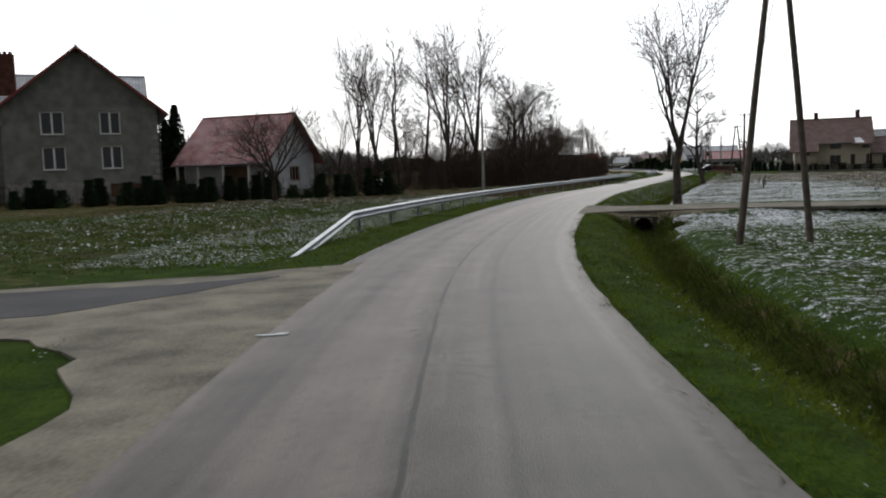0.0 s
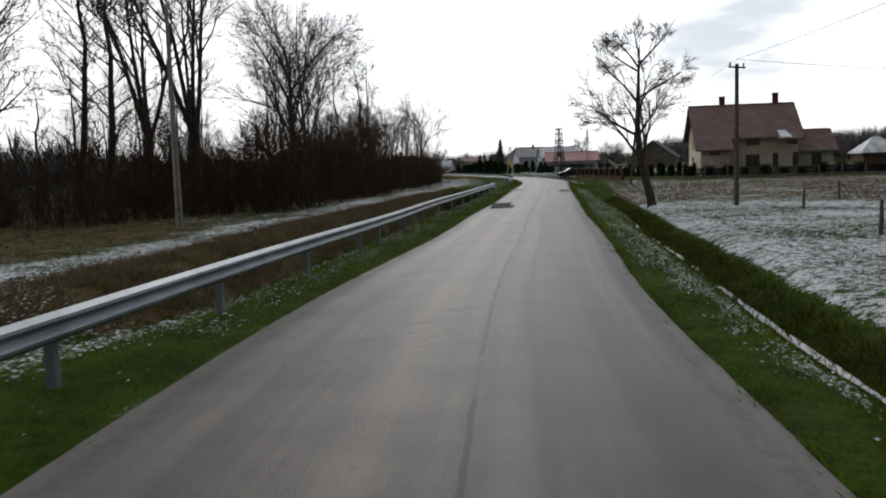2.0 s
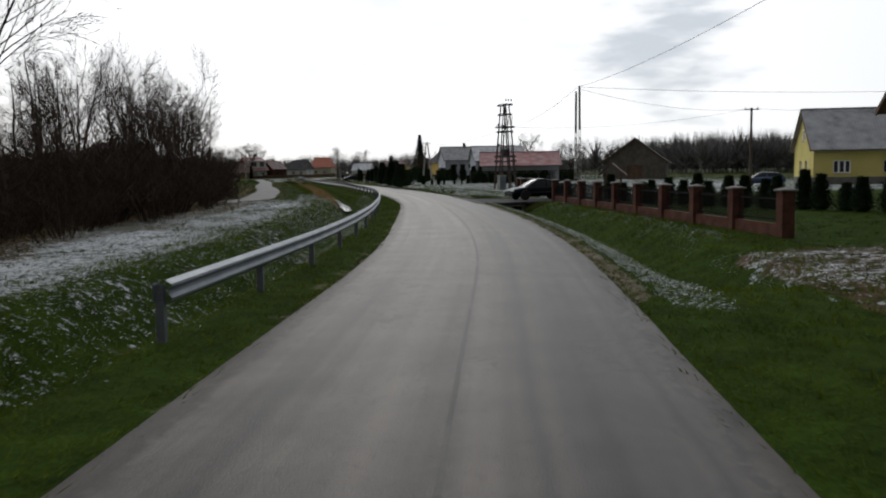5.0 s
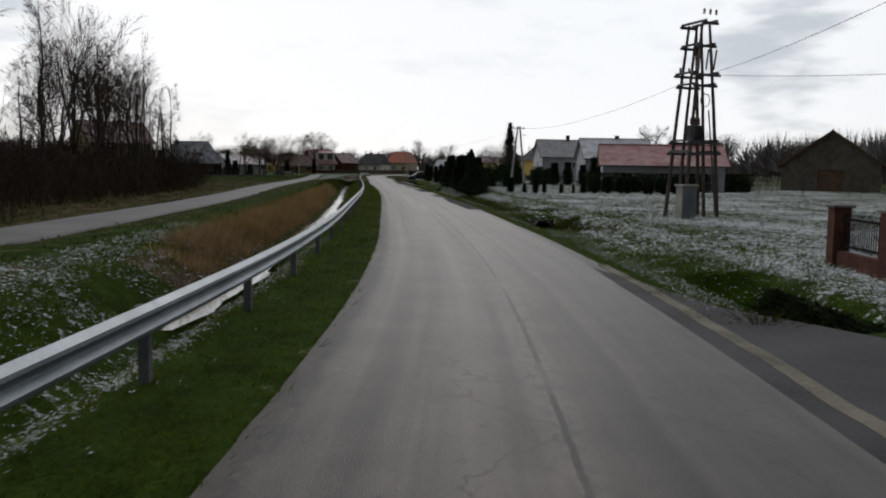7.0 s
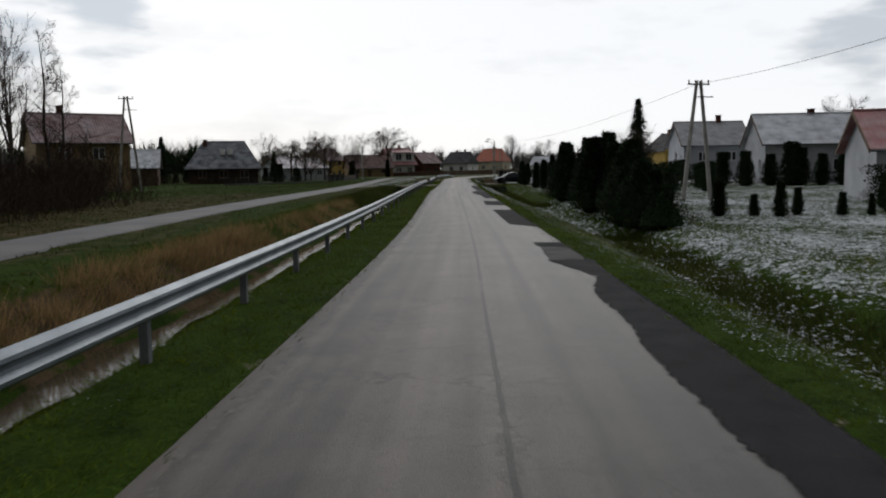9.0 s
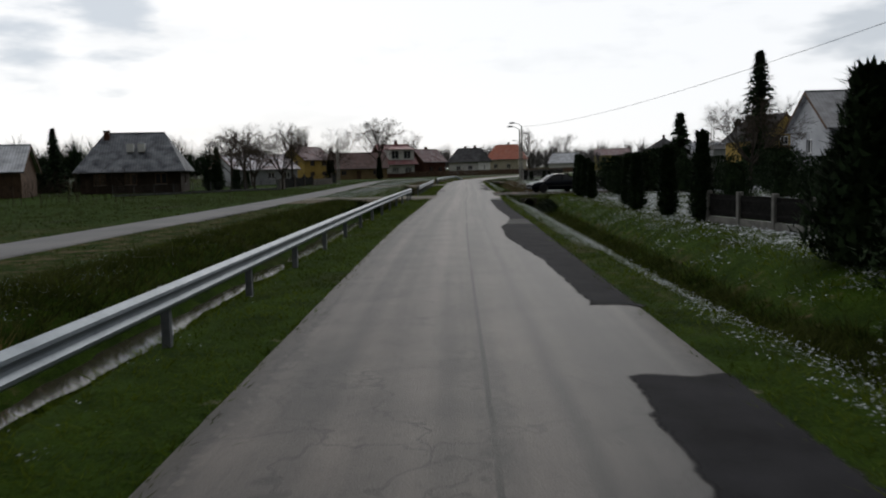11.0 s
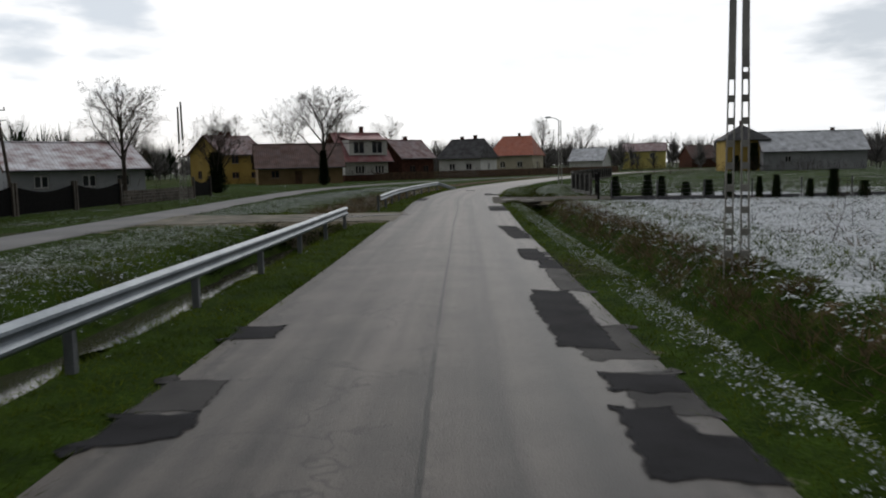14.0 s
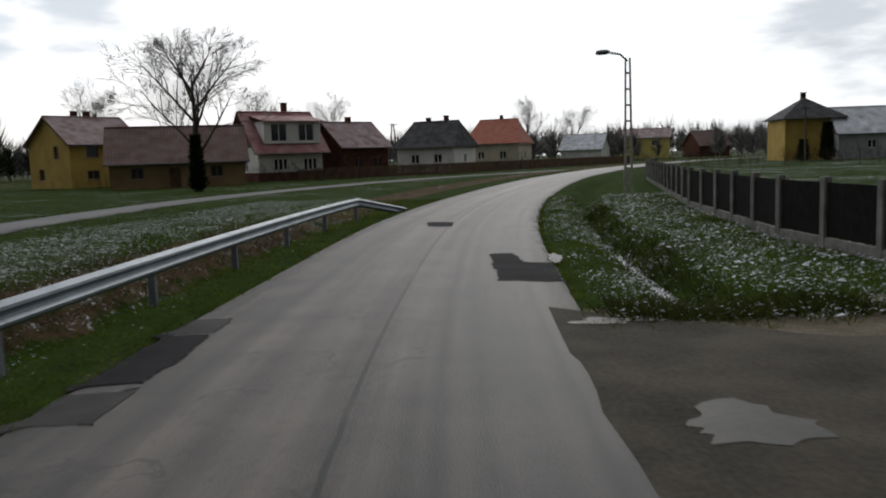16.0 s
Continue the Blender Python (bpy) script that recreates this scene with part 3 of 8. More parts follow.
# half width of the asphalt on either side, and where the seam runs, by y
EDGE_LEFT = [(-120, 2.6), (0, 2.75), (20, 2.8), (42, 2.92), (58, 2.9), (68, 2.45), (77, 2.28), (93, 2.24), (110, 2.4), (150, 2.8), (159, 2.68), (166, 2.42), (190, 2.45), (215, 2.47), (235, 2.3),
             (277, 2.46), (297, 2.3), (312, 2.4), (324, 2.58), (345, 2.6), (368, 2.78), (378, 2.65), (394, 2.75), (420, 2.6), (600, 2.6)]
EDGE_RIGHT = [(-120, 2.6), (36, 2.6), (52, 2.68), (76, 2.66), (85, 2.6), (95, 2.48), (120, 2.5), (150, 2.8), (166, 2.88), (190, 2.8), (214, 2.8), (222, 2.58), (238, 2.45), (262, 2.5), (279, 2.62),
              (292, 2.48), (322, 2.55), (338, 2.36), (360, 2.45), (384, 2.68), (600, 2.7)]
SEAM = [(-120, 0.0), (41, 0.0), (48, 0.16), (58, 0.24), (90, 0.22), (120, 0.1), (150, 0.0), (160, 0.04), (170, 0.13), (200, 0.17), (212, 0.15), (218, 0.06), (240, 0.05), (277, 0.13), (284, 0.2), (322, 0.13), (333, 0.02), (600, 0.0)]


def table(rows):
    """Values at whole metres of y from -120 on, smoothed."""
    v = np.interp(np.arange(-120, 601), [r[0] for r in rows], [r[1] for r in rows])
    v = np.convolve(np.pad(v, 4, mode="edge"), np.ones(9) / 9, mode="valid")
    return [float(q) for q in v]


LEFT_HALF, RIGHT_HALF, SEAM_AT = table(EDGE_LEFT), table(EDGE_RIGHT), table(SEAM)


def at_y(values, y):
    k = min(max(y + 120, 0.0), 719.0)
    i = int(k)
    return values[i] + (values[i + 1] - values[i]) * (k - i)


def half_road(y, d):
    """Half the road's width on the side of d."""
    return at_y(RIGHT_HALF if d > 0 else LEFT_HALF, y)


def road_dir(y):
    dx = (road_x(y + 1) - road_x(y - 1)) / 2
    return Vector((dx, 1, 0)).normalized()


def on_road(y, d, z=0.0):
    """The place d metres to the right of the road's middle, beside (road_x(y), y)."""
    t = road_dir(y)
    return Vector((road_x(y) + d * t.y, y - d * t.x, z))


def inside(y, a, b, soft=1.0):
    """1 from a to b, fading over soft metres."""
    return smooth01((y - a) / soft + 0.5) * smooth01((b - y) / soft + 0.5)


def off_road(x, y):
    """How far right of the road's middle a place lies."""
    return (x - road_x(y)) * road_dir(y).y


CROSS_LEFT = [(112, 121), (306.2, 312.5), (349.5, 355.5)]      # crossings of the left ditch
CROSS_RIGHT = [(36.2, 41.0), (168.0, 174.4), (201.5, 205.0), (308.5, 316.0), (363.5, 371.0)]


def ditch_left(y):
    """Depth of the left ditch."""
    k = 1.15 * inside(y, 62, 395, 12)
    for a, b in CROSS_LEFT[1:]:
        k *= 1 + 0.35 * inside(y, a - 10, a, 4)
    for a, b in CROSS_LEFT:
        k *= 1 - inside(y, a - 0.5, b + 0.5, 1.2)
    return k


def ditch_right(y):
    k = 0.72 * inside(y, -60, 112, 6) + 0.75 * inside(y, 132, 168, 4) + 1.25 * inside(y, 174.6, 179.8, 0.8) + 0.5 * inside(y, 205, 262, 5) + 0.08 * inside(y, 184, 193, 2) + 0.95 * inside(y, 193, 202, 2) + 0.9 * inside(y, 262, 364, 5) + 0.3 * inside(y, 297, 309, 4) + 0.5 * inside(y, 371, 420, 5)
    for a, b in CROSS_RIGHT:
        k *= 1 - (inside(y, a, b, 0.9) if 160 < a < 320 else inside(y, a - 0.5, b + 0.5, 1.2))
    return k


def ditch_mid(y):
    """How far right of the road's middle the right ditch runs."""
    return lerp(lerp(5.0, 4.85, inside(y, 173, 181, 1)), 4.5, smooth01((y - 292) / 12))


def ground_z(x, y):
    d = off_road(x, y)
    z = -0.02
    e = half_road(y, d) - 0.14
    if abs(d) < e - 0.1:
        z = -0.12
    elif abs(d) < e + 0.06:
        z = lerp(-0.12, 0.0, (abs(d) - e + 0.1) / 0.16)
    elif abs(d) < 4.5:
        z = -0.005 - 0.02 * (abs(d) - e)
    if y < 470:
        z -= ditch_left(y) * bump01((d + 5.75) / 2.05)
        z -= ditch_right(y) * bump01((d - ditch_mid(y)) / lerp(lerp(lerp(1.9, 1.3, inside(y, 173, 181, 1)), 1.35, smooth01((y - 300) / 12)), 1.0, smooth01((y - 366) / 6)))
    if d > 3.2 and y < 160:
        z -= 0.42 * smooth01((d - 3.2) / 3.0) * (1 - smooth01((y - 108) / 34)) * (1 - inside(y, 35.2, 42.2, 2.0))
    if d > 4.7 and 310 < y < 370:
        z += 0.16 * smooth01((d - 4.7) / 1.5) * inside(y, 321, 358, 8)
    far = max(0.0, abs(d) - 8.5)
    if far > 0:
        z += 0.10 * min(far / 8, 1) * noise.noise((x * 0.09, y * 0.09, 3.3)) + 0.03 * min(far, 1) * noise.noise((x * 0.6, y * 0.6, 7.7))
    z += 0.012 * noise.noise((x * 1.7, y * 1.7, 1.1)) if 2.5 < abs(d) < 14 else 0
    if y > 183 and y < 470:
        dl = abs(x - lane_x(y))
        if dl < 3:
            z = lerp(-0.10 if dl < 1.25 else -0.02, z, smooth01((dl - 1.3) / 1.7))
    return z


def zones(x, y):
    """Shares of snow, dead grass and bare soil, with uneven borders."""
    d = off_road(x, y)
    if abs(d) > 8:
        k = min(1.0, (abs(d) - 8) / 14)
        acc = [0.0, 0.0, 0.0]
        for i in range(3):
            a = noise.noise((x * 0.05, y * 0.05, 5.0 + i)) * 26 * k
            b = noise.noise((x * 0.05, y * 0.05, 15.0 + i)) * 26 * k
            s = plain_zones(x + b * 0.4, y + a + (i - 1) * 5 * k)
            acc = [p + q / 3 for p, q in zip(acc, s)]
        f = smooth01((abs(d) - 45) / 60)
        g = 0.5 + 0.8 * noise.noise((x * 0.012, y * 0.012, 9.0))
        return [lerp(p, q, f) for p, q in zip(acc, (0.16 + 0.22 * g, 0.3 + 0.3 * g, 0.0))]
    return plain_zones(x + 0.3 * noise.noise((x, y, 2.0)), y)


def plain_zones(x, y):
    d = off_road(x, y)
    snow, dead, soil = 0.0, 0.12, 0.0
    if d > 2.4:
        snow = 0.05 if y < 110 else 0.12 if y < 370 else 0.2
        if 130 < y < 172:
            snow = 0.36 if 3.1 < d < 3.9 else 0.16 if d > 5.9 else 0.05
        if 176 < y < 262:
            snow = 0.3 if 3.2 < d < 6 else 0.1
        if 262 < y < 306:
            snow, dead = (0.3, 0.12) if 3.5 < d < 4.9 else (0.06, 0.4)
        if d > 6.0:
            snow = 0.45 if y < 136 else 0.22 if y < 172 else 0.43 if y < 262 else 0.2 if y < 312 and d < 8 else 0.40 if y < 312 else 0.58 if y < 365 else 0.24
            dead = 0.25
            if y < 30:
                snow = 0.34
            if y > 371 and d > 9:
                snow, dead = 0.34, 0.15
        if 317 < y < 363 and 4.8 < d < 5.9:
            dead, snow = 0.4, 0.3
        if y < 110 and 5.6 < d < 6.1:
            dead, snow = 0.45, 0.1
        if 60 < y < 136 and d > 22 or 94 < y < 136 and d > 6.2:
            dead, snow = 0.62, 0.36
    else:
        snow = 0.02 if d > -4.4 else 0.33 if 126 < y < 180 else 0.2
        if d < -8.2:
            snow, dead = 0.25, 0.3
            if 55 < y < 180:
                snow, dead = 0.46 if d > -13 else 0.25, 0.4 if d > -13 else 0.85 if y > 104 else 0.6
            if y < 40:
                snow, dead = 0.22, 0.4
            if 180 < y < 300:
                snow, dead = 0.0, 0.45
            if 300 < y:
                snow, dead = 0.3, 0.25
        if 60 < y < 128 and -9 < d < -4.6:
            dead, snow = (0.85, 0.12) if d < -6.4 else (0.35, 0.0)
        if 183 < y < 262 and -7.7 < d < -5.2:
            dead, snow = (0.7 if y < 234 else 0.4), 0.1
        elif 183 < y < 262 and -10 < d <= -7.7:
            dead, snow = 0.15, 0.22
        if 262 < y < 306 and d > -9:
            dead, snow = 0.1, 0.18
        if y > 355 and -7.5 < d < -4.6:
            dead, snow = 0.7, 0.3
        if y > 180 and x < lane_x(min(y, 460)) - 1.5:
            snow, dead = 0.07, 0.55 if y < 285 else 0.18
            if 345 < y:
                snow, dead = 0.3, 0.28
    e = half_road(y, d)
    if e - 0.3 < abs(d) < e + (0.3 if 130 < y < 168 else -0.02):
        soil = 0.38
        if 130 < y < 168 and d > 0:
            soil = 1.0
    for a, b in CROSS_LEFT:
        if a - 0.5 < y < b + 0.5 and -14 < d < -2.4 and a > 200:
            soil, snow = 1.2, 0.05
        elif a - 0.5 < y < b + 0.5 and -14 < d < -2.4:
            soil = 0.5
    for a, b in CROSS_RIGHT:
        if a - 0.4 < y < b + 0.4 and 2.4 < d < 9 and not 200 < a < 206:
            soil, snow = (0.35 if 160 < a < 320 else 1.2), 0.05
    if 36 < y < 41.5 and d > 8:
        soil, snow = 0.4, 0.3
    if ditch_left(y) > 0.5 and abs(d + 5.75) < 0.6 or ditch_right(y) > 0.5 and abs(d - ditch_mid(y)) < 0.6:
        soil, dead = 0.12, 0.3
    return snow, dead, soil




# ---- ground: one sheet to the horizon ----
def build_ground():
    ds, step, d = [], 0.35, 0.0
    while d < 3000:
        ds.append(d)
        step = 0.35 if d < 9 else step * 1.16
        d += step
    cols = [-q for q in ds[:0:-1]] + ds
    rows, y, step = [], -70.0, 0.65
    while y < 4200:
        rows.append(y)
        step = 0.65 if -6 < y < 400 else (1.3 if -70 <= y < 470 else step * 1.12)
        y += step
    rows = [-1500, -700, -300, -140] + rows
    verts, cols_attr = [], []
    for y in rows:
        yy = min(max(y, -110), 600)
        for d in cols:
            t = road_dir(yy)
            x = road_x(yy) + d / max(t.y, 0.45)
            near_row = -110 < y < 600
            z = ground_z(x, y) if near_row and abs(d) < 140 else -0.02
            verts.append((x, y, z))
            s = zones(x, y) if near_row and abs(d) < 300 else (0.35, 0.4, 0.0)
            cols_attr.extend((*s, 1.0))
    w = len(cols)
    faces = [(i * w + j, i * w + j + 1, (i + 1) * w + j + 1, (i + 1) * w + j) for i in range(len(rows) - 1) for j in range(w - 1)]
    me = bpy.data.meshes.new("ground")
    me.from_pydata(verts, [], faces)
    at = me.color_attributes.new("zones", "FLOAT_COLOR", "POINT")
    at.data.foreach_set("color", cols_attr)
    me.polygons.foreach_set("use_smooth", [True] * len(me.polygons))
    me.materials.append(M["ground"])
    tagged(new("ground", me), "wet meadow with patchy grass, ditches and thin melting snow", "ground", kind="structure")


build_ground()


def strip(name, centre, half, y0, y1, step, z, material, label, uvname="road", edge=0.06, crown=0.03, own_edges=False):
    """A paved strip along a middle line, with a slight crown and a ragged edge."""
    fr = [-1, -0.97, -0.8, -0.6, -0.35, 0, 0.35, 0.6, 0.8, 0.97, 1]
    verts, uvs, seam, n = [], [], [], int((y1 - y0) / step)
    for i in range(n + 1):
        y = y0 + (y1 - y0) * i / n
        dx = (centre(y + 1) - centre(y - 1)) / 2
        t = Vector((dx, 1, 0)).normalized()
        for f in fr:
            d = f * (half_road(y, f) if own_edges else half)
            seam.append(at_y(SEAM_AT, y))
            if abs(f) == 1:
                d += edge * (noise.noise((y * 0.8, f * 9, 0.4)) + 0.6 * noise.noise((y * 3.1, f * 5, 0.9)))
            zz = z + crown * (1 - f * f) - (0.07 if abs(f) == 1 else 0)
            verts.append((centre(y) + d * t.y, y - d * t.x, zz))
            uvs.append((f * half, y))
    w = len(fr)
    faces = [(i * w + j, i * w + j + 1, (i + 1) * w + j + 1, (i + 1) * w + j) for i in range(n) for j in range(w - 1)]
    me = bpy.data.meshes.new(name)
    me.from_pydata(verts, [], faces)
    layer = me.uv_layers.new(name=uvname)
    idx = np.empty(len(me.loops), int)
    me.loops.foreach_get("vertex_index", idx)
    layer.data.foreach_set("uv", np.array(uvs)[idx].ravel())
    me.attributes.new("seam", "FLOAT", "POINT").data.foreach_set("value", seam)
    me.materials.append(M[material])
    me.polygons.foreach_set("use_smooth", [True] * len(me.polygons))
    return tagged(new(name, me), label, "road", kind="structure")


strip("road", road_x, 2.6, -110, 600, 0.5, 0.0, "road", "old light grey asphalt road with cracks and dusty edges", own_edges=True)
strip("lane", lane_x, 1.35, 168.5, 466, 0.7, 0.0, "lane", "narrow worn asphalt lane beside the ditch")


def blob(name, pts, z, material, label, wob=0.25, kind="structure", seed=0, cat="pavement", thick=0.14):
    """A flat laid surface with an uneven outline; pts run round it."""
    out = []
    n = len(pts)
    for i in range(n):
        a, b = Vector((*pts[i], 0)), Vector((*pts[(i + 1) % n], 0))
        k = max(1, int((b - a).length / 0.5))
        for j in range(k):
            p = a.lerp(b, j / k)
            p += Vector((noise.noise((p.x * 0.9, p.y * 0.9, seed)), noise.noise((p.x * 0.9, p.y * 0.9, seed + 9)), 0)) * wob
            out.append((p.x, p.y, z))
    bm = bmesh.new()
    f = bm.faces.new([bm.verts.new(p) for p in out])
    if f.normal.z < 0 or sum((out[i][0] * out[(i + 1) % len(out)][1] - out[(i + 1) % len(out)][0] * out[i][1]) for i in range(len(out))) < 0:
        bmesh.ops.reverse_faces(bm, faces=[f])
    ext = bmesh.ops.extrude_face_region(bm, geom=[f])
    bmesh.ops.translate(bm, verts=[v for v in ext["geom"] if isinstance(v, bmesh.types.BMVert)], vec=(0, 0, -thick))
    bmesh.ops.triangulate(bm, faces=bm.faces[:])
    me = bpy.data.meshes.new(name)
    bm.to_mesh(me)
    bm.free()
    me.materials.append(M[material])
    return tagged(new(name, me), label, cat, kind=kind)


def rd(y, d):
    p = on_road(y, d)
    return (p.x, p.y)


# crossings, driveways and aprons
blob("side_road", [(-1.9, 18.5), (-4.6, 17.0), (-9, 15.3), (-16, 15.0), (-30, 17.5), (-30, 13.5), (-16, 11.4), (-8.5, 11.2), (-5.5, 10.6), (-4.3, 9.2), (-3.6, 7.2), (-3.0, 4.0), (-2.6, 2), (-2.0, 10)], 0.012, "gravel", "sandy gravel mouth of a side road", 0.3)
blob("side_road", [(-3.4, 16.4), (-5.2, 15.6), (-9, 14.9), (-16, 14.6), (-30, 17), (-30, 14), (-16, 11.8), (-8.5, 11.6), (-6.2, 12.4), (-4.4, 14.6)], 0.02, "drive", "dark asphalt side road", 0.15)
blob("crossing", [rd(306.6, -2.0), rd(307.5, -8), (50, 309), (50, 316), rd(312.5, -8), rd(312.8, -2.0)], 0.006, "gravel", "sandy crossing over the ditch", 0.25, seed=2)
blob("crossing", [rd(349.3, -2.0), rd(350, -8), (52.5, 351), (52.5, 358), rd(355.2, -8), rd(355.6, -2.0)], 0.006, "gravel", "sandy crossing over the ditch", 0.25, seed=3)
blob("driveway", [rd(35.5, 2.0), rd(37.0, 4), (13, 36), (40, 30), (40, 33.5), (13, 40), rd(41.2, 4), rd(43.0, 2.0)], 0.008, "gravel", "sandy gravel field driveway", 0.25, seed=4)
blob("driveway", [rd(166.4, 2.4), rd(168.2, 5), (56, 167.8), (64, 166), (64, 172), (57, 173.2), rd(174, 5), rd(176.5, 3.4), rd(181.5, 2.4)], 0.01, "drive", "dark asphalt driveway", 0.12, seed=5)
blob("edging", [rd(y, 2.62) for y in range(158, 184, 2)] + [rd(y, 2.84) for y in range(182, 156, -2)], 0.016, "gravel", "pale sandy edging strip beside the asphalt", 0.06, seed=11)
blob("driveway", [rd(309.0, 2.0), rd(310.0, 5), (74, 310.6), (80, 309.5), (80, 314), (73, 315), rd(316, 5), rd(317.5, 2.0)], 0.01, "mud", "wet gravel driveway with puddles", 0.25, seed=6)
blob("driveway", [rd(362, 2.0), rd(364, 5), (75.0, 362.8), (84, 360), (84, 366), (76, 368.9), rd(370, 5), rd(372.2, 2.0)], 0.01, "mud", "wet muddy driveway with puddles", 0.25, seed=7)
for k, (y, d, a, b) in enumerate([(316.2, 2.75, 0.6, 0.22), (315.2, 3.3, 0.8, 0.16), (314.2, 3.5, 0.7, 0.12), (313.3, 3.7, 0.5, 0.1), (312.4, 6.5, 0.7, 0.2), (371.2, 2.75, 0.5, 0.2), (367.2, 3.05, 0.5, 0.42), (366.2, 4.1, 0.5, 0.14), (147.6, -2.68, 0.05, 1.6), (377.5, 2.65, 0.14, 0.8), (353.2, -3.6, 1.5, 0.3), (352.3, -5.0, 1.1, 0.25)]):
    ring = []
    for q in range(28):
        t = q * math.pi / 14
        w = 1 + 0.55 * noise.noise((math.cos(t) * 1.6, math.sin(t) * 1.6, k * 3.1)) + 0.35 * noise.noise((math.cos(t) * 4, math.sin(t) * 4, k * 1.7))
        ring.append(rd(y + b * w * math.sin(t), d + a * w * math.cos(t)))
    wet = abs(d) < 2.6 or 300 < y < 320
    blob("puddle", ring, 0.016 if not wet else 0.012, "water" if wet else "puddle", "shallow silty puddle on wet ground", 0.3 * min(a, b), "stuff", k, "puddle", 0.02)

# dark repair patches, corners as (y, across)
PATCHES = [
    [(85.6, -1.88), (85.8, -0.73), (88.5, -0.8), (88.6, -1.05), (91.5, -1.12), (91.1, -2.25), (88.4, -2.05)],
    [(111.7, -2.2), (111.7, -1.37), (113.5, -1.37), (113.5, -2.15)],
    [(106.5, 1.45), (106.5, 2.3), (110.3, 2.1), (110.3, 1.43)],
    [(206, 2.0), (212.3, 1.87), (213.7, 1.78), (215.8, 1.75), (217.8, 1.9), (220.4, 1.82), (222.4, 2.2), (225.1, 1.55), (225.3, 2.32), (222, 2.5), (206, 2.5)],
    [(228.1, 1.66), (228.1, 2.48), (229.4, 2.48), (229.4, 1.63)],
    [(235.4, 2.36), (236.7, 1.47), (247.1, 1.38), (247, 2.32)],
    [(252, 1.3), (252, 2.3), (258, 2.3), (258, 1.4)],
    [(262, 1.75), (266.1, 1.68), (267.9, 1.68), (269.5, 1.53), (272.2, 1.37), (273.6, 1.22), (278, 1.3), (279.3, 1.5), (279.3, 2.45), (274, 2.36), (266.5, 2.4), (262, 2.45)],
    [(282.2, 1.86), (284.4, 1.85), (289.8, 1.68), (301.6, 1.64), (302, 2.3), (292, 2.45), (284.3, 2.5), (282.1, 2.5)],
    [(302.6, 1.75), (303.6, 1.73), (303.6, 2.38), (302.6, 2.4)],
    [(322.4, 1.58), (324.1, 1.62), (324.1, 2.14), (322.4, 2.3)],
    [(324.5, 1.7), (325.3, 1.68), (325.2, 2.28), (324.5, 2.28)],
    [(326.3, 1.46), (327.4, 1.43), (329.3, 1.36), (330.6, 1.44), (330.5, 2.12), (328, 2.18), (326.2, 2.15)],
    [(333.4, 1.83), (334.7, 1.9), (335.0, 1.62), (336.4, 1.6), (337.4, 1.62), (337.4, 2.2), (335, 2.25), (333.4, 2.4)],
    [(340.1, 1.75), (341.3, 1.65), (345.2, 1.5), (344.9, 2.2), (340.1, 2.24)],
    [(354.5, 1.5), (357.7, 1.47), (357.7, 2.3), (354.5, 2.3)],
    [(358.0, 1.5), (359.1, 1.56), (359.1, 2.28), (358.0, 2.3)],
    [(374.6, 1.46), (374.4, 2.38), (376.6, 2.4), (377.0, 2.04), (378.4, 1.86), (378.3, 1.3)],
    [(323.2, -2.45), (323.4, -1.85), (323.7, -1.72), (324.1, -1.82), (324.15, -2.55)],
    [(368.8, -2.55), (368.8, -2.06), (369.9, -2.0), (371.0, -2.08), (370.9, -2.7)],
    [(385.5, -0.68), (385.3, 0.1), (386.9, 0.06), (387.2, -0.9)],
    [(327.1, -2.45), (327.1, -1.9), (327.9, -1.9), (327.9, -2.45)],
    [(323.8, 1.8), (323.8, 2.42), (325.3, 2.34), (325.3, 1.86)],
    [(325.7, 1.65), (325.8, 2.48), (327.6, 2.4), (327.5, 1.62)],
    [(330.5, 1.9), (330.4, 2.36), (335.7, 2.2), (335.8, 1.95)],
    [(324.15, -2.55), (324.1, -1.82), (325.2, -1.84), (325.3, -2.6)],
    [(371.0, -2.7), (371.05, -2.08), (372.0, -2.07), (371.9, -2.7)],
    [(367.6, -2.6), (367.6, -2.02), (368.7, -2.06), (368.4, -2.6)],
    [(279.0, 1.5), (279.0, 2.4), (282.6, 2.45), (282.6, 1.85)],
    [(224.8, 1.6), (224.8, 2.5), (228.5, 2.5), (228.5, 1.7)],
]
OLD_PATCHES = range(22, 40)
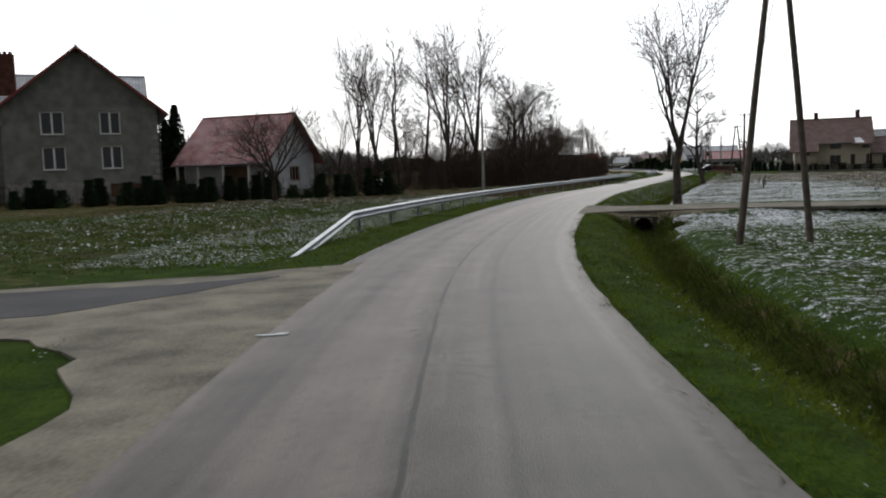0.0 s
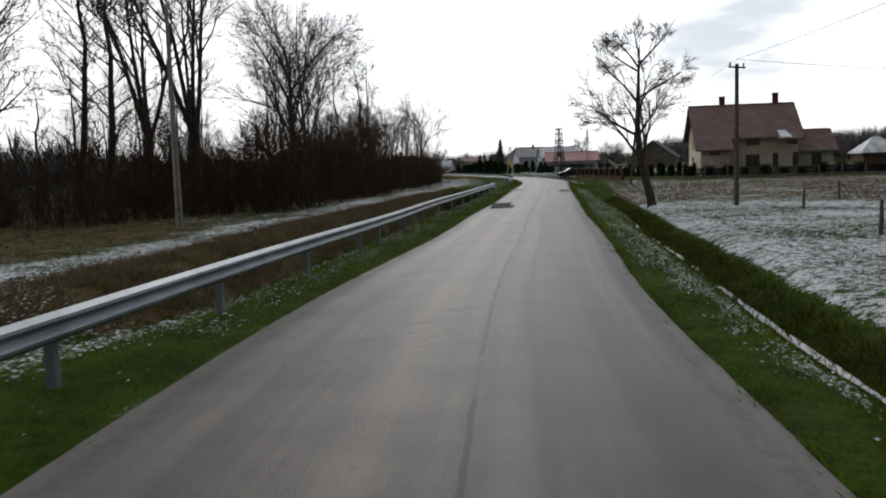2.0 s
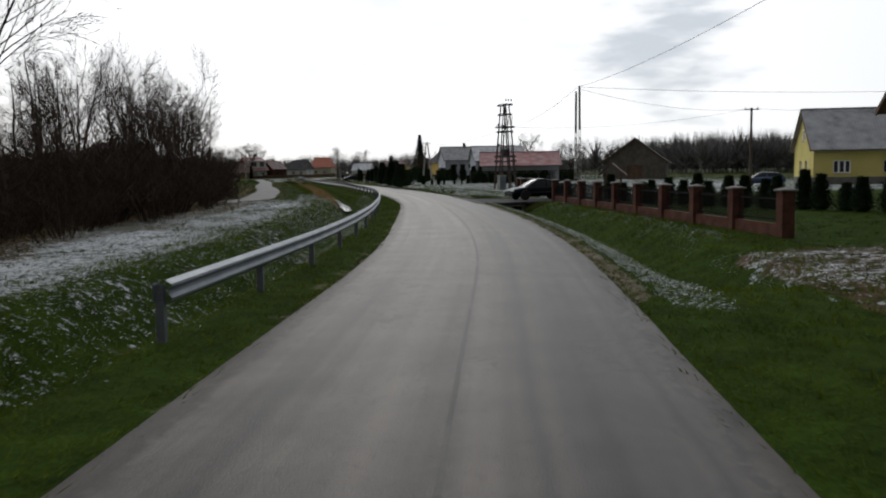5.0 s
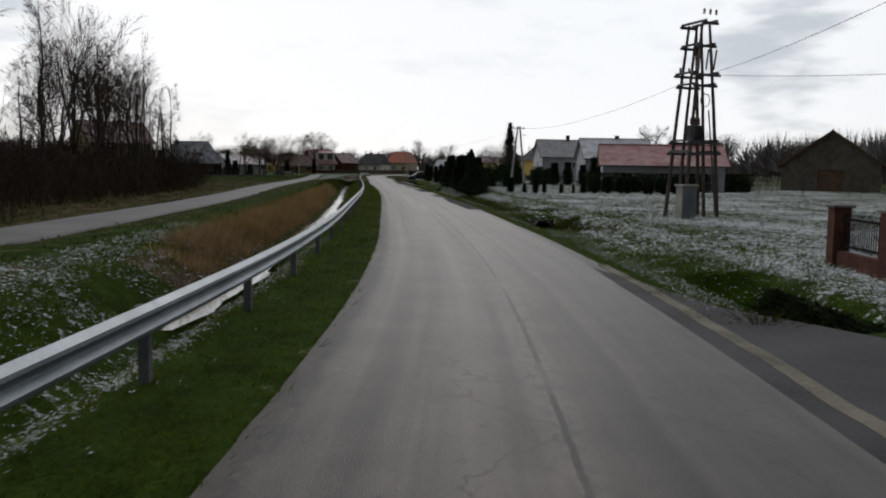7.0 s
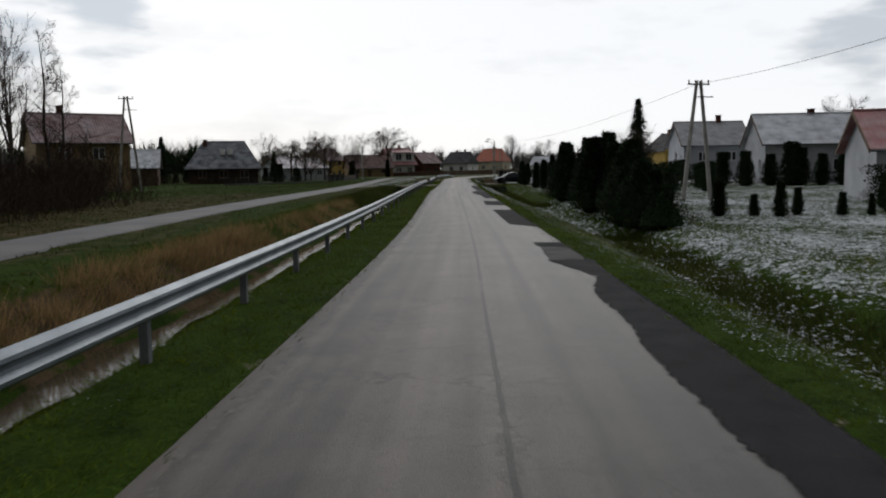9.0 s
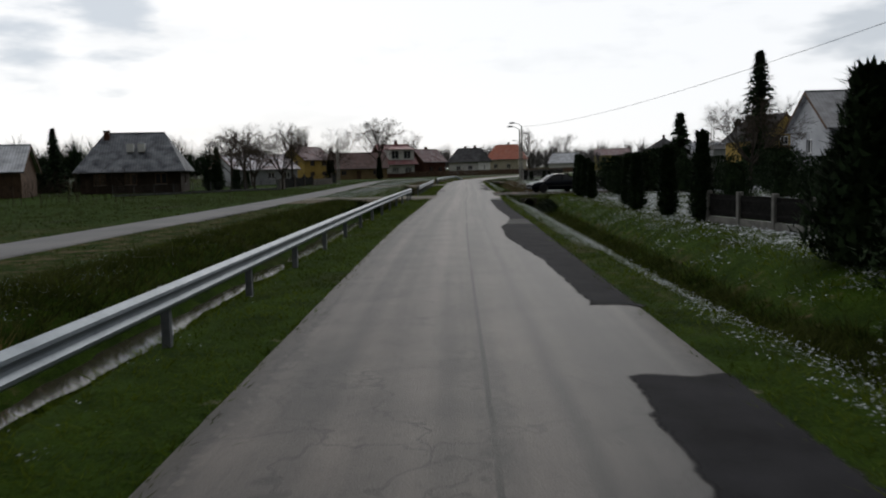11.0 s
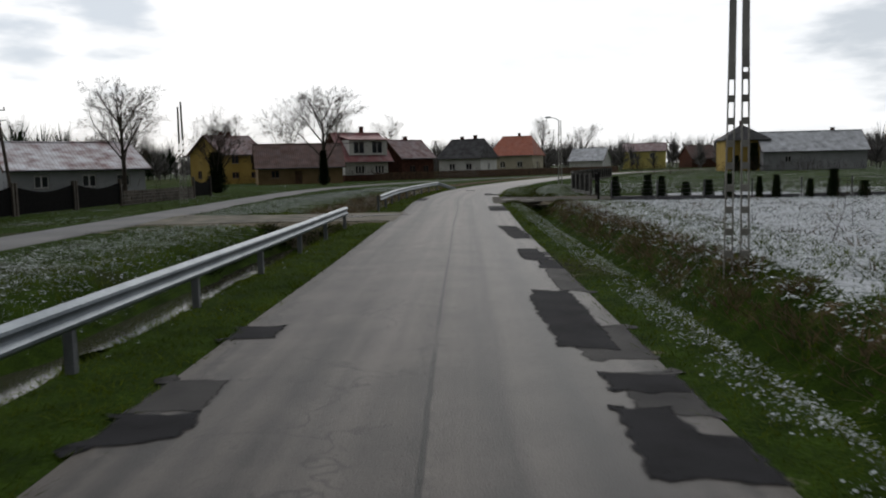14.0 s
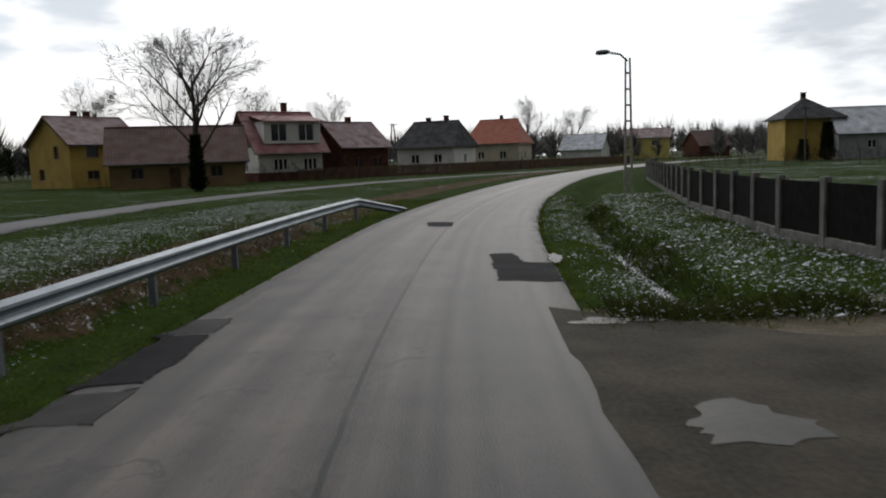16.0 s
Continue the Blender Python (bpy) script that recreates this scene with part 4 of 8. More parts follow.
for k, pp in enumerate(PATCHES):
    out = []
    for i in range(len(pp)):
        (y0, d0), (y1, d1) = pp[i], pp[(i + 1) % len(pp)]
        n = max(1, int(max(abs(y1 - y0), abs(d1 - d0)) / 0.06))
        for j in range(n):
            y, d = lerp(y0, y1, j / n), lerp(d0, d1, j / n)
            d += 0.04 * noise.noise((y * 1.3, d * 2, k)) + 0.05 * noise.noise((y * 5.1, d * 6, k + 3)) + 0.03 * noise.noise((y * 17, d * 19, k))
            y += 0.12 * noise.noise((d * 4.1, y * 0.7, k + 7))
            e = half_road(y, d)
            if abs(d) > 2.22:
                d = math.copysign(e * 0.99, d)
            p = on_road(y, d)
            out.append((p.x, p.y, (0.005 if k in OLD_PATCHES else 0.010) + 0.03 * (1 - (d / e) ** 2)))
    bm = bmesh.new()
    face = bm.faces.new([bm.verts.new(p) for p in out])
    bm.normal_update()
    if face.normal.z < 0:
        bmesh.ops.reverse_faces(bm, faces=[face])
    bmesh.ops.inset_region(bm, faces=[face], thickness=0.13, use_boundary=True, use_even_offset=False)
    inner = [0.0 if v.is_boundary else 1.0 for v in bm.verts]
    bmesh.ops.triangulate(bm, faces=[f for f in bm.faces if len(f.verts) > 4])
    me = bpy.data.meshes.new("asphalt_patch")
    bm.to_mesh(me)
    bm.free()
    me.attributes.new("inner", "FLOAT", "POINT").data.foreach_set("value", inner)
    me.materials.append(M["patch_old" if k in OLD_PATCHES else "patch"])
    tagged(new("asphalt_patch", me), "dark repair patch in the grey asphalt", "road patch", "repair patches", "structure")


# water in the ditches
def ditch_water(y0, y1, d, half, z, label, ragged=0.0):
    rows, g, n = [], Geo(), int((y1 - y0) / 0.3)
    for i in range(n + 1):
        y = y0 + (y1 - y0) * i / n
        w = half * (0.75 + 0.8 * noise.noise((y * 0.35, d, 0.3)) + 0.25 * noise.noise((y * 1.3, d, 2.3)) + ragged * (0.9 * noise.noise((y * 0.8, d, 8.3)) + 0.5 * noise.noise((y * 3.7, d, 5.3)) - 0.35))
        w *= min(1.0, (y - y0) / 3, (y1 - y) / 9)
        if w < 0.04:
            if len(rows) > 1:
                g.sheet(rows)
            rows = []
            continue
        rows.append([on_road(y, d - w, z), on_road(y, d - w * 0.3, z), on_road(y, d + w * 0.3, z), on_road(y, d + w, z)])
    if len(rows) > 1:
        g.sheet(rows)
    tagged(part("water", g, "water"), label, "water", kind="structure")


for y0, y1, d in ((178, 306, -5.75), (313, 349, -6.0), (356, 376, -5.75)):
    ditch_water(y0, y1, d, 0.4 if d > -5.9 else 0.52, -0.86, "narrow strip of ditch water reflecting the sky")
ditch_water(288, 303.5, 4.75, 0.3, -0.74, "broken strip of ditch water reflecting the sky", 0.3)
ditch_water(72, 111.5, -5.55, 0.45, -0.98, "dark ditch water under the brown grass")
ditch_water(372.5, 392, 4.4, 0.12, -0.44, "thin broken strip of ditch water reflecting the sky", 0.3)
for y0, y1 in ((45, 108),):
    ditch_water(y0, y1, 5.0, 0.10, -0.90, "thin broken strip of ditch water reflecting the sky", 0.45)


# culverts: concrete headwalls with a pipe; the mouth's shade is put into their dark colour
def culvert(y, d, axis, label="concrete culvert headwall and pipe, coloured dark for the shade of the mouth"):
    p, t = on_road(y, d, -0.95), road_dir(y)
    m = Matrix.Translation(p) @ Matrix.Rotation(math.atan2(t.y, t.x) - math.pi / 2, 4, "Z") @ Matrix.Rotation(0 if axis > 0 else math.pi, 4, "Z")
    c = thing("culvert", m, label, "culvert", "culverts")
    g = Geo()
    for x0, x1, z0, z1 in ((-0.55, -0.36, -0.1, 0.76), (0.36, 0.55, -0.1, 0.76), (-0.36, 0.36, 0.70, 0.76)):
        g.box(x0, -0.12, z0, x1, 0.12, z1)
    part("headwall", g, "culvert_shade", c)
    ring = [[(0.36 * math.cos(a * math.pi / 8), yy, 0.36 + 0.36 * math.sin(a * math.pi / 8)) for a in range(16)] for yy in (-0.2, 1.6)]
    part("pipe", Geo().sheet(ring, True).add([(p[0], 1.6, p[2]) for p in ring[0]], [tuple(range(16))]), "culvert_shade", c, "pipe coloured dark for the shade in its mouth")


for a, b in CROSS_LEFT:
    culvert(a - 0.1, -5.75, 1)
    culvert(b + 0.1, -5.75, -1)
for a, b in CROSS_RIGHT:
    culvert(a - 0.1, ditch_mid(a), 1)
    culvert(b + 0.1, ditch_mid(b), -1)


# ---- guardrails ----
W_BEAM = [(0.0, 0.0), (0.03, 0.02), (0.075, 0.05), (0.08, 0.085), (0.035, 0.125), (0.03, 0.155), (0.035, 0.185), (0.08, 0.225), (0.075, 0.26), (0.03, 0.29), (0.0, 0.31)]


def guardrail(path, posts, label):
    """path: (x, y, z of the beam's top); posts: indices that carry a post. Beams run from post to post."""
    g0 = Vector(path[0])
    rail = thing("guardrail", Matrix.Translation((g0.x, g0.y, 0)), label, "guardrail", "guardrails along the road")
    pts = [Vector(p) for p in path]

    def frame_at(i):
        a, b = pts[max(i - 1, 0)], pts[min(i + 1, len(pts) - 1)]
        t = (b - a).normalized()
        return t, Vector((t.y, -t.x, 0)).normalized()
    for a, b in zip(posts[:-1], posts[1:]):
        g, rows = Geo(), []
        for i in range(a, b + 1):
            t, s = frame_at(i)
            sh = 0.004 if i == a else 0.0
            front = [pts[i] + s * (o + sh) + Vector((0, 0, h - 0.31)) for o, h in W_BEAM]
            back = [pts[i] + s * (o - 0.006) + Vector((0, 0, h - 0.31)) for o, h in W_BEAM[::-1]]
            rows.append([q - Vector((g0.x, g0.y, 0)) for q in front + back])
        g.sheet(rows, True)
        part("beam", g, "zinc", rail, smooth=False)
    for i in posts:
        t, s = frame_at(i)
        p = pts[i] - Vector((g0.x, g0.y, 0))
        gz = ground_z(pts[i].x - 0.1, pts[i].y)
        m = Matrix.Translation(p - s * 0.075) @ Matrix.Rotation(math.atan2(t.y, t.x), 4, "Z")
        z0, z1 = gz - 0.3 - pts[i].z, -0.06
        g = Geo().box(-0.05, -0.055, z0, 0.05, -0.047, z1, m).box(-0.05, -0.047, z0, -0.043, 0.05, z1, m).box(0.043, -0.047, z0, 0.05, 0.05, z1, m)
        po = part("post", g, "zinc_dull", rail)
        b = Geo().box(-0.06, 0.052, -0.27, 0.06, 0.073, -0.04, m)
        part("spacer", b, "zinc_dull", po)


def rail_line(y0, y1, d0, d1, z=0.75, head=(), tail=()):
    n = max(2, round((y1 - y0) / 1.0))
    path = list(head)
    for i in range(n + 1):
        y = lerp(y0, y1, i / n)
        path.append((*on_road(y, lerp(d0, d1, smooth01(i / n)) if d0 != d1 else d0)[:2], z))
    path += list(tail)
    idx = list(range(0, len(path), 4))
    if idx[-1] != len(path) - 1:
        idx.append(len(path) - 1)
    guardrail(path, idx, "galvanised steel W-beam guardrail on slim posts")


def drop(a, b, n):
    return [tuple(lerp(p, q, i / n) for p, q in zip(a, b)) for i in range(n)]


start = (*on_road(26.6, -4.85)[:2], 0.75)
rail_line(26.6, 70, -4.85, -3.7, head=drop((-4.05, 19.3, -0.15), start, 7))
rail_line(70.02, 110.5, -3.7, -3.65)
rail_line(128, 306.0, -3.65, -3.65)
rail_line(313.6, 346, -3.65, -3.75)
end = (*on_road(389.5, -3.7)[:2], 0.75)
tail = [tuple(lerp(p, q, i / 4) for p, q in zip(end, (*on_road(394, -2.9)[:2], 0.1))) for i in range(1, 5)]
rail_line(357.4, 389.5, -3.8, -3.7, tail=tail)


def paint_mark(y, d, a, b, k):
    c = on_road(y, d)
    blob("paint_mark", [(c.x + a * math.cos(t * math.pi / 5), c.y + b * math.sin(t * math.pi / 5)) for t in range(10)], 0.018 + 0.03 * (1 - (d / 2.6) ** 2), "snow_fleck", "small worn white paint mark on asphalt", 0.03, "structure", k, "road marking", 0.012)


for k, (y, d, a, b) in enumerate([(10.2, -2.12, 0.16, 0.05), (10.25, -1.92, 0.09, 0.07), (291.0, -2.02, 0.03, 0.06), (291.0, -1.68, 0.03, 0.06), (289.9, -2.04, 0.03, 0.06), (289.9, -1.7, 0.03, 0.06), (288.8, -1.6, 0.03, 0.05)]):
    paint_mark(y, d, a, b, k)


# ---- houses ----
def wall_face(g, m, w, z0, z1, holes, depth=0.22):
    """A wall panel w wide (u from 0 to w) in the plane y = 0 of m, facing -y, with holes (u0, z0, u1, z1) and their reveals."""
    us = sorted({0.0, w, *[h[0] for h in holes], *[h[2] for h in holes]})
    zs = sorted({z0, z1, *[h[1] for h in holes], *[h[3] for h in holes]})
    for a, b in zip(us[:-1], us[1:]):
        for c, d in zip(zs[:-1], zs[1:]):
            if not any(h[0] <= a and b <= h[2] and h[1] <= c and d <= h[3] for h in holes):
                g.add([m @ Vector(p) for p in ((a, 0, c), (b, 0, c), (b, 0, d), (a, 0, d))], [(0, 1, 2, 3)])
    for a, c, b, d in holes:
        q = [m @ Vector(p) for p in ((a, 0, c), (b, 0, c), (b, 0, d), (a, 0, d), (a, depth, c), (b, depth, c), (b, depth, d), (a, depth, d))]
        g.add(q, [(0, 4, 5, 1), (1, 5, 6, 2), (2, 6, 7, 3), (3, 7, 4, 0)])


def window(parent, m, u, z, w, h, frame_mat="white_frame", sashes=2, name="window"):
    """A window set back in its opening; (u, z) is the lower left corner."""
    t = 0.13 if w > 1.7 else 0.09 if w > 0.7 else 0.06
    o = 0.13
    fr = Geo()
    fr.box(u, o, z, u + w, o + 0.07, z + t, m).box(u, o, z + h - t, u + w, o + 0.07, z + h, m)
    fr.box(u, o, z + t, u + t, o + 0.07, z + h - t, m).box(u + w - t, o, z + t, u + w, o + 0.07, z + h - t, m)
    for i in range(1, sashes):
        x = u + w * i / sashes
        fr.box(x - t * 0.7, o - 0.005, z + t, x + t * 0.7, o + 0.065, z + h - t, m)
    f = part(name, fr, frame_mat, parent)
    part("pane", Geo().box(u + t * 0.8, o + 0.025, z + t * 0.8, u + w - t * 0.8, o + 0.045, z + h - t * 0.8, m), "glass", f)
    part("sill", Geo().box(u - 0.06, -0.07, z - 0.05, u + w + 0.06, o, z - 0.002, m), "concrete", f)


def house(name, x, y, rz, L, W, eave, ridge, wall, roof, label, category="house", wins=(), doors=(), over=0.55, chimneys=(), plinth=0.0, plinth_mat="concrete_dark", hip=0.0, frame_mat="white_frame",
          z=0.0, soffit="board", gable_mat=None, ridge_at=0.5, trim="board"):
    """A gabled or hipped house. Local x runs along the ridge, the front faces -y. wins: (face, u, z, w, h, sashes); face f, b, l, r."""
    h = thing(name, pose(x, y, z, 0, 0, rz), label, category)
    planes = {"f": (pose(-L / 2, -W / 2, 0, 0, 0, 0), L), "b": (pose(L / 2, W / 2, 0, 0, 0, 180), L), "l": (pose(-L / 2, W / 2, 0, 0, 0, -90), W), "r": (pose(L / 2, -W / 2, 0, 0, 0, 90), W)}
    ry = lerp(-W / 2, W / 2, ridge_at)
    for k, (m, w) in planes.items():
        g = Geo()
        holes = [(u, zz, u + ww, zz + hh) for f, u, zz, ww, hh, *_ in wins if f == k and zz + hh < eave] + [(u, plinth * 0, u + ww, hh) for f, u, ww, hh, *_ in doors if f == k]
        wall_face(g, m, w, -0.9, eave, holes)
        part("wall", g.weld(), wall, h)
    if hip < 0.01:
        for sx in (-1, 1):
            gg = Geo()
            holes = [q for q in wins if q[0] == ("l" if sx < 0 else "r") and q[2] + q[4] >= eave]
            xx = sx * L / 2
            tri = [(xx, -W / 2, eave), (xx, W / 2, eave), (xx, ry, ridge)]
            if sx < 0:
                tri = tri[::-1]
            inner = [(p[0] - sx * 0.2, p[1], p[2]) for p in tri[::-1]]
            gg.add(tri, [(0, 1, 2)]).add(inner, [(0, 1, 2)])
            part("gable", gg, gable_mat or wall, h)
            for f, u, zz, ww, hh, *s in holes:
                m = planes[f][0] @ pose(0, -0.16, 0)
                window(h, m, u, zz, ww, hh, frame_mat, s[0] if s else 2)
    if plinth:
        e = 0.03
        pg = Geo()
        for k, (m, w) in planes.items():
            cuts = sorted([(u, u + ww) for f, u, ww, hh, *_ in doors if f == k])
            a = -e
            for c0, c1 in cuts + [(w + e, None)]:
                if c0 > a:
                    pg.box(a, -e, -0.9, c0, 0.02, plinth, m)
                a = c1
        part("plinth", pg, plinth_mat, h)
    # roof slabs
    th = 0.16
    rg = Geo()
    lx, sl_f, sl_b = L / 2 + over * 0.8, (ridge - eave) / (ry + W / 2), (ridge - eave) / (W / 2 - ry)
    hx = lx - hip
    ef, eb = eave - over * sl_f, eave - over * sl_b
    yf, yb = -W / 2 - over, W / 2 + over
    c = 0.06
    for dz in (0,):
        top = [(-lx, yf, ef + th), (lx, yf, ef + th), (hx, ry, ridge + th), (-hx, ry, ridge + th), (-lx, yb, eb + th), (lx, yb, eb + th)]
        bot = [(p[0], p[1], p[2] - th + 0.01) for p in top]
        k = len(top)
        fs = [(0, 1, 2, 3), (5, 4, 3, 2), (0 + k, 3 + k, 2 + k, 1 + k), (5 + k, 2 + k, 3 + k, 4 + k), (0, k, k + 1, 1), (4, 5, k + 5, k + 4)]
        if hip > 0.01:
            fs += [(1, 5, 2), (4, 0, 3), (1 + k, 2 + k, 5 + k), (4 + k, 3 + k, 0 + k), (1, 1 + k, 5 + k, 5), (0, 4, 4 + k, k)]
        else:
            fs += [(1, k + 1, k + 2, 2), (2, k + 2, k + 5, 5), (0, 3, k + 3, k), (3, 4, k + 4, k + 3)]
        rg.add(top + bot, fs)
    ro = part("roof", rg, roof, h)
    rt = Geo().tube([(-hx, ry, ridge + th + 0.01), (hx, ry, ridge + th + 0.01)], [0.11, 0.11], 6)
    part("ridge_cap", rt, roof, ro)
    if hip < 0.01:
        for sx in (-1, 1):
            for y_e, z_e in ((yf, ef), (yb, eb)):
                x0, x1 = sx * lx, sx * (lx + 0.05)
                q = [(xx, yy, zz + o) for xx in (x0, x1) for yy, zz in ((y_e, z_e), (ry, ridge)) for o in (th + 0.02, th - 0.24)]
                part("bargeboard", Geo().add(q, [(0, 2, 3, 1), (4, 5, 7, 6), (0, 4, 6, 2), (1, 3, 7, 5), (0, 1, 5, 4), (2, 6, 7, 3)]), trim, ro)
    for yy, zz in ((yf - 0.06, ef + 0.06), (yb + 0.06, eb + 0.06)):
        part("gutter", Geo().tube([(-lx, yy, zz), (lx, yy, zz)], [0.07, 0.07], 6), "steel", ro)
    for u, v, top_z in chimneys:
        base = min(eave, ridge) - 0.2
        ch = part("chimney", Geo().box(u - 0.32, v - 0.28, base, u + 0.32, v + 0.28, top_z), "brick", h)
        part("cap", Geo().box(u - 0.4, v - 0.36, top_z + 0.001, u + 0.4, v + 0.36, top_z + 0.09), "concrete_dark", ch)
    for f, u, zz, ww, hh, *s in wins:
        if zz + hh < eave:
            window(h, planes[f][0], u, zz, ww, hh, frame_mat, s[0] if s else 2)
    for f, u, ww, hh, *dm in doors:
        m = planes[f][0]
        d = part("door", Geo().box(u + 0.03, 0.1, -0.3, u + ww - 0.03, 0.16, hh - 0.03, m), dm[0] if dm else "board", h)
        part("handle", Geo().box(u + ww - 0.2, 0.05, 0.98, u + ww - 0.12, 0.1, 1.06, m), "steel", d)
    return h


# ---- trees ----
def grow(wood, twigs, p, d, length, r, level, last, rng, spread, up, sides):
    """One branch and its children."""
    n = 4 if level < 2 else 3
    pts, rad = [p], [r]
    q, dd = Vector(p), Vector(d)
    for i in range(n):
        dd = (dd + Vector((rng.gauss(0, 1), rng.gauss(0, 1), rng.gauss(0, 0.6))) * (0.07 + 0.03 * level) + Vector((0, 0, up))).normalized()
        q = q + dd * (length / n)
        pts.append(q.copy())
        rad.append(r * (1 - 0.75 * (i + 1) / n))
    if level >= last - 1:
        for a, b, ra in zip(pts[:-1], pts[1:], rad[:-1]):
            twigs.sliver(a, b + (b - a) * 0.15, max(ra, 0.010))
    else:
        wood.tube(pts, rad, max(3, sides - level), cap=False)
    if level >= last:
        return
    count = {0: 7, 1: 8, 2: 7, 3: 6}.get(level, 4)
    for c in range(count):
        f = lerp(0.32, 0.98, (c + rng.random() * 0.7) / count)
        k = min(int(f * n), n - 1)
        base = pts[k].lerp(pts[k + 1], f * n - k)
        axis = (pts[k + 1] - pts[k]).normalized()
        side = axis.cross(Vector((rng.gauss(0, 1), rng.gauss(0, 1), rng.gauss(0, 1)))).normalized()
        nd = (axis * 1.0 + side * spread * rng.uniform(0.7, 1.3)).normalized()
        grow(wood, twigs, base, nd, length * rng.uniform(0.42, 0.68) * (1.15 - 0.45 * f), r * (1 - 0.7 * f) * 0.55, level + 1, last, rng, spread, up, sides)


TREES = {}


def tree_mesh(kind, seed):
    """Trunk and crown meshes of one bare tree, 10 m high; kind: ash, alder, orchard."""
    rng = random.Random(seed)
    wood, twigs = Geo(), Geo()
    if kind == "ash":
        pts, r = [Vector((0, 0, -0.3))], [0.30]
        for i in range(1, 4):
            pts.append(Vector((rng.gauss(0, 0.05) * i, rng.gauss(0, 0.05) * i, i * 1.05)))
            r.append(0.24 - 0.02 * i)
        wood.tube(pts, r, 9, False)
        top = pts[-1]
        for i in range(5):
            a = i * 1.26 + rng.random() * 0.5
            grow(wood, twigs, top - Vector((0, 0, rng.random() * 0.7)), Vector((math.cos(a) * 0.36, math.sin(a) * 0.36, 1)).normalized(), 5.8 * rng.uniform(0.8, 1.1), 0.11, 1, 4, rng, 0.62, 0.03, 7)
    elif kind == "alder":
        pts, r, n = [Vector((0, 0, -0.3))], [0.17], 9
        for i in range(1, n + 1):
            pts.append(Vector((pts[-1].x + rng.gauss(0, 0.09), pts[-1].y + rng.gauss(0, 0.09), 10.0 * i / n)))
            r.append(0.17 * (1 - 0.92 * i / n))
        wood.tube(pts, r, 7, False)
        for i in range(24):
            f = lerp(0.28, 0.97, (i + rng.random()) / 24)
            k = min(int(f * n), n - 1)
            base = pts[k].lerp(pts[k + 1], f * n - k)
            a = rng.random() * 6.28
            grow(wood, twigs, base, Vector((math.cos(a), math.sin(a), 0.75)).normalized(), lerp(2.3, 0.9, f) * rng.uniform(0.7, 1.2), 0.05 * (1.15 - f), 2, 4, rng, 0.75, 0.05, 6)
    elif kind == "lime":
        wood.tube([(0, 0, -0.3), (0.04, 0.02, 1.0), (0.02, 0.05, 2.2), (0.05, 0, 4.5), (0, 0.05, 7.0)], [0.27, 0.21, 0.18, 0.12, 0.04], 9, False)
        for i in range(9):
            a = i * 2.4 + rng.random() * 0.5
            h = 2.0 + 0.55 * i
            grow(wood, twigs, Vector((0.03, 0.03, h)), Vector((math.cos(a) * 0.62, math.sin(a) * 0.62, 0.9)).normalized(), lerp(5.2, 3.2, i / 8) * rng.uniform(0.85, 1.1), 0.085, 1, 4, rng, 0.72, 0.02, 7)
    elif kind == "lean":
        trunk = [Vector(p) for p in ((0.25, 0, -0.3), (0.1, 0, 0.6), (-0.2, 0.05, 1.7), (-0.46, 0.05, 2.8), (-0.54, 0.1, 4.2), (-0.5, 0.05, 6.2), (-0.42, 0, 8.4))]
        wood.tube(trunk, [0.30, 0.24, 0.21, 0.19, 0.15, 0.10, 0.03], 9, False)
        limbs = ((2, -0.9, 0.2, 0.75, 4.6), (2, 0.35, -0.2, 1.0, 4.2), (3, -1.0, -0.3, 0.55, 4.8), (3, 0.8, 0.3, 0.8, 4.0), (3, -0.3, 0.9, 0.8, 4.4), (4, -0.8, -0.4, 0.8, 4.2), (4, 0.9, 0.1, 0.5, 4.0), (4, 0.2, -0.9, 0.7, 3.9),
                 (5, -0.7, 0.3, 0.8, 3.2), (5, 0.8, -0.2, 0.7, 3.0), (5, 0.0, 0.7, 0.9, 2.8), (5, -0.9, -0.2, 0.4, 3.2))
        for k, dx, dy, dz, length in limbs:
            base = trunk[k].lerp(trunk[k + 1], rng.random() * 0.8)
            grow(wood, twigs, base, Vector((dx * 0.8, dy * 0.8, dz)).normalized(), length * 0.68, 0.10 - 0.012 * (k - 2), 1, 4, rng, 0.62, 0.035, 7)
    elif kind == "fork":
        wood.tube([(0, 0, -0.3), (0.05, 0.02, 1.6), (0.1, 0.05, 2.6)], [0.27, 0.2, 0.18], 8, False)
        for i in range(4):
            a = i * 1.57 + rng.random()
            grow(wood, twigs, Vector((0.1, 0.05, 2.1 + 0.15 * i)), Vector((math.cos(a) * 0.28, math.sin(a) * 0.28, 1)).normalized(), 7.2 * rng.uniform(0.75, 1.0), 0.10, 1, 4, rng, 0.55, 0.04, 7)
    else:
        wood.tube([(0, 0, -0.3), (0.1, 0, 1.2), (0.15, 0.1, 2.4)], [0.26, 0.21, 0.18], 8, False)
        for i in range(9):
            a = i * 0.9 + rng.random() * 0.4
            grow(wood, twigs, Vector((0.12, 0.06, 1.8 + 0.1 * i)), Vector((math.cos(a) * 0.85, math.sin(a) * 0.85, 0.9)).normalized(), 5.8 * rng.uniform(0.75, 1.05), 0.11, 1, 4, rng, 0.8, 0.05, 7)
    return wood, twigs


